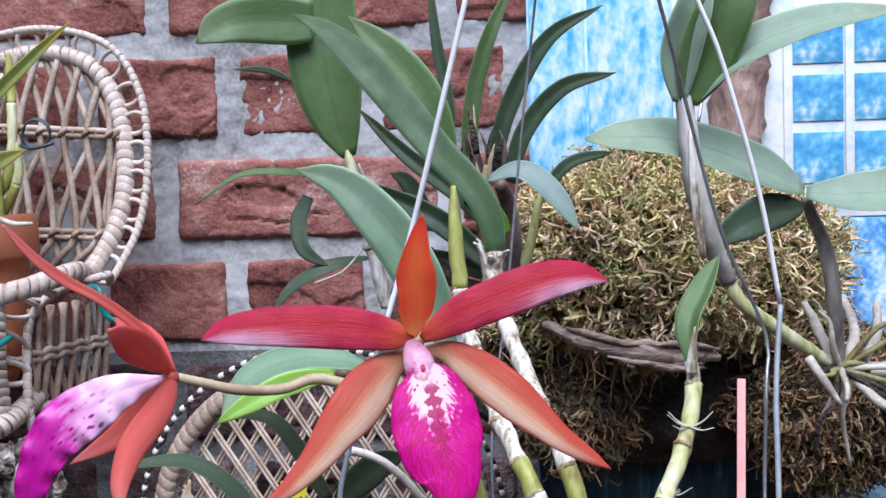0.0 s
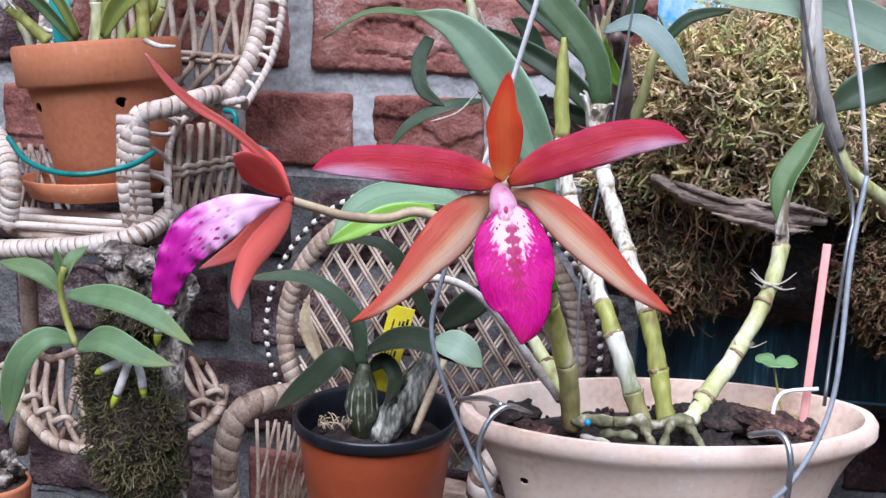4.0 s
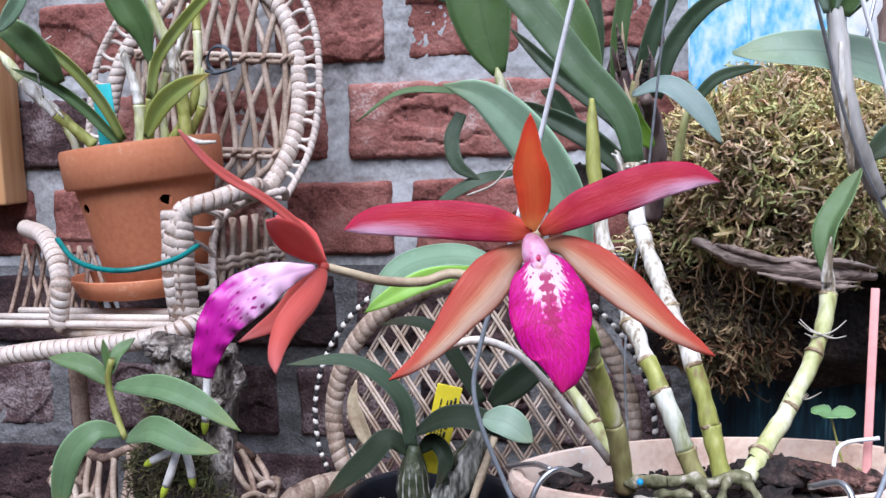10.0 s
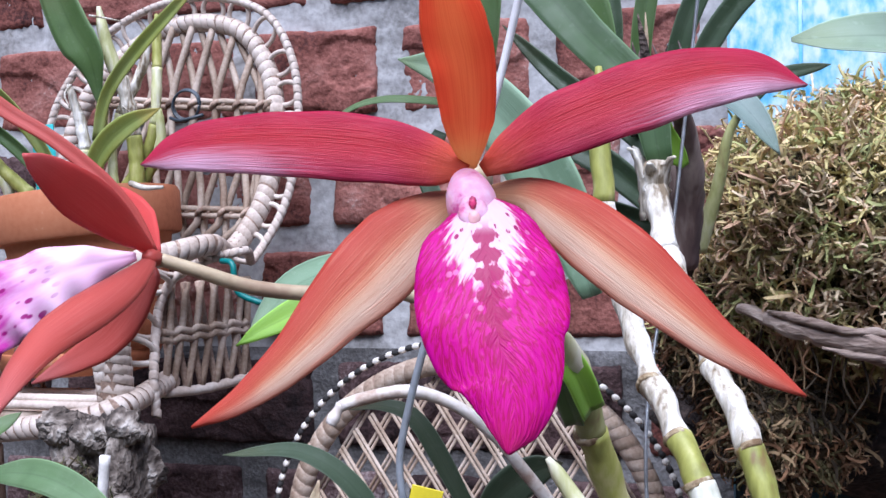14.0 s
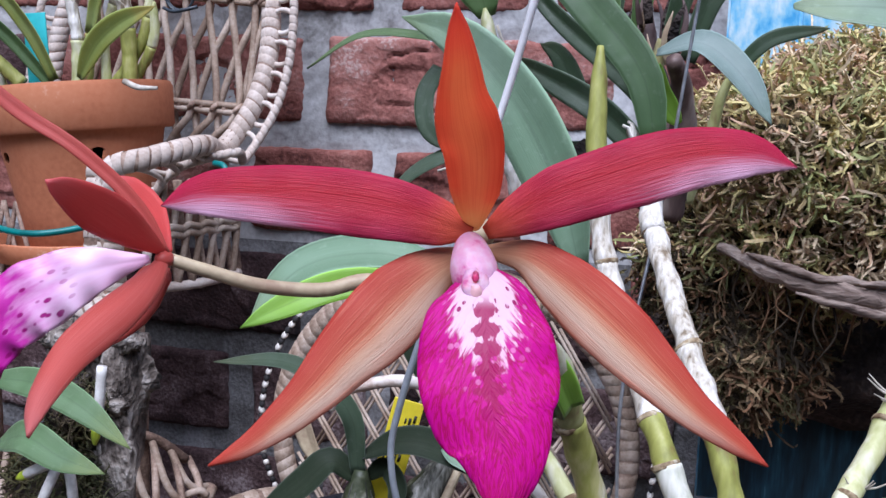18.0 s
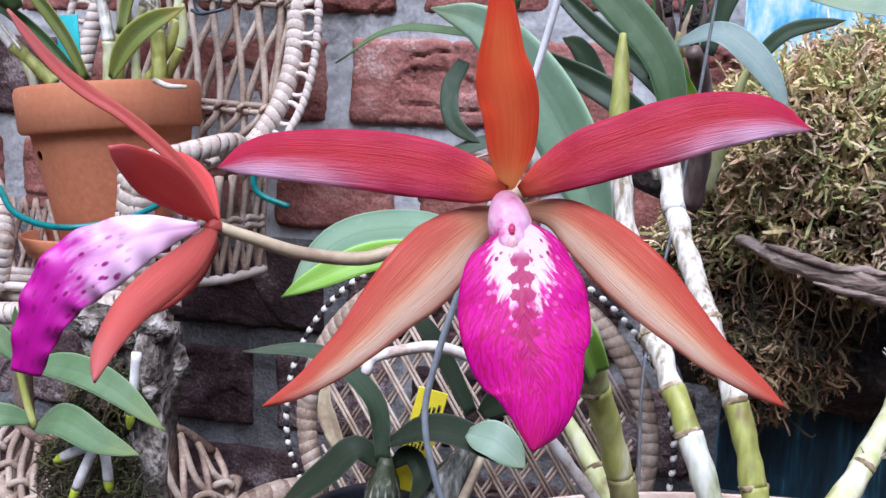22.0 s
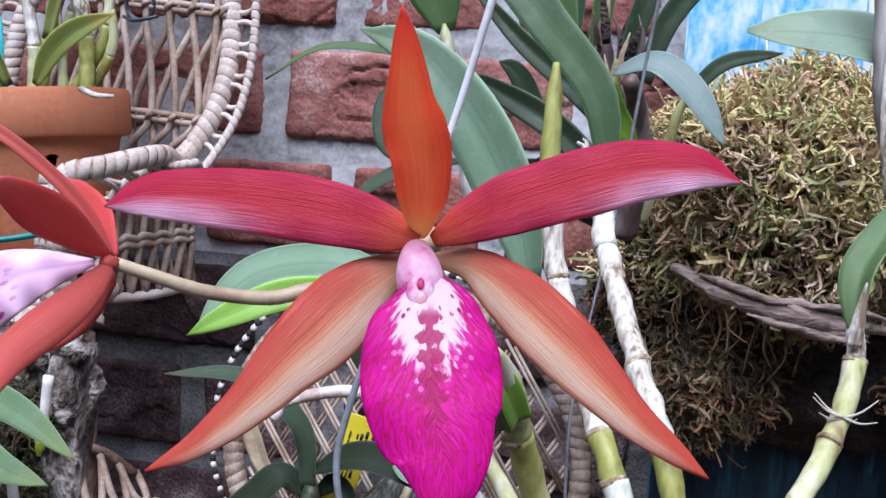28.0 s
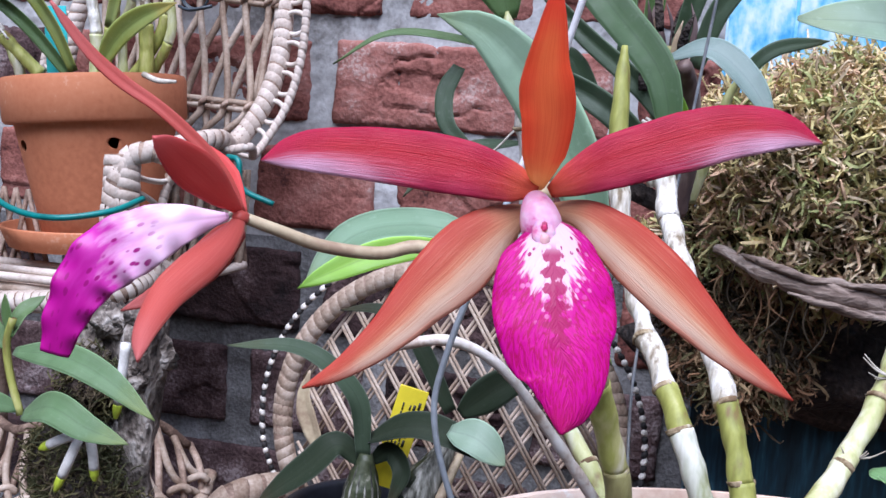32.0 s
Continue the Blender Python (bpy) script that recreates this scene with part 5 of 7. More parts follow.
def small_orchid():
    t = thing("small_orchid", "young green orchid with white roots growing on the cork slab", "orchid")
    tube("stem", [(-0.219, 0.406, 1.052), (-0.224, 0.406, 1.068), (-0.226, 0.406, 1.082), (-0.223, 0.406, 1.093)], 0.0017, CANE_GREEN, t)
    blade("leaf", [(-0.222, 0.406, 1.079), (-0.194, 0.397, 1.082), (-0.171, 0.392, 1.077), (-0.147, 0.388, 1.064)], 0.0062, LEAF_SMALL, t, face=(0, -0.8, 0.6))
    blade("leaf", [(-0.218, 0.406, 1.052), (-0.195, 0.392, 1.062), (-0.176, 0.388, 1.057), (-0.158, 0.388, 1.053)], 0.0068, LEAF_SMALL, t, face=(0, -0.8, 0.6))
    blade("leaf", [(-0.22, 0.406, 1.055), (-0.231, 0.397, 1.058), (-0.243, 0.392, 1.044), (-0.252, 0.392, 1.011)], 0.0068, LEAF_SMALL, t, face=(0.3, -0.8, 0.5))
    blade("leaf", [(-0.225, 0.406, 1.08), (-0.238, 0.406, 1.09), (-0.259, 0.406, 1.093)], 0.005, LEAF, t, face=(0, -0.8, 0.6))
    blade("leaf", [(-0.224, 0.406, 1.085), (-0.225, 0.415, 1.094), (-0.22, 0.424, 1.1)], 0.0035, LEAF, t)
    blade("leaf", [(-0.224, 0.406, 1.085), (-0.226, 0.406, 1.095), (-0.227, 0.406, 1.103)], 0.0025, LEAF, t)
    for pts, k in ((((-0.195, 0.406, 1.046), (-0.198, 0.402, 1.045), (-0.207, 0.402, 1.04)), 0.75), (((-0.191, 0.406, 1.046), (-0.19, 0.397, 1.039), (-0.196, 0.397, 1.025)), 0.8), (((-0.186, 0.406, 1.046), (-0.182, 0.402, 1.04), (-0.181, 0.402, 1.03)), 0.8), (((-0.176, 0.415, 1.086), (-0.178, 0.415, 1.066), (-0.18, 0.415, 1.053)), 0.9)):
        p = [Vector(q) for q in pts]
        s = p[1].lerp(p[2], 0.5)
        tube("root", [p[0], p[1], s], 0.0021, ROOT_WHITE, t, seg=10)
        tube("root_tip", [s, s.lerp(p[2], 0.6), p[2]], [0.0021, 0.0019, 0.0008], ROOT_TIP, t, seg=8)


small_orchid()


# ---- the flowering orchid in the oval pot ----
def flowering_orchid():
    t = thing("flowering_orchid", "orchid with red star-shaped flowers and white canes in oval pot", "orchid")
    cane(t, [(0.036, 0.293, 1.08), (0.033, 0.29, 1.103), (0.028, 0.282, 1.124), (0.026, 0.272, 1.139), (0.024, 0.26, 1.15)], [0.0036, 0.0034, 0.0032, 0.003], [(0.3, CANE_OLIVE), (0.62, CANE_GREEN), (1, CANE_PALE)])
    cane(t, [(0.06, 0.293, 1.083), (0.048, 0.3, 1.113), (0.035, 0.32, 1.137), (0.027, 0.33, 1.162), (0.024, 0.335, 1.184), (0.023, 0.34, 1.211)], [0.0036, 0.003, 0.0029, 0.0028], [(0.085, CANE_OLIVE), (0.225, CANE_SHEATH), (0.31, CANE_GREEN), (0.42, CANE_WHITE), (0.6, CANE_WHITE), (0.75, CANE_WHITE), (1, CANE_GREEN)])
    cane(t, [(0.068, 0.293, 1.084), (0.059, 0.305, 1.119), (0.047, 0.325, 1.145), (0.038, 0.345, 1.17), (0.036, 0.352, 1.186)], [0.0034, 0.0031, 0.003, 0.0034], [(0.15, CANE_GREEN), (0.32, CANE_GREEN), (0.5, CANE_WHITE), (0.78, CANE_WHITE), (1, CANE_WHITE)], blunt=True)
    cane(t, [(0.075, 0.297, 1.085), (0.09, 0.32, 1.102), (0.101, 0.335, 1.12), (0.106, 0.345, 1.137), (0.106, 0.35, 1.151)], [0.0034, 0.0031, 0.003, 0.0026], [(0.12, CANE_PALE), (0.35, CANE_PALE), (0.6, CANE_PALE), (0.85, CANE_PALE), (1, CANE_WHITE)])
    cane(t, [(0.037, 0.296, 1.082), (0.021, 0.31, 1.103), (0.013, 0.31, 1.115)], [0.003, 0.0025, 0.0022], [(0.5, CANE_PALE), (1, CANE_PALE)])
    tube("dry_stalk", [(0.0309, 0.298, 1.0881), (0.0227, 0.288, 1.1033), (0.0139, 0.28, 1.1178), (0.0081, 0.274, 1.1272), (0.0008, 0.268, 1.1345), (-0.0074, 0.264, 1.1372), (-0.0157, 0.261, 1.1358), (-0.0190, 0.259, 1.1346)], [0.0017, 0.0015, 0.0014, 0.0013, 0.0013, 0.0013, 0.0012], STALK_DRY, t, "dry bleached flower stalk", n=44, rough=0.25)
    tube("stalk_end", [(-0.0188, 0.2592, 1.1349), (-0.0196, 0.2588, 1.1335), (-0.0208, 0.2584, 1.1312)], [0.0012, 0.0009, 0.0013, 0.0011], STALK_DRY, t, n=10, rough=0.3)
    # torn papery sheath that flares open at a cane's top
    p = Vector((0.036, 0.351, 1.181))
    for a, reach, out, w in ((200, 0.011, 0.0035, 0.0034), (320, 0.0075, 0.004, 0.0032), (80, 0.009, 0.002, 0.0034), (265, 0.0055, 0.0045, 0.0026), (140, 0.012, 0.004, 0.0022)):
        d = Vector((math.cos(radians(a)), math.sin(radians(a)), 0))
        blade("sheath", [p + d * 0.0031 + Vector((0, 0, -0.010)), p + d * 0.0036, p + d * (0.0036 + out * 0.5) + Vector((0, 0, reach * 0.7)), p + d * (0.0036 + out) + Vector((0, 0, reach * 0.85))], w, CANE_WHITE, t, shape=(1, 1, 0.95, 0.85, 0.6, 0.15), face=d, n=12, m=5, wave=0.25, cup=-0.35)
    # rhizome between the canes
    rnd = random.Random(21)
    for a, b, r, mat in (((0.036, 0.290, 1.084), (0.050, 0.286, 1.0865), 0.0020, RHIZOME), ((0.050, 0.286, 1.0865), (0.062, 0.289, 1.085), 0.0022, RHIZOME), ((0.062, 0.289, 1.085), (0.076, 0.291, 1.087), 0.0022, RHIZOME), ((0.046, 0.282, 1.083), (0.058, 0.279, 1.0845), 0.0015, RHIZOME), ((0.060, 0.282, 1.087), (0.063, 0.274, 1.084), 0.0017, RHIZOME), ((0.069, 0.284, 1.089), (0.066, 0.276, 1.083), 0.0019, RHIZOME), ((0.074, 0.286, 1.087), (0.079, 0.279, 1.083), 0.0014, RHIZOME), ((0.040, 0.280, 1.0825), (0.049, 0.275, 1.083), 0.0011, ROOT), ((0.055, 0.276, 1.083), (0.067, 0.272, 1.084), 0.0010, BARK_DARK)):
        a, b = Vector(a), Vector(b)
        mid = a.lerp(b, 0.5) + Vector((0, -0.0005, rnd.uniform(0.0002, 0.0016)))
        tube("rhizome", [a, mid, b], [r * 0.8, r * 1.15, r * 0.75, r * 1.1, r * 0.8], mat, t, n=18, rough=0.8)
    nodes = (((0.103, 0.335, 1.125), 7), ((0.093, 0.322, 1.105), 4))
    for p, many in nodes:
        for k in range(many):
            p0 = Vector(p)
            d = Vector((rnd.choice((-1, 1, 1)) * rnd.uniform(0.003, 0.010), rnd.uniform(-0.004, 0.002), rnd.uniform(-0.002, 0.006)))
            tube("rootlet", [p0, p0 + d * 0.5 + Vector((0, 0, -0.001)), p0 + d], [0.0004, 0.0003, 0.00012], ROOT, t, seg=5, n=6)
    blade("sheath", [(0.1050, 0.3425, 1.142), (0.1056, 0.3420, 1.150), (0.1066, 0.3430, 1.159)], 0.0019, CANE_WHITE, t, "papery dry sheath", shape=(1, 1, 0.9, 0.7, 0.5, 0.1), face=(0, -1, 0.1), cup=-0.5, wave=0.2, n=14, m=6)
    # leaves
    blade("leaf", [(0.106, 0.347, 1.145), (0.107, 0.352, 1.159), (0.113, 0.36, 1.169), (0.121, 0.37, 1.182)], 0.0052, LEAF, t, fold=0.7, face=(-0.6, -0.8, 0))
    blade("leaf", [(0.02, 0.345, 1.151), (0.014, 0.348, 1.169), (0.001, 0.35, 1.193), (-0.018, 0.352, 1.213), (-0.036, 0.354, 1.219)], 0.0094, LEAF_BLUE, t, fold=0.2, face=(-0.2, -1, 0.1))
    blade("leaf", [(0.038, 0.352, 1.185), (0.033, 0.355, 1.205), (0.015, 0.365, 1.226), (-0.008, 0.374, 1.254), (-0.027, 0.384, 1.273), (-0.041, 0.388, 1.281)], 0.0070, LEAF_MID, t, fold=0.2, shape=(0.45, 0.7, 0.8, 0.85, 0.95, 1.0, 1.0, 0.9, 0.6, 0.05), twist=(0, 25))
    # green leaf behind the left flower's stem
    blade("leaf", [(-0.002, 0.281, 1.158), (-0.017, 0.279, 1.161), (-0.032, 0.272, 1.158), (-0.042, 0.265, 1.146)], 0.0068, LEAF_BLUE, t, fold=0.2, face=(0, -0.45, 0.9))
    blade("leaf", [(-0.010, 0.273, 1.158), (-0.024, 0.268, 1.155), (-0.035, 0.263, 1.150), (-0.042, 0.261, 1.146)], 0.0034, LEAF_LIME, t, fold=0.3, face=(0, -0.9, 0.3))
    # fresh sheath round the flowering cane
    blade("sheath", [(0.013, 0.262, 1.155), (0.019, 0.262, 1.15), (0.025, 0.266, 1.142), (0.028, 0.272, 1.133)], 0.0030, LEAF_LIME, t, fold=0.5, face=(0.4, -0.9, 0.3), shape=(0.3, 0.7, 0.9, 1, 1, 0.9))
    blade("sheath", [(0.012, 0.266, 1.153), (0.017, 0.266, 1.148), (0.022, 0.27, 1.14), (0.025, 0.274, 1.13)], 0.0024, LEAF, t, fold=0.4, face=(-0.4, -0.9, 0.3), shape=(0.3, 0.7, 0.9, 1, 1, 0.9))
    return t


ORCHID = flowering_orchid()

LIP = bpy.data.materials.new("lip_magenta")


def lip_material():
    m = LIP
    m.use_nodes = True
    n, l = m.node_tree.nodes, m.node_tree.links
    b = n["Principled BSDF"]
    b.inputs["Roughness"].default_value = 0.48
    uv = n.new("ShaderNodeUVMap")
    sep = n.new("ShaderNodeSeparateXYZ")
    l.new(uv.outputs[0], sep.inputs[0])

    def calc(op, *a):
        k = n.new("ShaderNodeMath")
        k.operation = op
        for i, v in enumerate(a):
            if isinstance(v, (int, float)):
                k.inputs[i].default_value = v
            else:
                l.new(v, k.inputs[i])
        return k.outputs[0]

    def blend(f, a, c):
        k = n.new("ShaderNodeMix")
        k.data_type = "RGBA"
        l.new(f, k.inputs[0])
        for i, v in ((6, a), (7, c)):
            if isinstance(v, tuple):
                k.inputs[i].default_value = (*v, 1)
            else:
                l.new(v, k.inputs[i])
        return k.outputs[2]

    def step(v, lo, hi):
        k = n.new("ShaderNodeMapRange")
        k.interpolation_type = "SMOOTHSTEP"
        k.inputs[1].default_value, k.inputs[2].default_value = lo, hi
        l.new(v, k.inputs[0])
        return k.outputs[0]

    u, v = sep.outputs[0], sep.outputs[1]
    away = calc("ABSOLUTE", calc("MULTIPLY_ADD", v, 2.0, -1.0))
    mp = n.new("ShaderNodeMapping")
    mp.inputs["Scale"].default_value = (8, 17, 1)
    l.new(uv.outputs[0], mp.inputs[0])
    streak = n.new("ShaderNodeTexNoise")
    streak.inputs["Scale"].default_value, streak.inputs["Detail"].default_value, streak.inputs["Distortion"].default_value = 1.0, 4, 0.6
    l.new(mp.outputs[0], streak.inputs["Vector"])
    mp2 = n.new("ShaderNodeMapping")
    mp2.inputs["Scale"].default_value = (24, 13, 1)
    l.new(uv.outputs[0], mp2.inputs[0])
    vor = n.new("ShaderNodeTexVoronoi")
    vor.inputs["Scale"].default_value = 1.0
    l.new(mp2.outputs[0], vor.inputs["Vector"])
    # thin veins that fan out from the middle line to the margin
    fan = n.new("ShaderNodeCombineXYZ")
    l.new(calc("MULTIPLY", calc("SUBTRACT", u, calc("MULTIPLY", away, 0.42)), 30.0), fan.inputs[0])
    l.new(calc("MULTIPLY", calc("ADD", u, away), 3.5), fan.inputs[1])
    l.new(calc("MULTIPLY", calc("GREATER_THAN", v, 0.5), 7.0), fan.inputs[2])
    vein = n.new("ShaderNodeTexNoise")
    vein.inputs["Scale"].default_value, vein.inputs["Detail"].default_value, vein.inputs["Distortion"].default_value = 1.0, 3, 0.5
    l.new(fan.outputs[0], vein.inputs["Vector"])
    ridge = calc("ABSOLUTE", calc("MULTIPLY_ADD", vein.outputs[0], 2.0, -1.0))
    thread = calc("MULTIPLY", step(ridge, 0.16, 0.02), step(streak.outputs[0], 0.30, 0.50))
    # glints between the veins, painted into the colour as paler flecks
    glint = calc("MULTIPLY", step(vein.outputs[0], 0.60, 0.72), step(streak.outputs[0], 0.5, 0.62))
    colour = blend(calc("MULTIPLY", thread, 0.85), (0.53, 0.003, 0.235), (0.36, 0.004, 0.07))
    colour = blend(calc("MULTIPLY", glint, 0.5), colour, (0.66, 0.06, 0.42))
    # a darker, redder tip
    colour = blend(calc("MULTIPLY", step(u, 0.80, 1.0), 0.7), colour, (0.36, 0.003, 0.075))
    # pale throat: two bands beside the middle line, with frayed lower ends
    fray = calc("ADD", calc("MULTIPLY_ADD", streak.outputs[0], 0.5, -0.25), calc("MULTIPLY_ADD", vein.outputs[0], 1.0, -0.5))
    reach = calc("ADD", calc("POWER", calc("MULTIPLY", u, 2.15), 2.0), calc("ADD", calc("POWER", calc("MULTIPLY", away, 1.42), 2.0), calc("MULTIPLY", fray, 1.3)))
    speck = calc("MULTIPLY", step(vor.outputs[0], 0.34, 0.2), 0.75)
    colour = blend(calc("MULTIPLY", step(reach, 1.65, 1.0), speck), colour, (0.72, 0.22, 0.48))
    colour = blend(step(reach, 0.98, 0.66), colour, (0.80, 0.52, 0.64))
    # crimson middle line, broken into blotches
    row = n.new("ShaderNodeTexNoise")
    row.inputs["Scale"].default_value, row.inputs["Detail"].default_value = 22.0, 2
    l.new(uv.outputs[0], row.inputs["Vector"])
    wide = calc("ADD", away, calc("MULTIPLY_ADD", row.outputs[0], -0.35, 0.175))
    beads = calc("ADD", calc("MULTIPLY", calc("SINE", calc("MULTIPLY", u, 80.0)), 0.075), wide)
    mid = calc("MULTIPLY", step(beads, 0.17, 0.12), calc("MULTIPLY", step(u, 0.85, 0.5), step(u, 0.14, 0.22)))
    colour = blend(calc("MULTIPLY", mid, 0.95), colour, (0.33, 0.002, 0.085))
    spots = calc("MULTIPLY", step(vor.outputs[0], 0.30, 0.22), calc("MULTIPLY", step(u, 0.34, 0.26), step(away, 0.75, 0.55)))
    colour = blend(calc("MULTIPLY", spots, step(streak.outputs[0], 0.42, 0.52)), colour, (0.30, 0.006, 0.10))
    b.inputs["Specular IOR Level"].default_value = 0.25
    l.new(colour, b.inputs["Base Color"])
    bp = n.new("ShaderNodeBump")
    bp.inputs["Strength"].default_value, bp.inputs["Distance"].default_value = 0.5, 0.0006
    l.new(vein.outputs[0], bp.inputs["Height"])
    l.new(bp.outputs[0], b.inputs["Normal"])


lip_material()
COLUMN_IN = material("column_mauve", [(0.15, (0.62, 0.12, 0.30)), (0.4, (0.76, 0.34, 0.50)), (0.8, (0.82, 0.52, 0.64))], 420, 0.5, 0.2, 900, soft=0.35)
COLUMN = material("column_pink", [(0.12, (0.62, 0.10, 0.30)), (0.3, (0.76, 0.33, 0.52)), (0.6, (0.80, 0.44, 0.60)), (0.9, (0.84, 0.58, 0.70))], 300, 0.4, 0.25, 900, soft=0.2)

ANTHER = plain("anther_cream", (0.82, 0.46, 0.48), 0.4, vary=0.1)
STIGMA = plain("stigma_crimson", (0.58, 0.05, 0.16), 0.4, scale=400.0, vary=0.5)


def front_flower():
    """The flower that faces the camera's side."""
    head = hang(blob_mesh("flower", (0.0028, 0.003, 0.0028), STEM, 2, 0.1), "flower", ORCHID, "open red and orange orchid flower with a magenta lip", at=pose(0.0187, 0.2165, 1.1755))
    inv = head.matrix_basis.inverted()

    def add(name, pts, w, mat, **k):
        hang(blade_mesh(name, [inv @ Vector(q) for q in pts], w, mat, **k), name, head)

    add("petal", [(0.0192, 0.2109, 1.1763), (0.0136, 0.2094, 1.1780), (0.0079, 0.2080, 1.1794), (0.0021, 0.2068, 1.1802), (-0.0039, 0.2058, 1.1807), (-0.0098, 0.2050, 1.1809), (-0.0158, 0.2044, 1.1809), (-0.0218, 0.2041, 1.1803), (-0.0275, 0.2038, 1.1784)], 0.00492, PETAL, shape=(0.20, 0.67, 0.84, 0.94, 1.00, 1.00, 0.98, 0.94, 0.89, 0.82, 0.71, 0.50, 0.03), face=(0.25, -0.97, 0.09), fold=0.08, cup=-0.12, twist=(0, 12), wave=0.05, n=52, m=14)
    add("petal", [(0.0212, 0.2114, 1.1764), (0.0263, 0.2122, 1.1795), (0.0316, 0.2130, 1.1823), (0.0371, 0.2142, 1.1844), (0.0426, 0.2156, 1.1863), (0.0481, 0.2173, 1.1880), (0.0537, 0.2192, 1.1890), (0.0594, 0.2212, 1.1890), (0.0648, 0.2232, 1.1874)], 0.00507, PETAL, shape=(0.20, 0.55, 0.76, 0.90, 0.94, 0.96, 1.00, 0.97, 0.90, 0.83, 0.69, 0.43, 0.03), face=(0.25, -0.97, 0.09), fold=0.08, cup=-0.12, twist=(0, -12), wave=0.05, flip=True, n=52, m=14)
    add("lateral_sepal", [(0.0186, 0.2136, 1.1731), (0.0140, 0.2105, 1.1705), (0.0100, 0.2075, 1.1667), (0.0065, 0.2047, 1.1624), (0.0028, 0.2021, 1.1582), (-0.0006, 0.1995, 1.1537), (-0.0045, 0.1971, 1.1495), (-0.0089, 0.1946, 1.1458), (-0.0138, 0.1921, 1.1430)], 0.00600, SEPAL_LOW, shape=(0.15, 0.46, 0.76, 0.95, 1.00, 0.94, 0.81, 0.69, 0.56, 0.46, 0.33, 0.21, 0.03), face=(0.25, -0.97, 0.09), fold=0.02, cup=-0.18, twist=(0, 10), wave=0.03, n=44, m=14)
    add("lateral_sepal", [(0.0207, 0.2141, 1.1733), (0.0270, 0.2138, 1.1729), (0.0326, 0.2131, 1.1697), (0.0377, 0.2124, 1.1659), (0.0427, 0.2117, 1.1618), (0.0475, 0.2110, 1.1575), (0.0524, 0.2105, 1.1533), (0.0578, 0.2103, 1.1496), (0.0632, 0.2101, 1.1461)], 0.00512, SEPAL_LOW, shape=(0.19, 0.41, 0.68, 0.87, 0.98, 1.00, 0.96, 0.84, 0.70, 0.56, 0.44, 0.29, 0.03), face=(0.25, -0.97, 0.09), fold=0.02, cup=-0.18, twist=(0, -10), wave=0.03, flip=True, n=44, m=14)
    add("lip", [(0.0220, 0.2051, 1.1726), (0.0233, 0.2018, 1.1698), (0.0241, 0.1995, 1.1661), (0.0250, 0.1974, 1.1622), (0.0259, 0.1957, 1.1581), (0.0269, 0.1942, 1.1540), (0.0285, 0.1932, 1.1499), (0.0290, 0.1922, 1.1456), (0.0284, 0.1911, 1.1413)], 0.00976, LIP, shape=(0.13, 0.48, 0.71, 0.84, 0.93, 0.98, 1.00, 0.99, 0.94, 0.86, 0.74, 0.61, 0.48, 0.31, 0.03), face=(0.25, -0.97, 0.09), fold=0.0, cup=-0.22, wave=0.035, waves=4, n=70, m=30)
    add("dorsal_sepal", [(0.0193, 0.2120, 1.1769), (0.0202, 0.2073, 1.1809), (0.0212, 0.2027, 1.1851), (0.0219, 0.1980, 1.1891), (0.0221, 0.1930, 1.1929), (0.0226, 0.1878, 1.1963), (0.0236, 0.1826, 1.1997), (0.0245, 0.1773, 1.2028), (0.0255, 0.1717, 1.2055)], 0.00435, SEPAL_TOP, shape=(0.21, 0.57, 0.82, 0.90, 0.95, 1.00, 0.95, 0.78, 0.63, 0.50, 0.38, 0.23, 0.03), face=(0.21, -0.97, 0.12), fold=-0.08, cup=-0.12, twist=(0, -8), wave=0.03, n=48, m=14)
    club = [inv @ Vector(q) for q in ((0.0188, 0.2125, 1.1752), (0.0195, 0.2092, 1.1744), (0.0205, 0.2064, 1.1727), (0.0213, 0.2048, 1.1707), (0.0217, 0.2043, 1.1695))]
    column = hang(tube_mesh("column", club, [0.0011, 0.0018, 0.0023, 0.0027, 0.0031, 0.0034, 0.0034, 0.0028], COLUMN, seg=28, n=28, rough=0.04), "column", head, "pale pink club-shaped column")
    face = inv @ Vector((0.0221, 0.2017, 1.1703))
    hang(blob_mesh("column_face", (0.0020, 0.0008, 0.0026), COLUMN_IN, 6, 0.12), "column_face", column, "mauve underside of the column", at=pose(*face, -22, 0, 18))
    hang(blob_mesh("stigma", (0.0005, 0.0004, 0.0008), STIGMA, 5, 0.3), "stigma", column, at=pose(*(face + Vector((0.0001, -0.0007, 0.0013)))))
    hang(blob_mesh("anther_cap", (0.0009, 0.0005, 0.0011), ANTHER, 4, 0.15), "anther_cap", column, "cream pink anther cap", at=pose(*(face + Vector((0.0002, -0.0009, -0.0008)))))


front_flower()


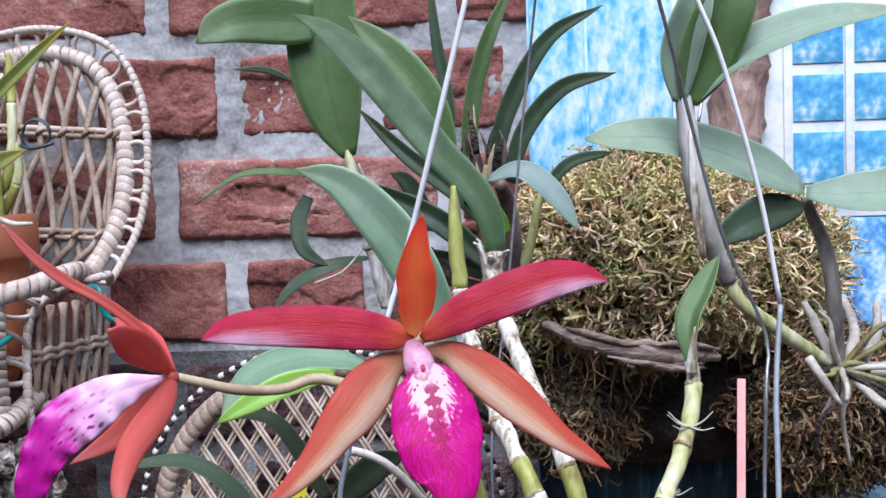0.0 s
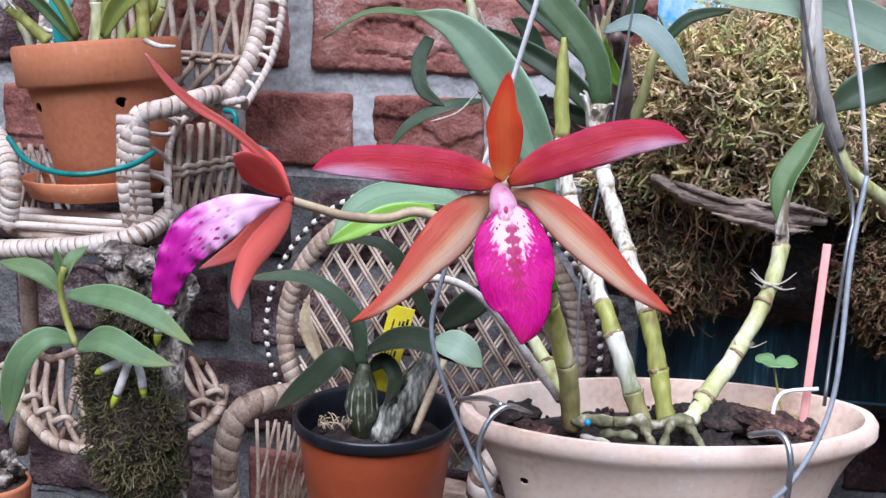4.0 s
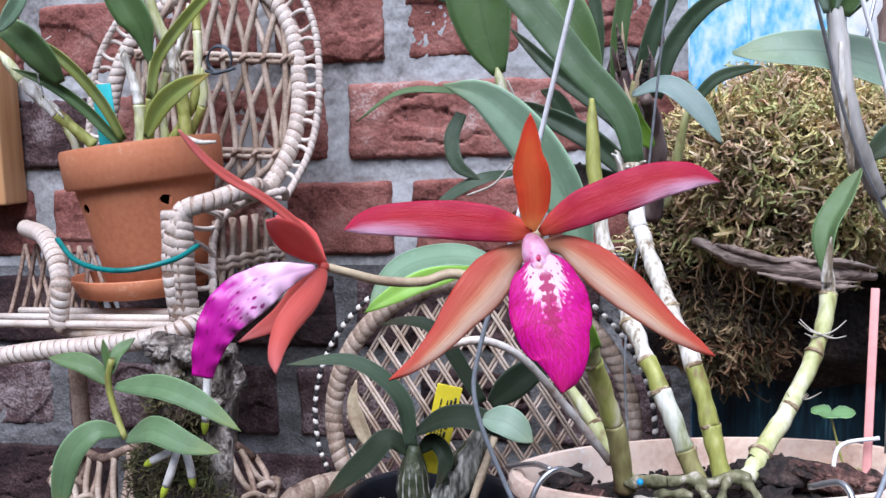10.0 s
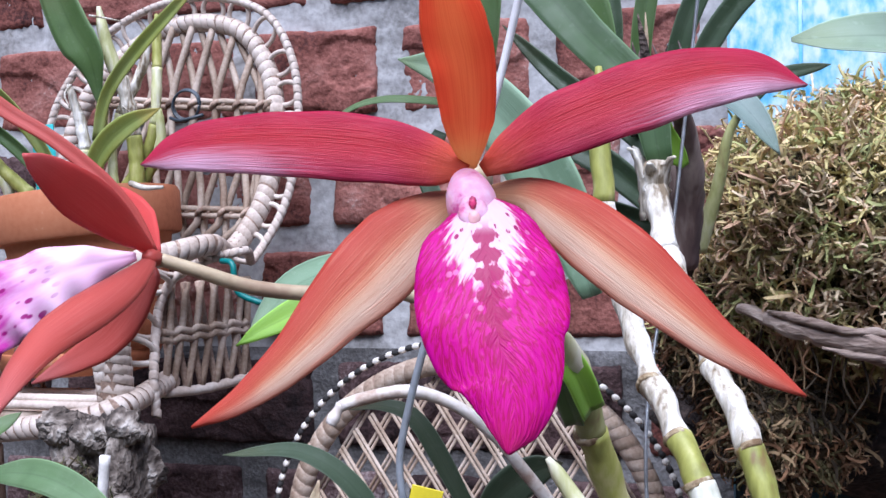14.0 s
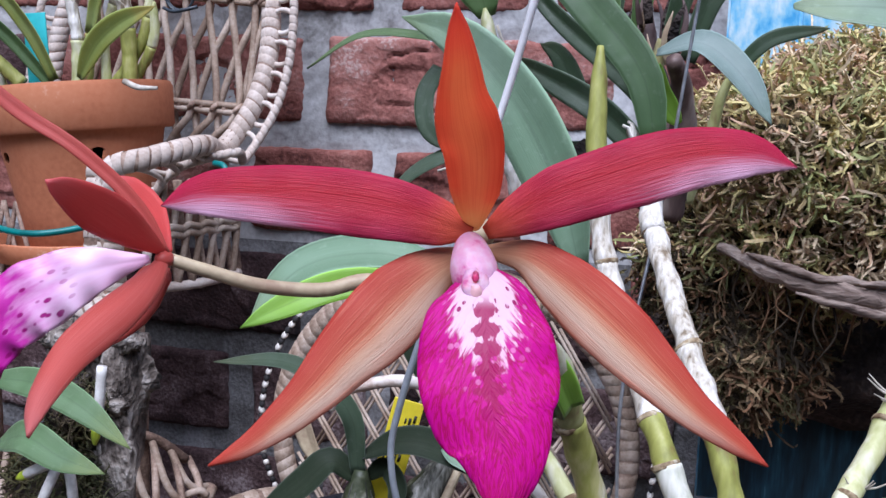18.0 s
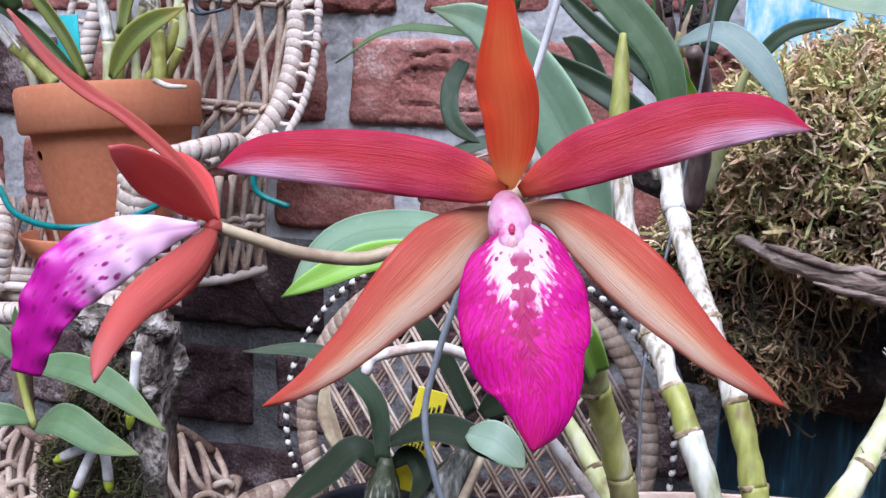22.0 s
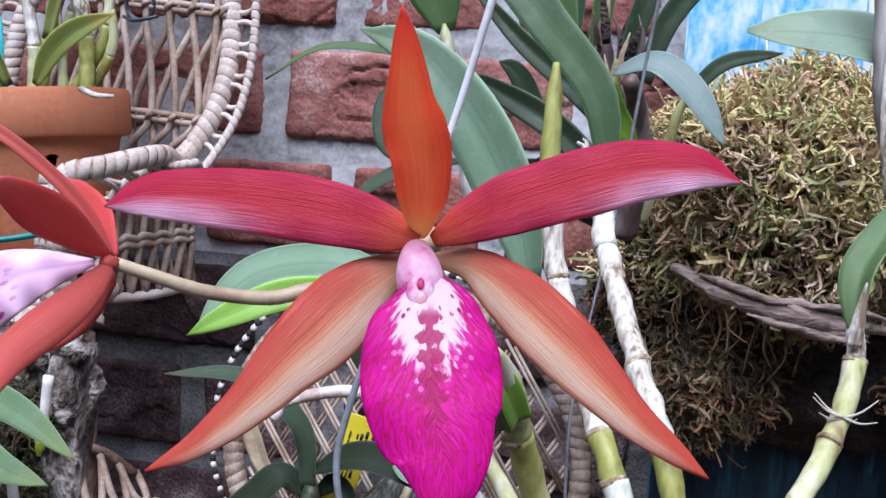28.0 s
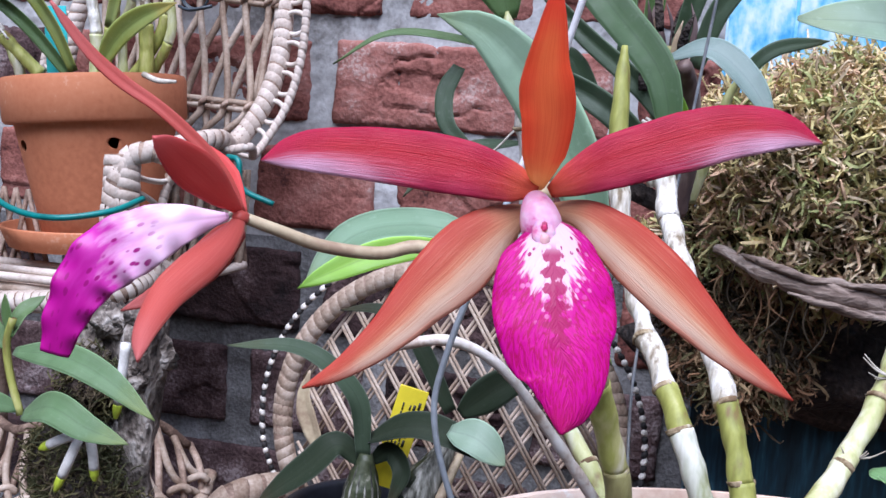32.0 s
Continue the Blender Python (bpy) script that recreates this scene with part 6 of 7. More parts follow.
def side_flower():
    """The flower seen from its side, turned towards the armchair."""
    head = hang(blob_mesh("flower", (0.0017, 0.0022, 0.0017), SEPAL_BACK, 5, 0.1), "flower", ORCHID, "open red orchid flower seen from the side with a spotted magenta lip", at=pose(-0.045, 0.235, 1.1645))
    inv = head.matrix_basis.inverted()

    def add(name, pts, w, mat, **k):
        hang(blade_mesh(name, [inv @ Vector(q) for q in pts], w, mat, **k), name, head)

    add("dorsal_sepal", [(-0.0447, 0.2352, 1.1655), (-0.0476, 0.2339, 1.1717), (-0.0516, 0.2323, 1.1773), (-0.0563, 0.2304, 1.1821), (-0.0613, 0.2282, 1.1864), (-0.0668, 0.2259, 1.1901), (-0.0718, 0.2237, 1.1945), (-0.0761, 0.2219, 1.1996), (-0.0800, 0.2202, 1.2052)], 0.00150, SEPAL_BACK, shape=(0.47, 0.72, 0.87, 0.90, 0.90, 0.91, 0.88, 0.93, 1.00, 0.88, 0.77, 0.64, 0.17), face=(0.26, -0.96, 0.14), fold=0.35, twist=(0, 25), n=40, m=8)
    add("petal", [(-0.0452, 0.2351, 1.1659), (-0.0456, 0.2314, 1.1677), (-0.0462, 0.2278, 1.1696), (-0.0468, 0.2243, 1.1717), (-0.0474, 0.2208, 1.1737), (-0.0481, 0.2172, 1.1757), (-0.0487, 0.2137, 1.1777), (-0.0493, 0.2101, 1.1796), (-0.0492, 0.2062, 1.1809)], 0.00422, PETAL_BACK, shape=(0.17, 0.34, 0.52, 0.68, 0.82, 0.93, 1.00, 1.00, 0.92, 0.78, 0.60, 0.38, 0.06), face=(0.26, -0.96, 0.14), fold=0.1, cup=-0.15, n=36, m=10)
    add("lateral_sepal", [(-0.0453, 0.2349, 1.1646), (-0.0442, 0.2291, 1.1627), (-0.0440, 0.2235, 1.1603), (-0.0444, 0.2179, 1.1580), (-0.0451, 0.2122, 1.1557), (-0.0457, 0.2066, 1.1533), (-0.0455, 0.2012, 1.1505), (-0.0447, 0.1960, 1.1474), (-0.0427, 0.1911, 1.1443)], 0.00371, SEPAL_BACK, shape=(0.33, 0.55, 0.74, 0.88, 0.96, 1.00, 0.97, 0.91, 0.81, 0.70, 0.58, 0.41, 0.06), face=(0.26, -0.96, 0.14), fold=-0.05, cup=-0.25, n=40, m=10)
    add("lip", [(-0.0466, 0.2324, 1.1648), (-0.0516, 0.2291, 1.1638), (-0.0566, 0.2260, 1.1623), (-0.0615, 0.2233, 1.1596), (-0.0662, 0.2212, 1.1565), (-0.0704, 0.2198, 1.1522), (-0.0733, 0.2190, 1.1469), (-0.0756, 0.2188, 1.1413), (-0.0771, 0.2189, 1.1354)], 0.00692, LIP_SIDE, shape=(0.10, 0.31, 0.54, 0.74, 0.88, 0.97, 1.00, 0.93, 0.85, 0.74, 0.64, 0.55, 0.42), face=(0.26, -0.96, 0.14), cup=-0.25, wave=0.16, waves=7, n=60, m=18)
    add("lateral_sepal", [(-0.046, 0.238, 1.162), (-0.056, 0.245, 1.154), (-0.064, 0.246, 1.147), (-0.0765, 0.2428, 1.1402)], 0.0046, SEPAL_BACK, face=(0.1, -1, 0.3), shape=(0.5, 0.95, 1, 0.8, 0.5, 0.05))
    add("petal", [(-0.046, 0.238, 1.165), (-0.054, 0.245, 1.171), (-0.06, 0.248, 1.175), (-0.065, 0.250, 1.178)], 0.0040, PETAL_BACK, face=(0.3, -1, 0.1), shape=(0.3, 0.7, 1, 1, 0.8, 0.1))


LIP_SIDE = bpy.data.materials.new("lip_spotted")


def lip_side_material():
    m = LIP_SIDE
    m.use_nodes = True
    n, l = m.node_tree.nodes, m.node_tree.links
    b = n["Principled BSDF"]
    b.inputs["Roughness"].default_value = 0.42
    uv = n.new("ShaderNodeUVMap")
    sep = n.new("ShaderNodeSeparateXYZ")
    l.new(uv.outputs[0], sep.inputs[0])
    ramp = n.new("ShaderNodeValToRGB")
    stops = [(0.0, (0.74, 0.40, 0.58)), (0.28, (0.80, 0.54, 0.72)), (0.44, (0.70, 0.32, 0.58)), (0.56, (0.50, 0.03, 0.33)), (0.72, (0.44, 0.006, 0.26)), (1.0, (0.40, 0.003, 0.22))]
    while len(ramp.color_ramp.elements) < len(stops):
        ramp.color_ramp.elements.new(0.5)
    for e, (p, c) in zip(ramp.color_ramp.elements, stops):
        e.position, e.color = p, (*c, 1)
    wob = n.new("ShaderNodeTexNoise")
    wob.inputs["Scale"].default_value, wob.inputs["Detail"].default_value = 9, 5
    l.new(uv.outputs[0], wob.inputs["Vector"])
    add = n.new("ShaderNodeMath")
    add.operation = "MULTIPLY_ADD"
    l.new(wob.outputs[0], add.inputs[0])
    add.inputs[1].default_value = 0.35
    sub = n.new("ShaderNodeMath")
    sub.operation = "SUBTRACT"
    l.new(sep.outputs[0], sub.inputs[0])
    sub.inputs[1].default_value = 0.25
    tilt = n.new("ShaderNodeMath")
    tilt.operation = "MULTIPLY_ADD"
    l.new(sep.outputs[1], tilt.inputs[0]), l.new(sub.outputs[0], tilt.inputs[2])
    tilt.inputs[1].default_value = 0.16
    l.new(tilt.outputs[0], add.inputs[2])
    l.new(add.outputs[0], ramp.inputs[0])
    mp = n.new("ShaderNodeMapping")
    mp.inputs["Scale"].default_value = (15, 8, 1)
    l.new(uv.outputs[0], mp.inputs[0])
    vor = n.new("ShaderNodeTexVoronoi")
    vor.inputs["Scale"].default_value = 1.0
    l.new(mp.outputs[0], vor.inputs["Vector"])
    dots = n.new("ShaderNodeMapRange")
    dots.inputs[1].default_value, dots.inputs[2].default_value = 0.30, 0.22
    l.new(vor.outputs[0], dots.inputs[0])
    zone = n.new("ShaderNodeMapRange")
    zone.inputs[1].default_value, zone.inputs[2].default_value = 0.25, 0.4
    l.new(sep.outputs[0], zone.inputs[0])
    both = n.new("ShaderNodeMath")
    both.operation = "MULTIPLY"
    l.new(dots.outputs[0], both.inputs[0]), l.new(zone.outputs[0], both.inputs[1])
    mix = n.new("ShaderNodeMix")
    mix.data_type = "RGBA"
    l.new(both.outputs[0], mix.inputs[0]), l.new(ramp.outputs[0], mix.inputs[6])
    mix.inputs[7].default_value = (0.30, 0.003, 0.16, 1)
    l.new(mix.outputs[2], b.inputs["Base Color"])


lip_side_material()
side_flower()
tube("flower_stalk", [(-0.045, 0.236, 1.1645), (-0.039, 0.240, 1.162), (-0.031, 0.247, 1.1585), (-0.021, 0.255, 1.157), (-0.013, 0.261, 1.1585), (-0.001, 0.266, 1.155), (0.022, 0.262, 1.155)], [0.0012, 0.0014, 0.0015, 0.0016, 0.0017, 0.0018], STEM, ORCHID, "pale ribbed flower stalk", n=40)
tube("flower_stalk", [(0.0187, 0.218, 1.175), (0.019, 0.236, 1.163), (0.024, 0.256, 1.149)], [0.0014, 0.0016, 0.0018], STEM, ORCHID, n=20)


# ---- orchids against the wall ----
def wall_orchid():
    t = thing("strap_leaf_orchid", "orchid with long dark green strap leaves in front of the wall", "orchid")
    base = Vector((0.04, 0.451, 1.167))

    def leaf(pts, w, mat=LEAF_DARK, shape=STRAP, **k):
        blade("leaf", pts, w, mat, t, shape=shape, **k)

    leaf([(0.014, 0.46, 1.212), (0.016, 0.46, 1.247), (0.011, 0.46, 1.28), (0.009, 0.46, 1.309)], 0.0030, fold=0.5)
    leaf([(0.024, 0.46, 1.212), (0.027, 0.456, 1.247), (0.035, 0.451, 1.276), (0.048, 0.451, 1.304)], 0.0040, LEAF, fold=0.4)
    leaf([(0.035, 0.451, 1.215), (0.044, 0.446, 1.246), (0.062, 0.442, 1.275), (0.086, 0.438, 1.288)], 0.0042, LEAF_DARK, fold=0.4)
    leaf([(0.043, 0.446, 1.212), (0.051, 0.442, 1.235), (0.068, 0.438, 1.253), (0.091, 0.433, 1.258)], 0.0042, LEAF_DARK, fold=0.3)
    leaf([(0.059, 0.442, 1.208), (0.071, 0.442, 1.22), (0.09, 0.442, 1.224)], 0.0028, LEAF_DARK, fold=0.2)
    leaf([(0.034, 0.415, 1.213), (0.048, 0.41, 1.216), (0.061, 0.406, 1.206), (0.071, 0.402, 1.191)], 0.0056, LEAF_SILVER, LEAFY, fold=0.3, face=(0, -0.7, 0.7))
    leaf([(0.042, 0.424, 1.19), (0.035, 0.42, 1.2), (0.035, 0.415, 1.21)], 0.0045, LEAF_LIME, LEAFY)
    leaf([(0.042, 0.451, 1.183), (0.023, 0.451, 1.204), (-0.004, 0.456, 1.226), (-0.027, 0.46, 1.249)], 0.0042, LEAF_DARK, fold=0.4)
    leaf([(0.033, 0.451, 1.175), (0.012, 0.451, 1.194), (-0.01, 0.456, 1.206), (-0.024, 0.46, 1.213)], 0.0055, LEAF_DARK, fold=0.4)
    leaf([(0.036, 0.46, 1.168), (0.011, 0.46, 1.177), (-0.005, 0.46, 1.18)], 0.0042, LEAF_DARK, fold=0.4)
    leaf([(0.006, 0.456, 1.194), (-0.004, 0.456, 1.213), (-0.012, 0.456, 1.218)], 0.0045, LEAF_DARK)
    tube("stem", [(0.041, 0.451, 1.161), (0.038, 0.451, 1.188), (0.029, 0.456, 1.215), (0.026, 0.46, 1.237), (0.026, 0.46, 1.253)], [0.0052, 0.0048, 0.004, 0.0032, 0.002], MAROON, t, n=30, rough=0.25)
    tube("stem", [(0.045, 0.456, 1.161), (0.052, 0.451, 1.183), (0.056, 0.446, 1.201), (0.06, 0.444, 1.209)], [0.0032, 0.0026, 0.002, 0.0014], CANE_PALE, t, n=24)
    tube("stem", [(0.039, 0.451, 1.156), (0.043, 0.442, 1.183), (0.042, 0.433, 1.202), (0.039, 0.424, 1.212)], [0.0060, 0.0056, 0.0044, 0.0026], MAROON, t, n=24, rough=0.2)
    tube("stem", [(0.035, 0.455, 1.172), (0.031, 0.452, 1.199), (0.034, 0.45, 1.22)], [0.0044, 0.004, 0.0022], CANE_OLIVE, t, n=24, rough=0.2)
    rnd = random.Random(52)
    for k in range(16):
        p = Vector((0.031, 0.447, 1.215)) + Vector((rnd.uniform(-0.008, 0.010), rnd.uniform(-0.004, 0.004), rnd.uniform(-0.02, 0.012)))
        d = Vector((rnd.uniform(-0.006, 0.004), rnd.uniform(-0.004, 0.002), rnd.uniform(0.012, 0.026)))
        blade("dry_sheath", [p, p + d * 0.5 + Vector((rnd.uniform(-0.002, 0.002), -0.001, 0)), p + d], rnd.uniform(0.0010, 0.0022), (MAROON, STEM, BARK_DARK)[k % 3], t, shape=(0.8, 1, 0.8, 0.5, 0.1), fold=0.4, n=8, m=4, wave=0.3)
    tube("rhizome", [(0.003, 0.46, 1.18), (0.017, 0.46, 1.166), (0.044, 0.46, 1.155)], 0.004, BARK_DARK, t, n=20, rough=0.3)
    return t


wall_orchid()


def tall_orchid():
    t = thing("broad_leaf_orchid", "tall orchid with broad glossy green leaves before the brick wall", "orchid")
    blade("leaf", [(-0.026, 0.424, 1.225), (-0.032, 0.424, 1.246), (-0.036, 0.424, 1.276), (-0.034, 0.424, 1.308)], 0.0155, LEAF, t, shape=(0.2, 0.55, 0.8, 0.95, 1, 1, 0.98, 0.9, 0.75), fold=0.12)
    blade("leaf", [(-0.039, 0.42, 1.283), (-0.063, 0.415, 1.284), (-0.076, 0.41, 1.281), (-0.086, 0.406, 1.274)], 0.0105, LEAF, t, shape=(0.8, 1, 1, 0.95, 0.85, 0.65, 0.05), fold=0.15)
    blade("leaf", [(0.02, 0.406, 1.222), (0.009, 0.406, 1.247), (-0.005, 0.41, 1.266), (-0.023, 0.415, 1.284)], 0.0085, LEAF, t, fold=0.2)
    cane(t, [(-0.013, 0.433, 1.158), (-0.017, 0.428, 1.18), (-0.023, 0.424, 1.209), (-0.027, 0.424, 1.228)], [0.0032, 0.003, 0.0026], [(0.4, CANE_WHITE), (0.75, CANE_WHITE), (1, CANE_PALE)])
    blade("leaf", [(-0.054, 0.451, 1.261), (-0.067, 0.451, 1.267), (-0.083, 0.451, 1.268)], 0.0016, LEAF_DARK, t)
    blade("leaf", [(-0.02, 0.451, 1.213), (-0.053, 0.442, 1.219), (-0.079, 0.442, 1.219), (-0.101, 0.442, 1.206)], 0.0022, LEAF, t, face=(0, -0.7, 0.7))
    blade("leaf", [(-0.05, 0.451, 1.208), (-0.054, 0.446, 1.197), (-0.051, 0.442, 1.184), (-0.04, 0.442, 1.176)], 0.0038, LEAF_DARK, t, shape=STRAP)
    blade("leaf", [(-0.023, 0.451, 1.179), (-0.04, 0.442, 1.176), (-0.057, 0.442, 1.167), (-0.068, 0.442, 1.154)], 0.0038, LEAF_DARK, t, face=(0, -0.7, 0.7))
    tube("dry_root", [(-0.024, 0.442, 1.184), (-0.033, 0.438, 1.174), (-0.046, 0.438, 1.169)], 0.0005, ROOT, t)
    tube("dry_root", [(-0.022, 0.422, 1.222), (-0.018, 0.422, 1.212), (-0.014, 0.42, 1.199)], 0.0005, ROOT, t)
    return t


tall_orchid()


def hanging_orchid():
    t = thing("grey_leaf_orchid", "orchid with wide grey-green leaves and grey stem on mossy driftwood", "orchid")
    tube("stem", [(0.116, 0.415, 1.25), (0.12, 0.415, 1.212), (0.127, 0.42, 1.187), (0.137, 0.43, 1.166)], [0.0036, 0.0042, 0.0046, 0.0045, 0.0036], CANE_GREY, t, "grey stem in a papery sheath", seg=16, n=40, rough=0.12)
    tube("stem", [(0.136, 0.43, 1.168), (0.144, 0.433, 1.155), (0.165, 0.445, 1.14), (0.194, 0.465, 1.12)], [0.0030, 0.0032, 0.0034, 0.003], CANE_PALE, t, seg=12, n=30, rough=0.2)
    tube("stem", [(0.173, 0.44, 1.2), (0.185, 0.45, 1.176), (0.19, 0.455, 1.149), (0.195, 0.465, 1.114)], [0.0024, 0.0034, 0.0036, 0.003], CANE_DUSK, t, seg=12, n=30, rough=0.15)
    blade("sheath", [(0.124, 0.416, 1.177), (0.12, 0.411, 1.204), (0.118, 0.41, 1.231)], 0.0024, CANE_WHITE, t, shape=(0.5, 1, 0.9, 0.7, 0.3), face=(0.3, -1, 0), n=14, m=4, cup=-0.3)
    blade("leaf", [(0.171, 0.435, 1.204), (0.148, 0.43, 1.216), (0.112, 0.425, 1.228), (0.076, 0.42, 1.229)], 0.0122, LEAF_GREY, t, fold=0.18, face=(0, -0.75, 0.65), shape=(0.2, 0.7, 0.95, 1, 1, 0.95, 0.9, 0.8, 0.6, 0.1))
    blade("leaf", [(0.172, 0.435, 1.203), (0.191, 0.43, 1.202), (0.209, 0.425, 1.205), (0.235, 0.42, 1.225)], 0.0115, LEAF_GREY, t, fold=0.2, face=(0, -0.75, 0.65))
    blade("leaf", [(0.17, 0.435, 1.197), (0.153, 0.43, 1.195), (0.139, 0.425, 1.189), (0.13, 0.425, 1.181)], 0.0085, LEAF_DARK, t, fold=0.2)
    blade("leaf", [(0.114, 0.413, 1.243), (0.114, 0.41, 1.262), (0.119, 0.405, 1.28), (0.126, 0.405, 1.299)], 0.0085, LEAF_GREY, t, fold=0.5)
    blade("leaf", [(0.118, 0.413, 1.242), (0.124, 0.41, 1.259), (0.133, 0.405, 1.282), (0.145, 0.405, 1.303)], 0.0125, LEAF, t, fold=0.3)
    blade("leaf", [(0.118, 0.415, 1.242), (0.134, 0.41, 1.259), (0.164, 0.405, 1.271), (0.2, 0.396, 1.275)], 0.0088, LEAF_GREY, t, fold=0.3, face=(0, -0.8, 0.6))
    rnd = random.Random(8)
    a = Vector((0.194, 0.46, 1.121))
    for i in range(18):
        d = Vector((rnd.uniform(-0.02, 0.06), rnd.uniform(-0.012, 0.01), rnd.uniform(-0.03, 0.035)))
        tube("root", [a, a + d * 0.5 + Vector((0, -0.004, rnd.uniform(-0.006, 0.006))), a + d * 0.85 + Vector((rnd.uniform(-0.008, 0.008), -0.003, rnd.uniform(-0.012, 0.004))), a + d + Vector((0, 0.002, rnd.uniform(-0.02, 0.0)))], [0.0015, 0.0014, 0.0012, 0.0006], (ROOT, CANE_OLIVE, BARK_DARK)[i % 3], t, seg=8)
    for pts in (((0.192, 0.462, 1.124), (0.187, 0.468, 1.137), (0.183, 0.478, 1.150)), ((0.198, 0.462, 1.124), (0.203, 0.468, 1.138), (0.202, 0.482, 1.152)), ((0.206, 0.464, 1.124), (0.214, 0.470, 1.135), (0.219, 0.484, 1.148)), ((0.200, 0.460, 1.116), (0.210, 0.452, 1.106), (0.226, 0.452, 1.099), (0.240, 0.460, 1.100))):
        tube("root", pts, [0.0022, 0.0026, 0.0024, 0.0016], ROOT, t, seg=9, n=18, rough=0.35)
    tube("rhizome", [(0.186, 0.465, 1.125), (0.207, 0.465, 1.119), (0.23, 0.465, 1.117), (0.252, 0.475, 1.106)], [0.004, 0.0045, 0.004], ROOT, t, n=20, rough=0.2)
    tube("root", [(0.175, 0.445, 1.129), (0.18, 0.44, 1.12), (0.188, 0.44, 1.108)], [0.0022, 0.002, 0.001], ROOT, t)
    # leaves further along the rhizome
    blade("leaf", [(0.23, 0.445, 1.118), (0.231, 0.435, 1.137), (0.245, 0.425, 1.15), (0.269, 0.415, 1.162)], 0.013, LEAF, t, fold=0.2)
    blade("leaf", [(0.231, 0.445, 1.115), (0.246, 0.435, 1.109), (0.269, 0.425, 1.084)], 0.008, LEAF_GREY, t, fold=0.2)
    blade("leaf", [(0.231, 0.445, 1.116), (0.252, 0.445, 1.11), (0.277, 0.435, 1.101)], 0.009, LEAF, t, fold=0.2)
    return t


hanging_orchid()


def pot_orchid_left():
    t = thing("pot_orchid", "orchid with thick pale stems and yellow-green leaves in the orange pot", "orchid")
    cane(t, [(-0.305, 0.6, 1.194), (-0.298, 0.598, 1.227), (-0.294, 0.596, 1.248), (-0.294, 0.594, 1.26)], [0.0042, 0.004, 0.0036], [(0.5, CANE_GREEN), (1, CANE_GREEN)], rings=False)
    blade("leaf", [(-0.294, 0.594, 1.249), (-0.296, 0.588, 1.274), (-0.305, 0.586, 1.29), (-0.317, 0.584, 1.318)], 0.0122, LEAF, t, shape=(0.15, 0.4, 0.8, 1, 1, 0.95, 0.85), fold=0.2)
    blade("leaf", [(-0.295, 0.592, 1.227), (-0.285, 0.588, 1.252), (-0.262, 0.58, 1.273), (-0.232, 0.575, 1.297), (-0.209, 0.57, 1.314)], 0.0044, LEAF_YELLOW, t, shape=STRAP, fold=0.5)
    cane(t, [(-0.277, 0.605, 1.195), (-0.28, 0.605, 1.238), (-0.285, 0.603, 1.26), (-0.293, 0.6, 1.283), (-0.298, 0.6, 1.307)], [0.0046, 0.0044, 0.004], [(0.3, CANE_GREEN), (0.62, CANE_WHITE), (1, CANE_PALE)], rings=False)
    cane(t, [(-0.309, 0.6, 1.196), (-0.309, 0.6, 1.225), (-0.313, 0.598, 1.247), (-0.317, 0.596, 1.262)], [0.0042, 0.004, 0.003], [(0.4, CANE_PALE), (1, CANE_WHITE)], rings=False)
    cane(t, [(-0.291, 0.61, 1.198), (-0.273, 0.612, 1.226), (-0.27, 0.615, 1.254), (-0.272, 0.62, 1.286), (-0.272, 0.62, 1.305)], [0.0036, 0.0032, 0.003], [(0.4, CANE_GREEN), (0.7, CANE_PALE), (1, CANE_GREEN)], rings=False)
    cane(t, [(-0.281, 0.612, 1.197), (-0.267, 0.612, 1.223), (-0.266, 0.612, 1.247)], [0.0032, 0.003], [(0.5, CANE_GREEN), (1, CANE_PALE)], rings=False)
    cane(t, [(-0.295, 0.608, 1.195), (-0.296, 0.61, 1.234), (-0.278, 0.612, 1.269), (-0.275, 0.615, 1.291)], [0.003, 0.003], [(0.5, CANE_PALE), (1, CANE_WHITE)], rings=False)
    blade("leaf", [(-0.291, 0.575, 1.201), (-0.277, 0.57, 1.219), (-0.259, 0.565, 1.231), (-0.236, 0.562, 1.24)], 0.0070, LEAF_YELLOW, t, fold=0.35)
    blade("leaf", [(-0.31, 0.58, 1.2), (-0.321, 0.572, 1.228), (-0.342, 0.562, 1.256), (-0.376, 0.555, 1.277)], 0.0042, LEAF_YELLOW, t, shape=STRAP, fold=0.5)
    blade("leaf", [(-0.314, 0.582, 1.197), (-0.335, 0.576, 1.222), (-0.356, 0.57, 1.239), (-0.381, 0.565, 1.25)], 0.0042, LEAF, t, shape=STRAP, fold=0.5)
    cane(t, [(-0.336, 0.585, 1.197), (-0.356, 0.578, 1.217), (-0.376, 0.572, 1.24), (-0.394, 0.57, 1.263)], [0.0042, 0.004, 0.0036], [(0.35, CANE_GREEN), (0.7, CANE_WHITE), (1, CANE_PALE)], rings=False)
    cane(t, [(-0.349, 0.585, 1.194), (-0.351, 0.58, 1.207), (-0.358, 0.578, 1.218)], [0.0036, 0.003], [(1, CANE_PALE)], rings=False)
    blade("leaf", [(-0.344, 0.565, 1.239), (-0.351, 0.555, 1.256), (-0.364, 0.55, 1.271), (-0.385, 0.55, 1.279)], 0.0105, LEAF, t, fold=0.2)
    blade("leaf", [(-0.373, 0.545, 1.273), (-0.35, 0.535, 1.288), (-0.338, 0.535, 1.309)], 0.006, LEAF_BLUE, t, fold=0.2)
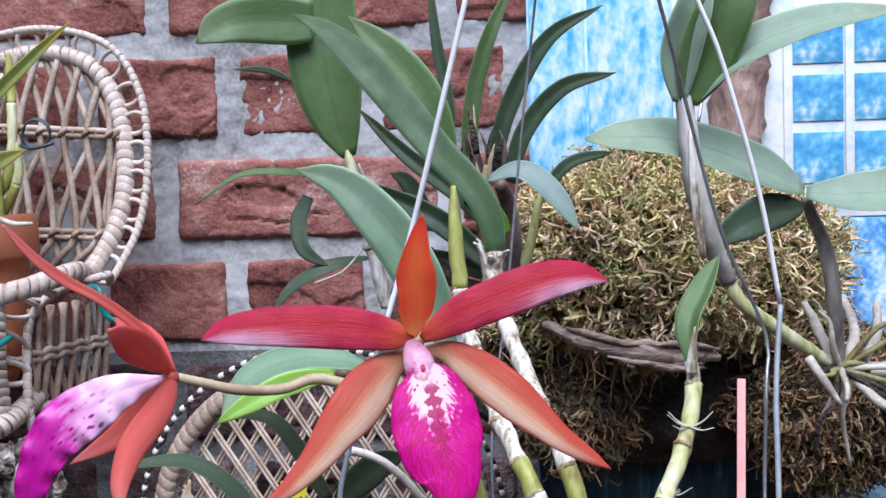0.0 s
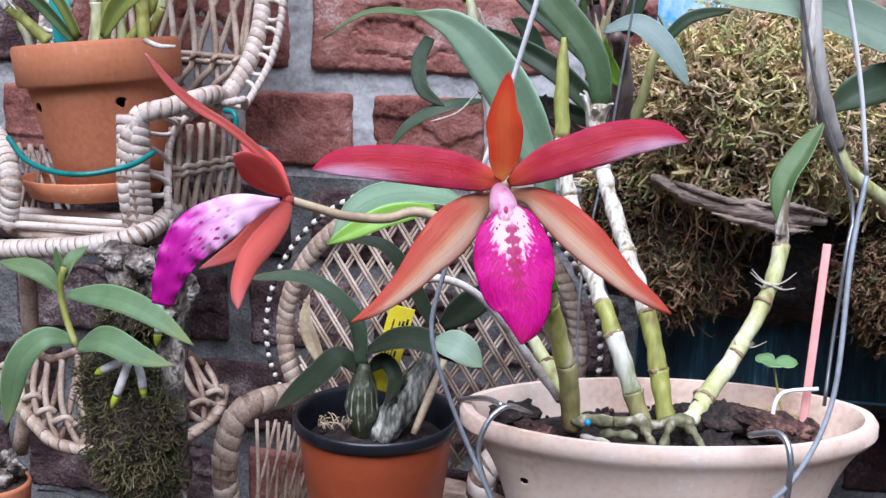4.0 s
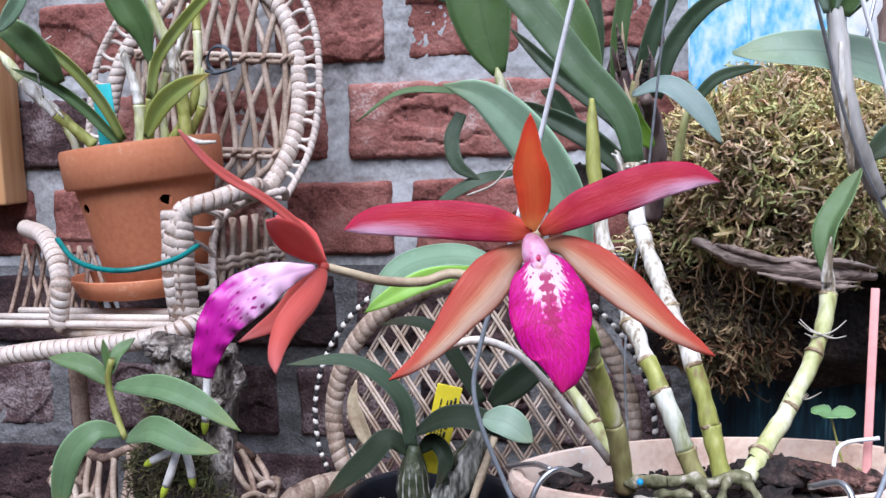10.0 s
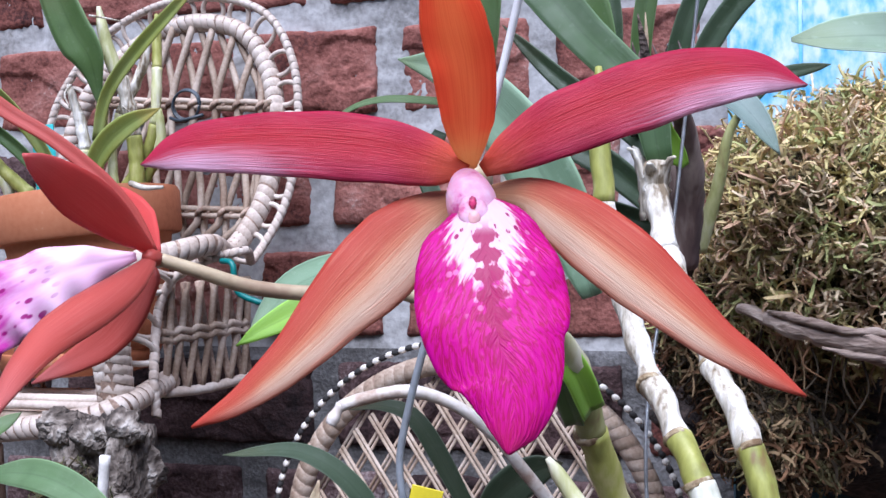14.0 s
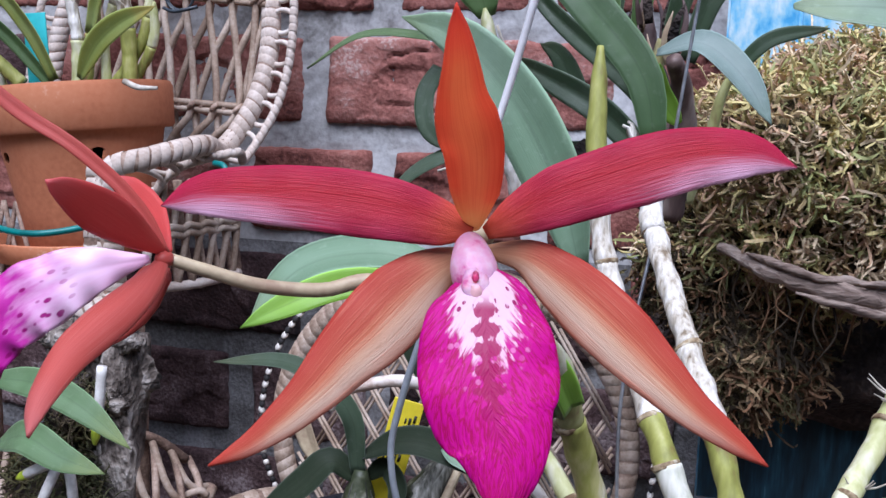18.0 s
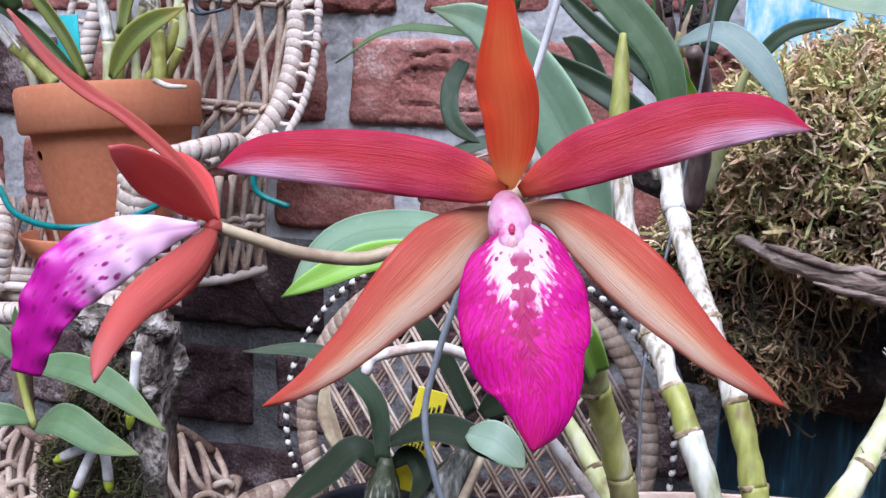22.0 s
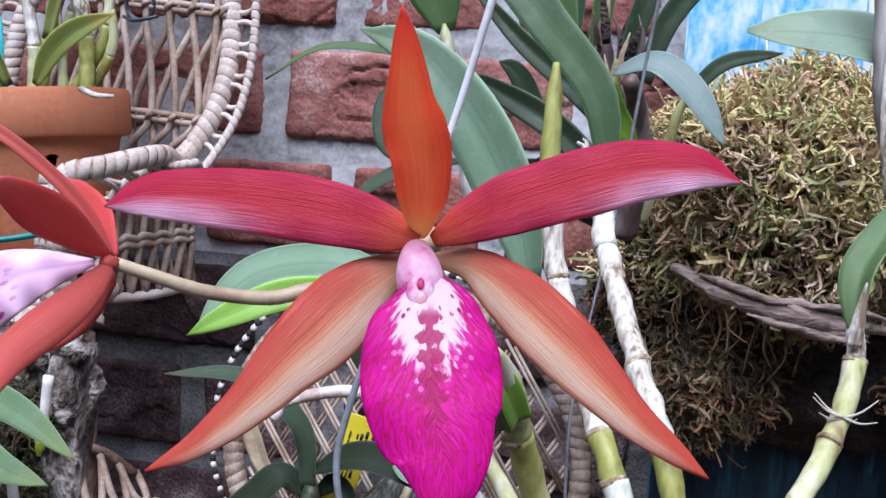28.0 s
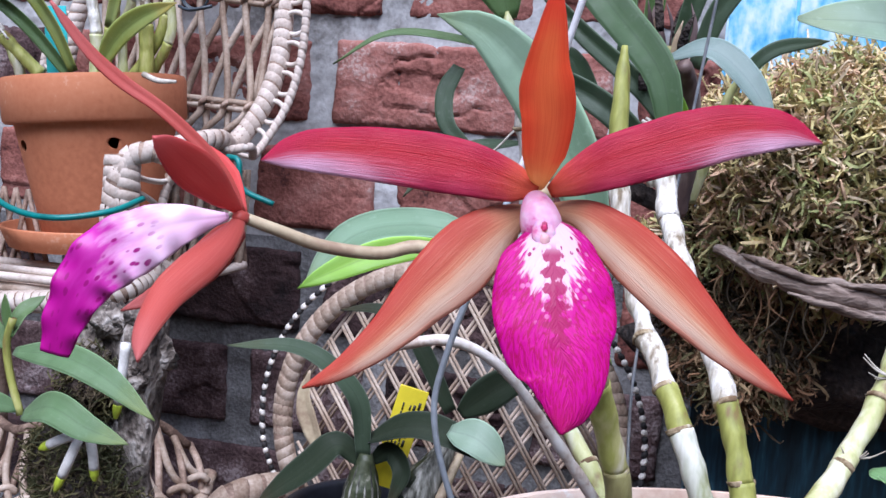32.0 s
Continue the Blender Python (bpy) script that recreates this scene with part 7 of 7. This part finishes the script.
    for pts in (((-0.301, 0.595, 1.301), (-0.289, 0.59, 1.298), (-0.277, 0.59, 1.295)), ((-0.362, 0.57, 1.23), (-0.362, 0.565, 1.251), (-0.355, 0.562, 1.264), (-0.347, 0.562, 1.269)), ((-0.349, 0.572, 1.216), (-0.36, 0.57, 1.23), (-0.367, 0.57, 1.244)), ((-0.312, 0.592, 1.261), (-0.315, 0.59, 1.255), (-0.312, 0.59, 1.247)), ((-0.28, 0.595, 1.247), (-0.272, 0.592, 1.241), (-0.277, 0.592, 1.235))):
        tube("fibre", pts, [0.0007, 0.0006, 0.0004], CANE_WHITE, t, seg=6)
    tube("root", [(-0.255, 0.562, 1.2), (-0.243, 0.556, 1.197), (-0.232, 0.556, 1.197)], [0.0017, 0.0016, 0.001], ROOT, t)
    return t


pot_orchid_left()


HUSK = material("papery_husk", [(0.2, (0.02, 0.020, 0.016)), (0.45, (0.10, 0.10, 0.08)), (0.7, (0.30, 0.30, 0.26)), (0.95, (0.58, 0.57, 0.52))], 140, 0.85, 0.8, 600, stretch=(1, 1, 0.22))


def brown_pot_orchid():
    t = thing("striped_bulb_orchid", "small orchid with ribbed bulbs and dark leaves in brown pot", "orchid")
    for pts, fat in ((((-0.095, 0.5, 0.978), (-0.096, 0.5, 1.001), (-0.095, 0.5, 1.023)), 1.0), (((-0.083, 0.5, 0.98), (-0.072, 0.505, 1.003), (-0.057, 0.515, 1.03)), 0.95)):
        p = [Vector(q) for q in pts]
        shape = [0.0055 * fat, 0.0088 * fat, 0.0100 * fat, 0.0092 * fat, 0.0062 * fat, 0.003]
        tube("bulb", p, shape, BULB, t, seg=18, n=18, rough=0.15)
        side = (p[2] - p[0]).cross(Vector((0, 1, 0))).normalized()
        for i in range(7):
            a = math.pi * (0.08 + 0.84 * i / 6)
            o = side * math.cos(a) + Vector((0, -1, 0)) * math.sin(a)
            line = curve(p, 10)
            pts2 = [line[k] + o * lerp_list(shape, k / 10) * 0.98 for k in range(1, 10)]
            tube("rib", pts2[i % 3 : 9 - (i + 1) % 3], [0.0002, 0.0007, 0.0003, 0.0008, 0.0004, 0.0006, 0.0002], HUSK, t, seg=6, n=20, rough=0.9)
    for i in range(26):
        a = Vector((-0.11, 0.487, 0.99)) + Vector((random.Random(i).uniform(-0.010, 0.010), random.Random(i + 50).uniform(-0.006, 0.006), -0.002))
        d = Vector((random.Random(i + 9).uniform(-0.008, 0.008), random.Random(i + 3).uniform(-0.005, 0.005), random.Random(i + 5).uniform(0.001, 0.007)))
        tube("fibre", [a, a + d * 0.5 + Vector((0, 0, 0.002)), a + d], 0.00035, STEM, t, seg=5, n=5)
    # grey papery husks that wrap the leaning bulb
    for a, w, lift in ((-100, 0.0075, 0.0), (-55, 0.006, 0.002), (-140, 0.006, -0.001), (-80, 0.0045, 0.006)):
        d = Vector((math.cos(radians(a)), math.sin(radians(a)), 0))
        lo, hi = Vector((-0.083, 0.5, 0.980)), Vector((-0.054, 0.516, 1.034 + lift))
        blade("husk", [lo + d * 0.0085, lo.lerp(hi, 0.35) + d * 0.0112, lo.lerp(hi, 0.7) + d * 0.0092, hi + d * 0.0045], w, HUSK, t, shape=(0.8, 1, 1, 0.8, 0.5, 0.12), face=d, n=16, m=6, wave=0.22, cup=-0.4)
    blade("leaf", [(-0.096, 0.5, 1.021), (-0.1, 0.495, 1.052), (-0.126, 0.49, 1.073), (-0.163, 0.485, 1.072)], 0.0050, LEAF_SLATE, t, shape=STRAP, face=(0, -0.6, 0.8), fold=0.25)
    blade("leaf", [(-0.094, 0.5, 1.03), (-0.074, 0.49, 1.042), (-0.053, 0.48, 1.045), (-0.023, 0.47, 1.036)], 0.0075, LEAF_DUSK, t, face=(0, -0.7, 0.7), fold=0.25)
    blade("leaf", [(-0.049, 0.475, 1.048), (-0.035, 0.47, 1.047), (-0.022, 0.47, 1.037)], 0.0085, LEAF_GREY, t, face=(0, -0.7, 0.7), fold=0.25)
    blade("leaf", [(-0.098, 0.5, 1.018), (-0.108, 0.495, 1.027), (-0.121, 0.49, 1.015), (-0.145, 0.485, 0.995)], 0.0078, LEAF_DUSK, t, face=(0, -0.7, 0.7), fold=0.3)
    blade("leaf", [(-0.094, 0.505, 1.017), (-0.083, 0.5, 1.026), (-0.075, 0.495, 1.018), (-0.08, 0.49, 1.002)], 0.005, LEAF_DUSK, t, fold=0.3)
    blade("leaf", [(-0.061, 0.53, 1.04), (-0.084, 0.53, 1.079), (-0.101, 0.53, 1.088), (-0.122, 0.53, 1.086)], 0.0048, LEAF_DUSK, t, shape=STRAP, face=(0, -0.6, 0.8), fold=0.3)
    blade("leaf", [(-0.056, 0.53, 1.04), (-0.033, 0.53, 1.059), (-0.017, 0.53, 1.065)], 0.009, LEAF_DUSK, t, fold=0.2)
    blade("dry_leaf", [(-0.139, 0.56, 0.997), (-0.15, 0.56, 1.026), (-0.148, 0.56, 1.044)], 0.0055, STEM, t, fold=0.4, shape=(0.4, 0.9, 1, 0.6, 0.1))
    tube("dry_stem", [(-0.063, 0.49, 0.987), (-0.056, 0.5, 1.008), (-0.05, 0.51, 1.026)], [0.002, 0.0026, 0.0018], STEM, t)
    return t


brown_pot_orchid()


# ---- wires, stakes, labels ----
def hanging_wires():
    t = thing("hanging_wires", "galvanised wires that hold up the oval pot", "wire")
    hook = Vector((0.064, 0.278, 1.382))
    tube("hanger_rod", [hook, hook + Vector((0, 0, 0.3))], 0.0016, WIRE, t, n=4)
    tube("bracket", [(hook.x, W + 0.006, hook.z + 0.24), (hook.x, 0.5, hook.z + 0.29), hook + Vector((0, -0.005, 0.3))], 0.004, WIRE, t, n=16)
    # front wires: upper lengths near white, lower lengths a duller grey
    tube("wire", [hook, (0.049, 0.26, 1.325), (0.035, 0.248, 1.269), (0.024, 0.25, 1.228), (0.015, 0.255, 1.197), (0.007, 0.257, 1.172)], 0.00075, WIRE_WHITE, t, n=40)
    tube("wire", [(0.007, 0.257, 1.172), (-0.005, 0.26, 1.136), (-0.007, 0.26, 1.118), (0.001, 0.26, 1.094), (0.015, 0.26, 1.063)], 0.00075, WIRE_DULL, t, n=40)
    tube("wire", [(0.015, 0.26, 1.063), (0.008, 0.265, 1.078), (0.01, 0.268, 1.089), (0.016, 0.272, 1.094), (0.023, 0.28, 1.089)], 0.0009, WIRE, t, n=30)
    tube("wire", [(-0.005, 0.3, 1.084), (0.006, 0.29, 1.089), (0.013, 0.28, 1.091)], 0.001, WIRE, t, n=16)
    tube("wire", [hook, (0.069, 0.278, 1.331), (0.084, 0.28, 1.272), (0.094, 0.29, 1.239), (0.106, 0.295, 1.195), (0.12, 0.3, 1.163), (0.119, 0.295, 1.147), (0.117, 0.29, 1.12), (0.115, 0.282, 1.1)], 0.0006, WIRE, t, n=50)
    tube("wire", [hook, (0.078, 0.274, 1.329), (0.092, 0.27, 1.27), (0.102, 0.272, 1.244), (0.113, 0.275, 1.205), (0.119, 0.278, 1.174)], 0.0007, WIRE_WHITE, t, n=40)
    tube("wire", [(0.119, 0.278, 1.174), (0.116, 0.272, 1.15), (0.114, 0.265, 1.109), (0.105, 0.26, 1.085), (0.094, 0.26, 1.071)], 0.0008, WIRE_DULL, t, n=40)
    tube("wire", [(0.092, 0.272, 1.092), (0.1, 0.265, 1.096), (0.103, 0.26, 1.09), (0.103, 0.26, 1.074), (0.103, 0.26, 1.052)], 0.001, WIRE, t, n=30)
    tube("wire", [hook, (0.061, 0.32, 1.347), (0.055, 0.355, 1.286), (0.048, 0.36, 1.232), (0.041, 0.355, 1.172), (0.034, 0.34, 1.121), (0.035, 0.33, 1.082)], 0.0005, WIRE, t, n=40)
    tube("wire", [(0.118, 0.31, 1.096), (0.106, 0.31, 1.093), (0.102, 0.3, 1.086)], 0.0007, WIRE_WHITE, t, n=16)


hanging_wires()

pa, pb = Vector((0.119, 0.328, 1.143)), Vector((0.114, 0.31, 1.079))
q = (pa - pb)
stake = hang(box_mesh("plant_stake", 0.0028, 0.0012, q.length, STAKE, 0.0003), "plant_stake", at=Matrix.Translation((pa + pb) / 2) @ q.to_track_quat("Z", "Y").to_matrix().to_4x4())
tagged(stake, "pale pink plastic plant stake in the oval pot", "plant stake")
tg = hang(box_mesh("plant_label", 0.0145, 0.0008, 0.056, TAG_YELLOW, 0.0003), "plant_label", at=pose(-0.0825, 0.513, 1.0285, 8, 14, 12))
tagged(tg, "yellow plastic plant label with rows of black print", "plant label")
rnd = random.Random(15)
for row, (dx, z0, z1, thick) in enumerate(((0.0048, 0.004, 0.018, 0.0013), (0.0026, -0.004, 0.020, 0.0013), (0.0006, -0.012, 0.017, 0.0008), (-0.0012, -0.010, 0.012, 0.0008), (-0.0030, -0.012, 0.016, 0.0008), (-0.0048, -0.012, 0.006, 0.0007))):
    z = z0
    while z < z1:
        ln = rnd.uniform(0.0012, 0.0042)
        hang(box_mesh("print", thick, 0.0003, ln, INK), "print", tg, at=pose(dx, -0.00055, z + ln / 2))
        z += ln + rnd.uniform(0.0006, 0.0014)
tt = hang(box_mesh("teal_label", 0.0138, 0.001, 0.046, TAG_TEAL, 0.0003), "teal_label", at=pose(*((-0.329, 0.59, 1.215)), 0, -4, 8))
tagged(tt, "teal plastic plant label in the orange pot", "plant label")
tagged(tube("green_wire", [(-0.333, 0.53, 1.139), (-0.309, 0.51, 1.129), (-0.286, 0.502, 1.124), (-0.263, 0.5, 1.124), (-0.244, 0.515, 1.128), (-0.241, 0.54, 1.133)], 0.0017, WIRE_GREEN, n=40), "teal green coated wire tied round the orange pot", "wire")
tagged(tube("green_wire", [(-0.211, 0.58, 1.157), (-0.202, 0.575, 1.155), (-0.199, 0.575, 1.14), (-0.182, 0.58, 1.132)], 0.0017, WIRE_GREEN, n=24), "teal green coated wire end on the armchair", "wire")
tagged(tube("black_wire", [(-0.311, 0.5, 0.907), (-0.286, 0.5, 0.906), (-0.278, 0.5, 0.914), (-0.288, 0.5, 0.92), (-0.309, 0.5, 0.919)], 0.0007, PLASTIC_BLACK, n=24), "thin black wire loop beside the small pot", "wire")
post = hang(box_mesh("wooden_post", 0.05, 0.03, 0.5, PINE, 0.002), "wooden_post", at=pose((-0.455, 0.69, 1.215)[0] - 0.056, 0.702, (-0.469, 0.69, 1.149)[2] + 0.25))
tagged(post, "orange pine batten fixed to the brick wall", "batten")


def clover():
    t = thing("clover", "tiny three-leaved green weed in the oval pot", "weed")
    p = Vector((0.104, 0.32, 1.1005))
    tube("stem", [(0.108, 0.315, 1.083), (0.106, 0.318, 1.091), p], 0.0004, CANE_GREEN, t, seg=6)
    for k, a in enumerate((10, 130, 250)):
        d = Vector((math.cos(radians(a)), math.sin(radians(a)) * 0.8, 0.1))
        blade("leaflet", [p, p + d * 0.0038, p + d * 0.0080], 0.0038, LEAF_CLOVER, t, face=(0, -0.3, 0.95), shape=(0.2, 0.7, 1, 0.9, 0.3), n=8, m=4)


clover()
bead = tagged(hang(blob_mesh("fertiliser_bead", (0.0011, 0.0011, 0.0011), BLUE_BEAD, 1, 0.05, seg=12, ring=8), "fertiliser_bead", at=pose(*((0.042, 0.272, 1.091)))), "small bright blue fertiliser bead on the compost", "bead")


# ---- bricks of the wall ----
def brick_mesh(length, height, mat, seed):
    """A weathered brick: a rough, cracked face with worn corners, and plain sides."""
    nx, nz = max(8, round(length / 0.0017)), 34
    verts, faces = [], []
    o = Vector((seed * 13.7, seed * 4.1, seed * 7.7))
    for k in range(nz + 1):
        for i in range(nx + 1):
            x, z = length * (i / nx - 0.5), height * (k / nz - 0.5)
            q = Vector((x, 0, z)) + o
            ex, ez = length / 2 - abs(x), height / 2 - abs(z)
            chip = max(0.0, noise.noise(q * 55 + Vector((3, 0, 0))) - 0.1)
            y = (0.0030 + 0.006 * chip) * (math.exp(-ex / 0.0014) + math.exp(-ez / 0.0013))
            y += 0.0016 * noise.noise(q * 22) + 0.0010 * abs(noise.noise(q * 75)) + 0.0006 * noise.noise(q * 210) + 0.0003 * noise.noise(q * 420)
            crack = abs(noise.noise(Vector((q.x * 22 + noise.noise(q * 70) * 0.5, 0, q.z * 40)) + o))
            y += 0.0065 * math.exp(-crack / 0.016) * max(0.0, 0.2 + 1.5 * noise.noise(q * 12))
            pit = noise.noise(q * 150 + Vector((0, 0, 8)))
            y += 0.0028 * max(0.0, pit - 0.32)
            step_face = 0.0022 if noise.noise(Vector((q.x * 16, 0, q.z * 26)) + o) > 0.12 else 0.0
            y += step_face
            wx = 0.0020 * noise.noise(q * 30 + Vector((5, 0, 0))) + 0.0009 * noise.noise(q * 130 + Vector((5, 0, 0)))
            wz = 0.0016 * noise.noise(q * 30 + Vector((0, 5, 0))) + 0.0009 * noise.noise(q * 130 + Vector((0, 5, 0)))
            verts.append((x + wx, y - 0.010, z + wz))
    k = nx + 1
    faces = [(r * k + i, r * k + i + 1, (r + 1) * k + i + 1, (r + 1) * k + i) for r in range(nz) for i in range(nx)]
    rim = [i for i in range(k)] + [r * k + nx for r in range(1, nz + 1)] + [nz * k + i for i in range(nx - 1, -1, -1)] + [r * k for r in range(nz - 1, 0, -1)]
    b = len(verts)
    verts += [(verts[i][0], 0.012, verts[i][2]) for i in rim]
    for j in range(len(rim)):
        j2 = (j + 1) % len(rim)
        faces.append((rim[j2], rim[j], b + j, b + j2))
    return mesh("brick", verts, faces, mat)


def bricks():
    L, H, J = 0.192, 0.0575, 0.0175
    long = [[brick_mesh(L, H, m, s + n * 20) for s in range(8)] for n, m in enumerate((BRICK, BRICK_DARK))]
    head = [[brick_mesh(0.0875, H, m, s + 8 + n * 20) for s in range(8)] for n, m in enumerate((BRICK, BRICK_DARK))]
    rnd = random.Random(5)
    rest = []
    for row in range(-16, 25):
        zc = TOP3 - H / 2 + row * COURSE
        if not 0.05 < zc < 3.15:
            continue
        if row % 2 == 0:
            x0, step, kinds, ln = -0.2 + L / 2, L + J, long, L
        else:
            x0, step, kinds, ln = -0.150 + 0.0875 / 2, 0.0875 + J, head, 0.0875
        for k in range(-30, 31):
            x = x0 + k * step
            if abs(x) > 2.4:
                continue
            near = -0.62 < x < 0.75 and 0.72 < zc < 1.62
            # courses below z = 1.09 mostly take the darker brick
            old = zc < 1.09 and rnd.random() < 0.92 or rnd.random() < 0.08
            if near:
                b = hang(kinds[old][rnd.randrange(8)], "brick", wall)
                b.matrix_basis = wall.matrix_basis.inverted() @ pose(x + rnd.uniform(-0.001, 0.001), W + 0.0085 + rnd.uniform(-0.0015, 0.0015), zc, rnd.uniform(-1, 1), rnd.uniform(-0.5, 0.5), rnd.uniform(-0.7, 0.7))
            else:
                rest.append((x, zc, ln))
    verts, faces = [], []
    for x, zc, ln in rest:
        b = len(verts)
        for dy in (0.0, 0.02):
            for dx, dz in ((-1, -1), (1, -1), (1, 1), (-1, 1)):
                verts.append((x + dx * ln / 2, W + dy, zc + dz * H / 2))
        faces += [(b, b + 1, b + 2, b + 3), (b + 1, b + 5, b + 6, b + 2), (b + 4, b, b + 3, b + 7), (b + 3, b + 2, b + 6, b + 7), (b + 4, b + 5, b + 1, b)]
    ob = hang(mesh("far_bricks", verts, faces, BRICK, smooth=False), "far_bricks", wall)
    ob.matrix_basis = wall.matrix_basis.inverted()
    tagged(ob, kind="stuff")
    # rough trowelled mortar between the near bricks, darker below z = 1.094
    for label, mat, z0, z1, nz in (("mortar", MORTAR, 1.094, 1.64, 190), ("mortar", MORTAR_DARK, 0.70, 1.094, 136)):
        nx = 520
        verts = []
        for k in range(nz + 1):
            for i in range(nx + 1):
                x, z = -0.72 + 1.56 * i / nx, z0 + (z1 - z0) * k / nz
                q = Vector((x, 0, z))
                grit = noise.noise(q * 330)
                verts.append((x, W + 0.0035 + 0.0022 * noise.noise(q * 30) + 0.0013 * noise.noise(q * 130) + 0.0012 * grit + 0.003 * max(0.0, noise.noise(q * 95) - 0.35), z))
        k = nx + 1
        faces = [(r * k + i, r * k + i + 1, (r + 1) * k + i + 1, (r + 1) * k + i) for r in range(nz) for i in range(nx)]
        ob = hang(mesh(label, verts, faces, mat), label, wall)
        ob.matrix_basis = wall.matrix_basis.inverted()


bricks()
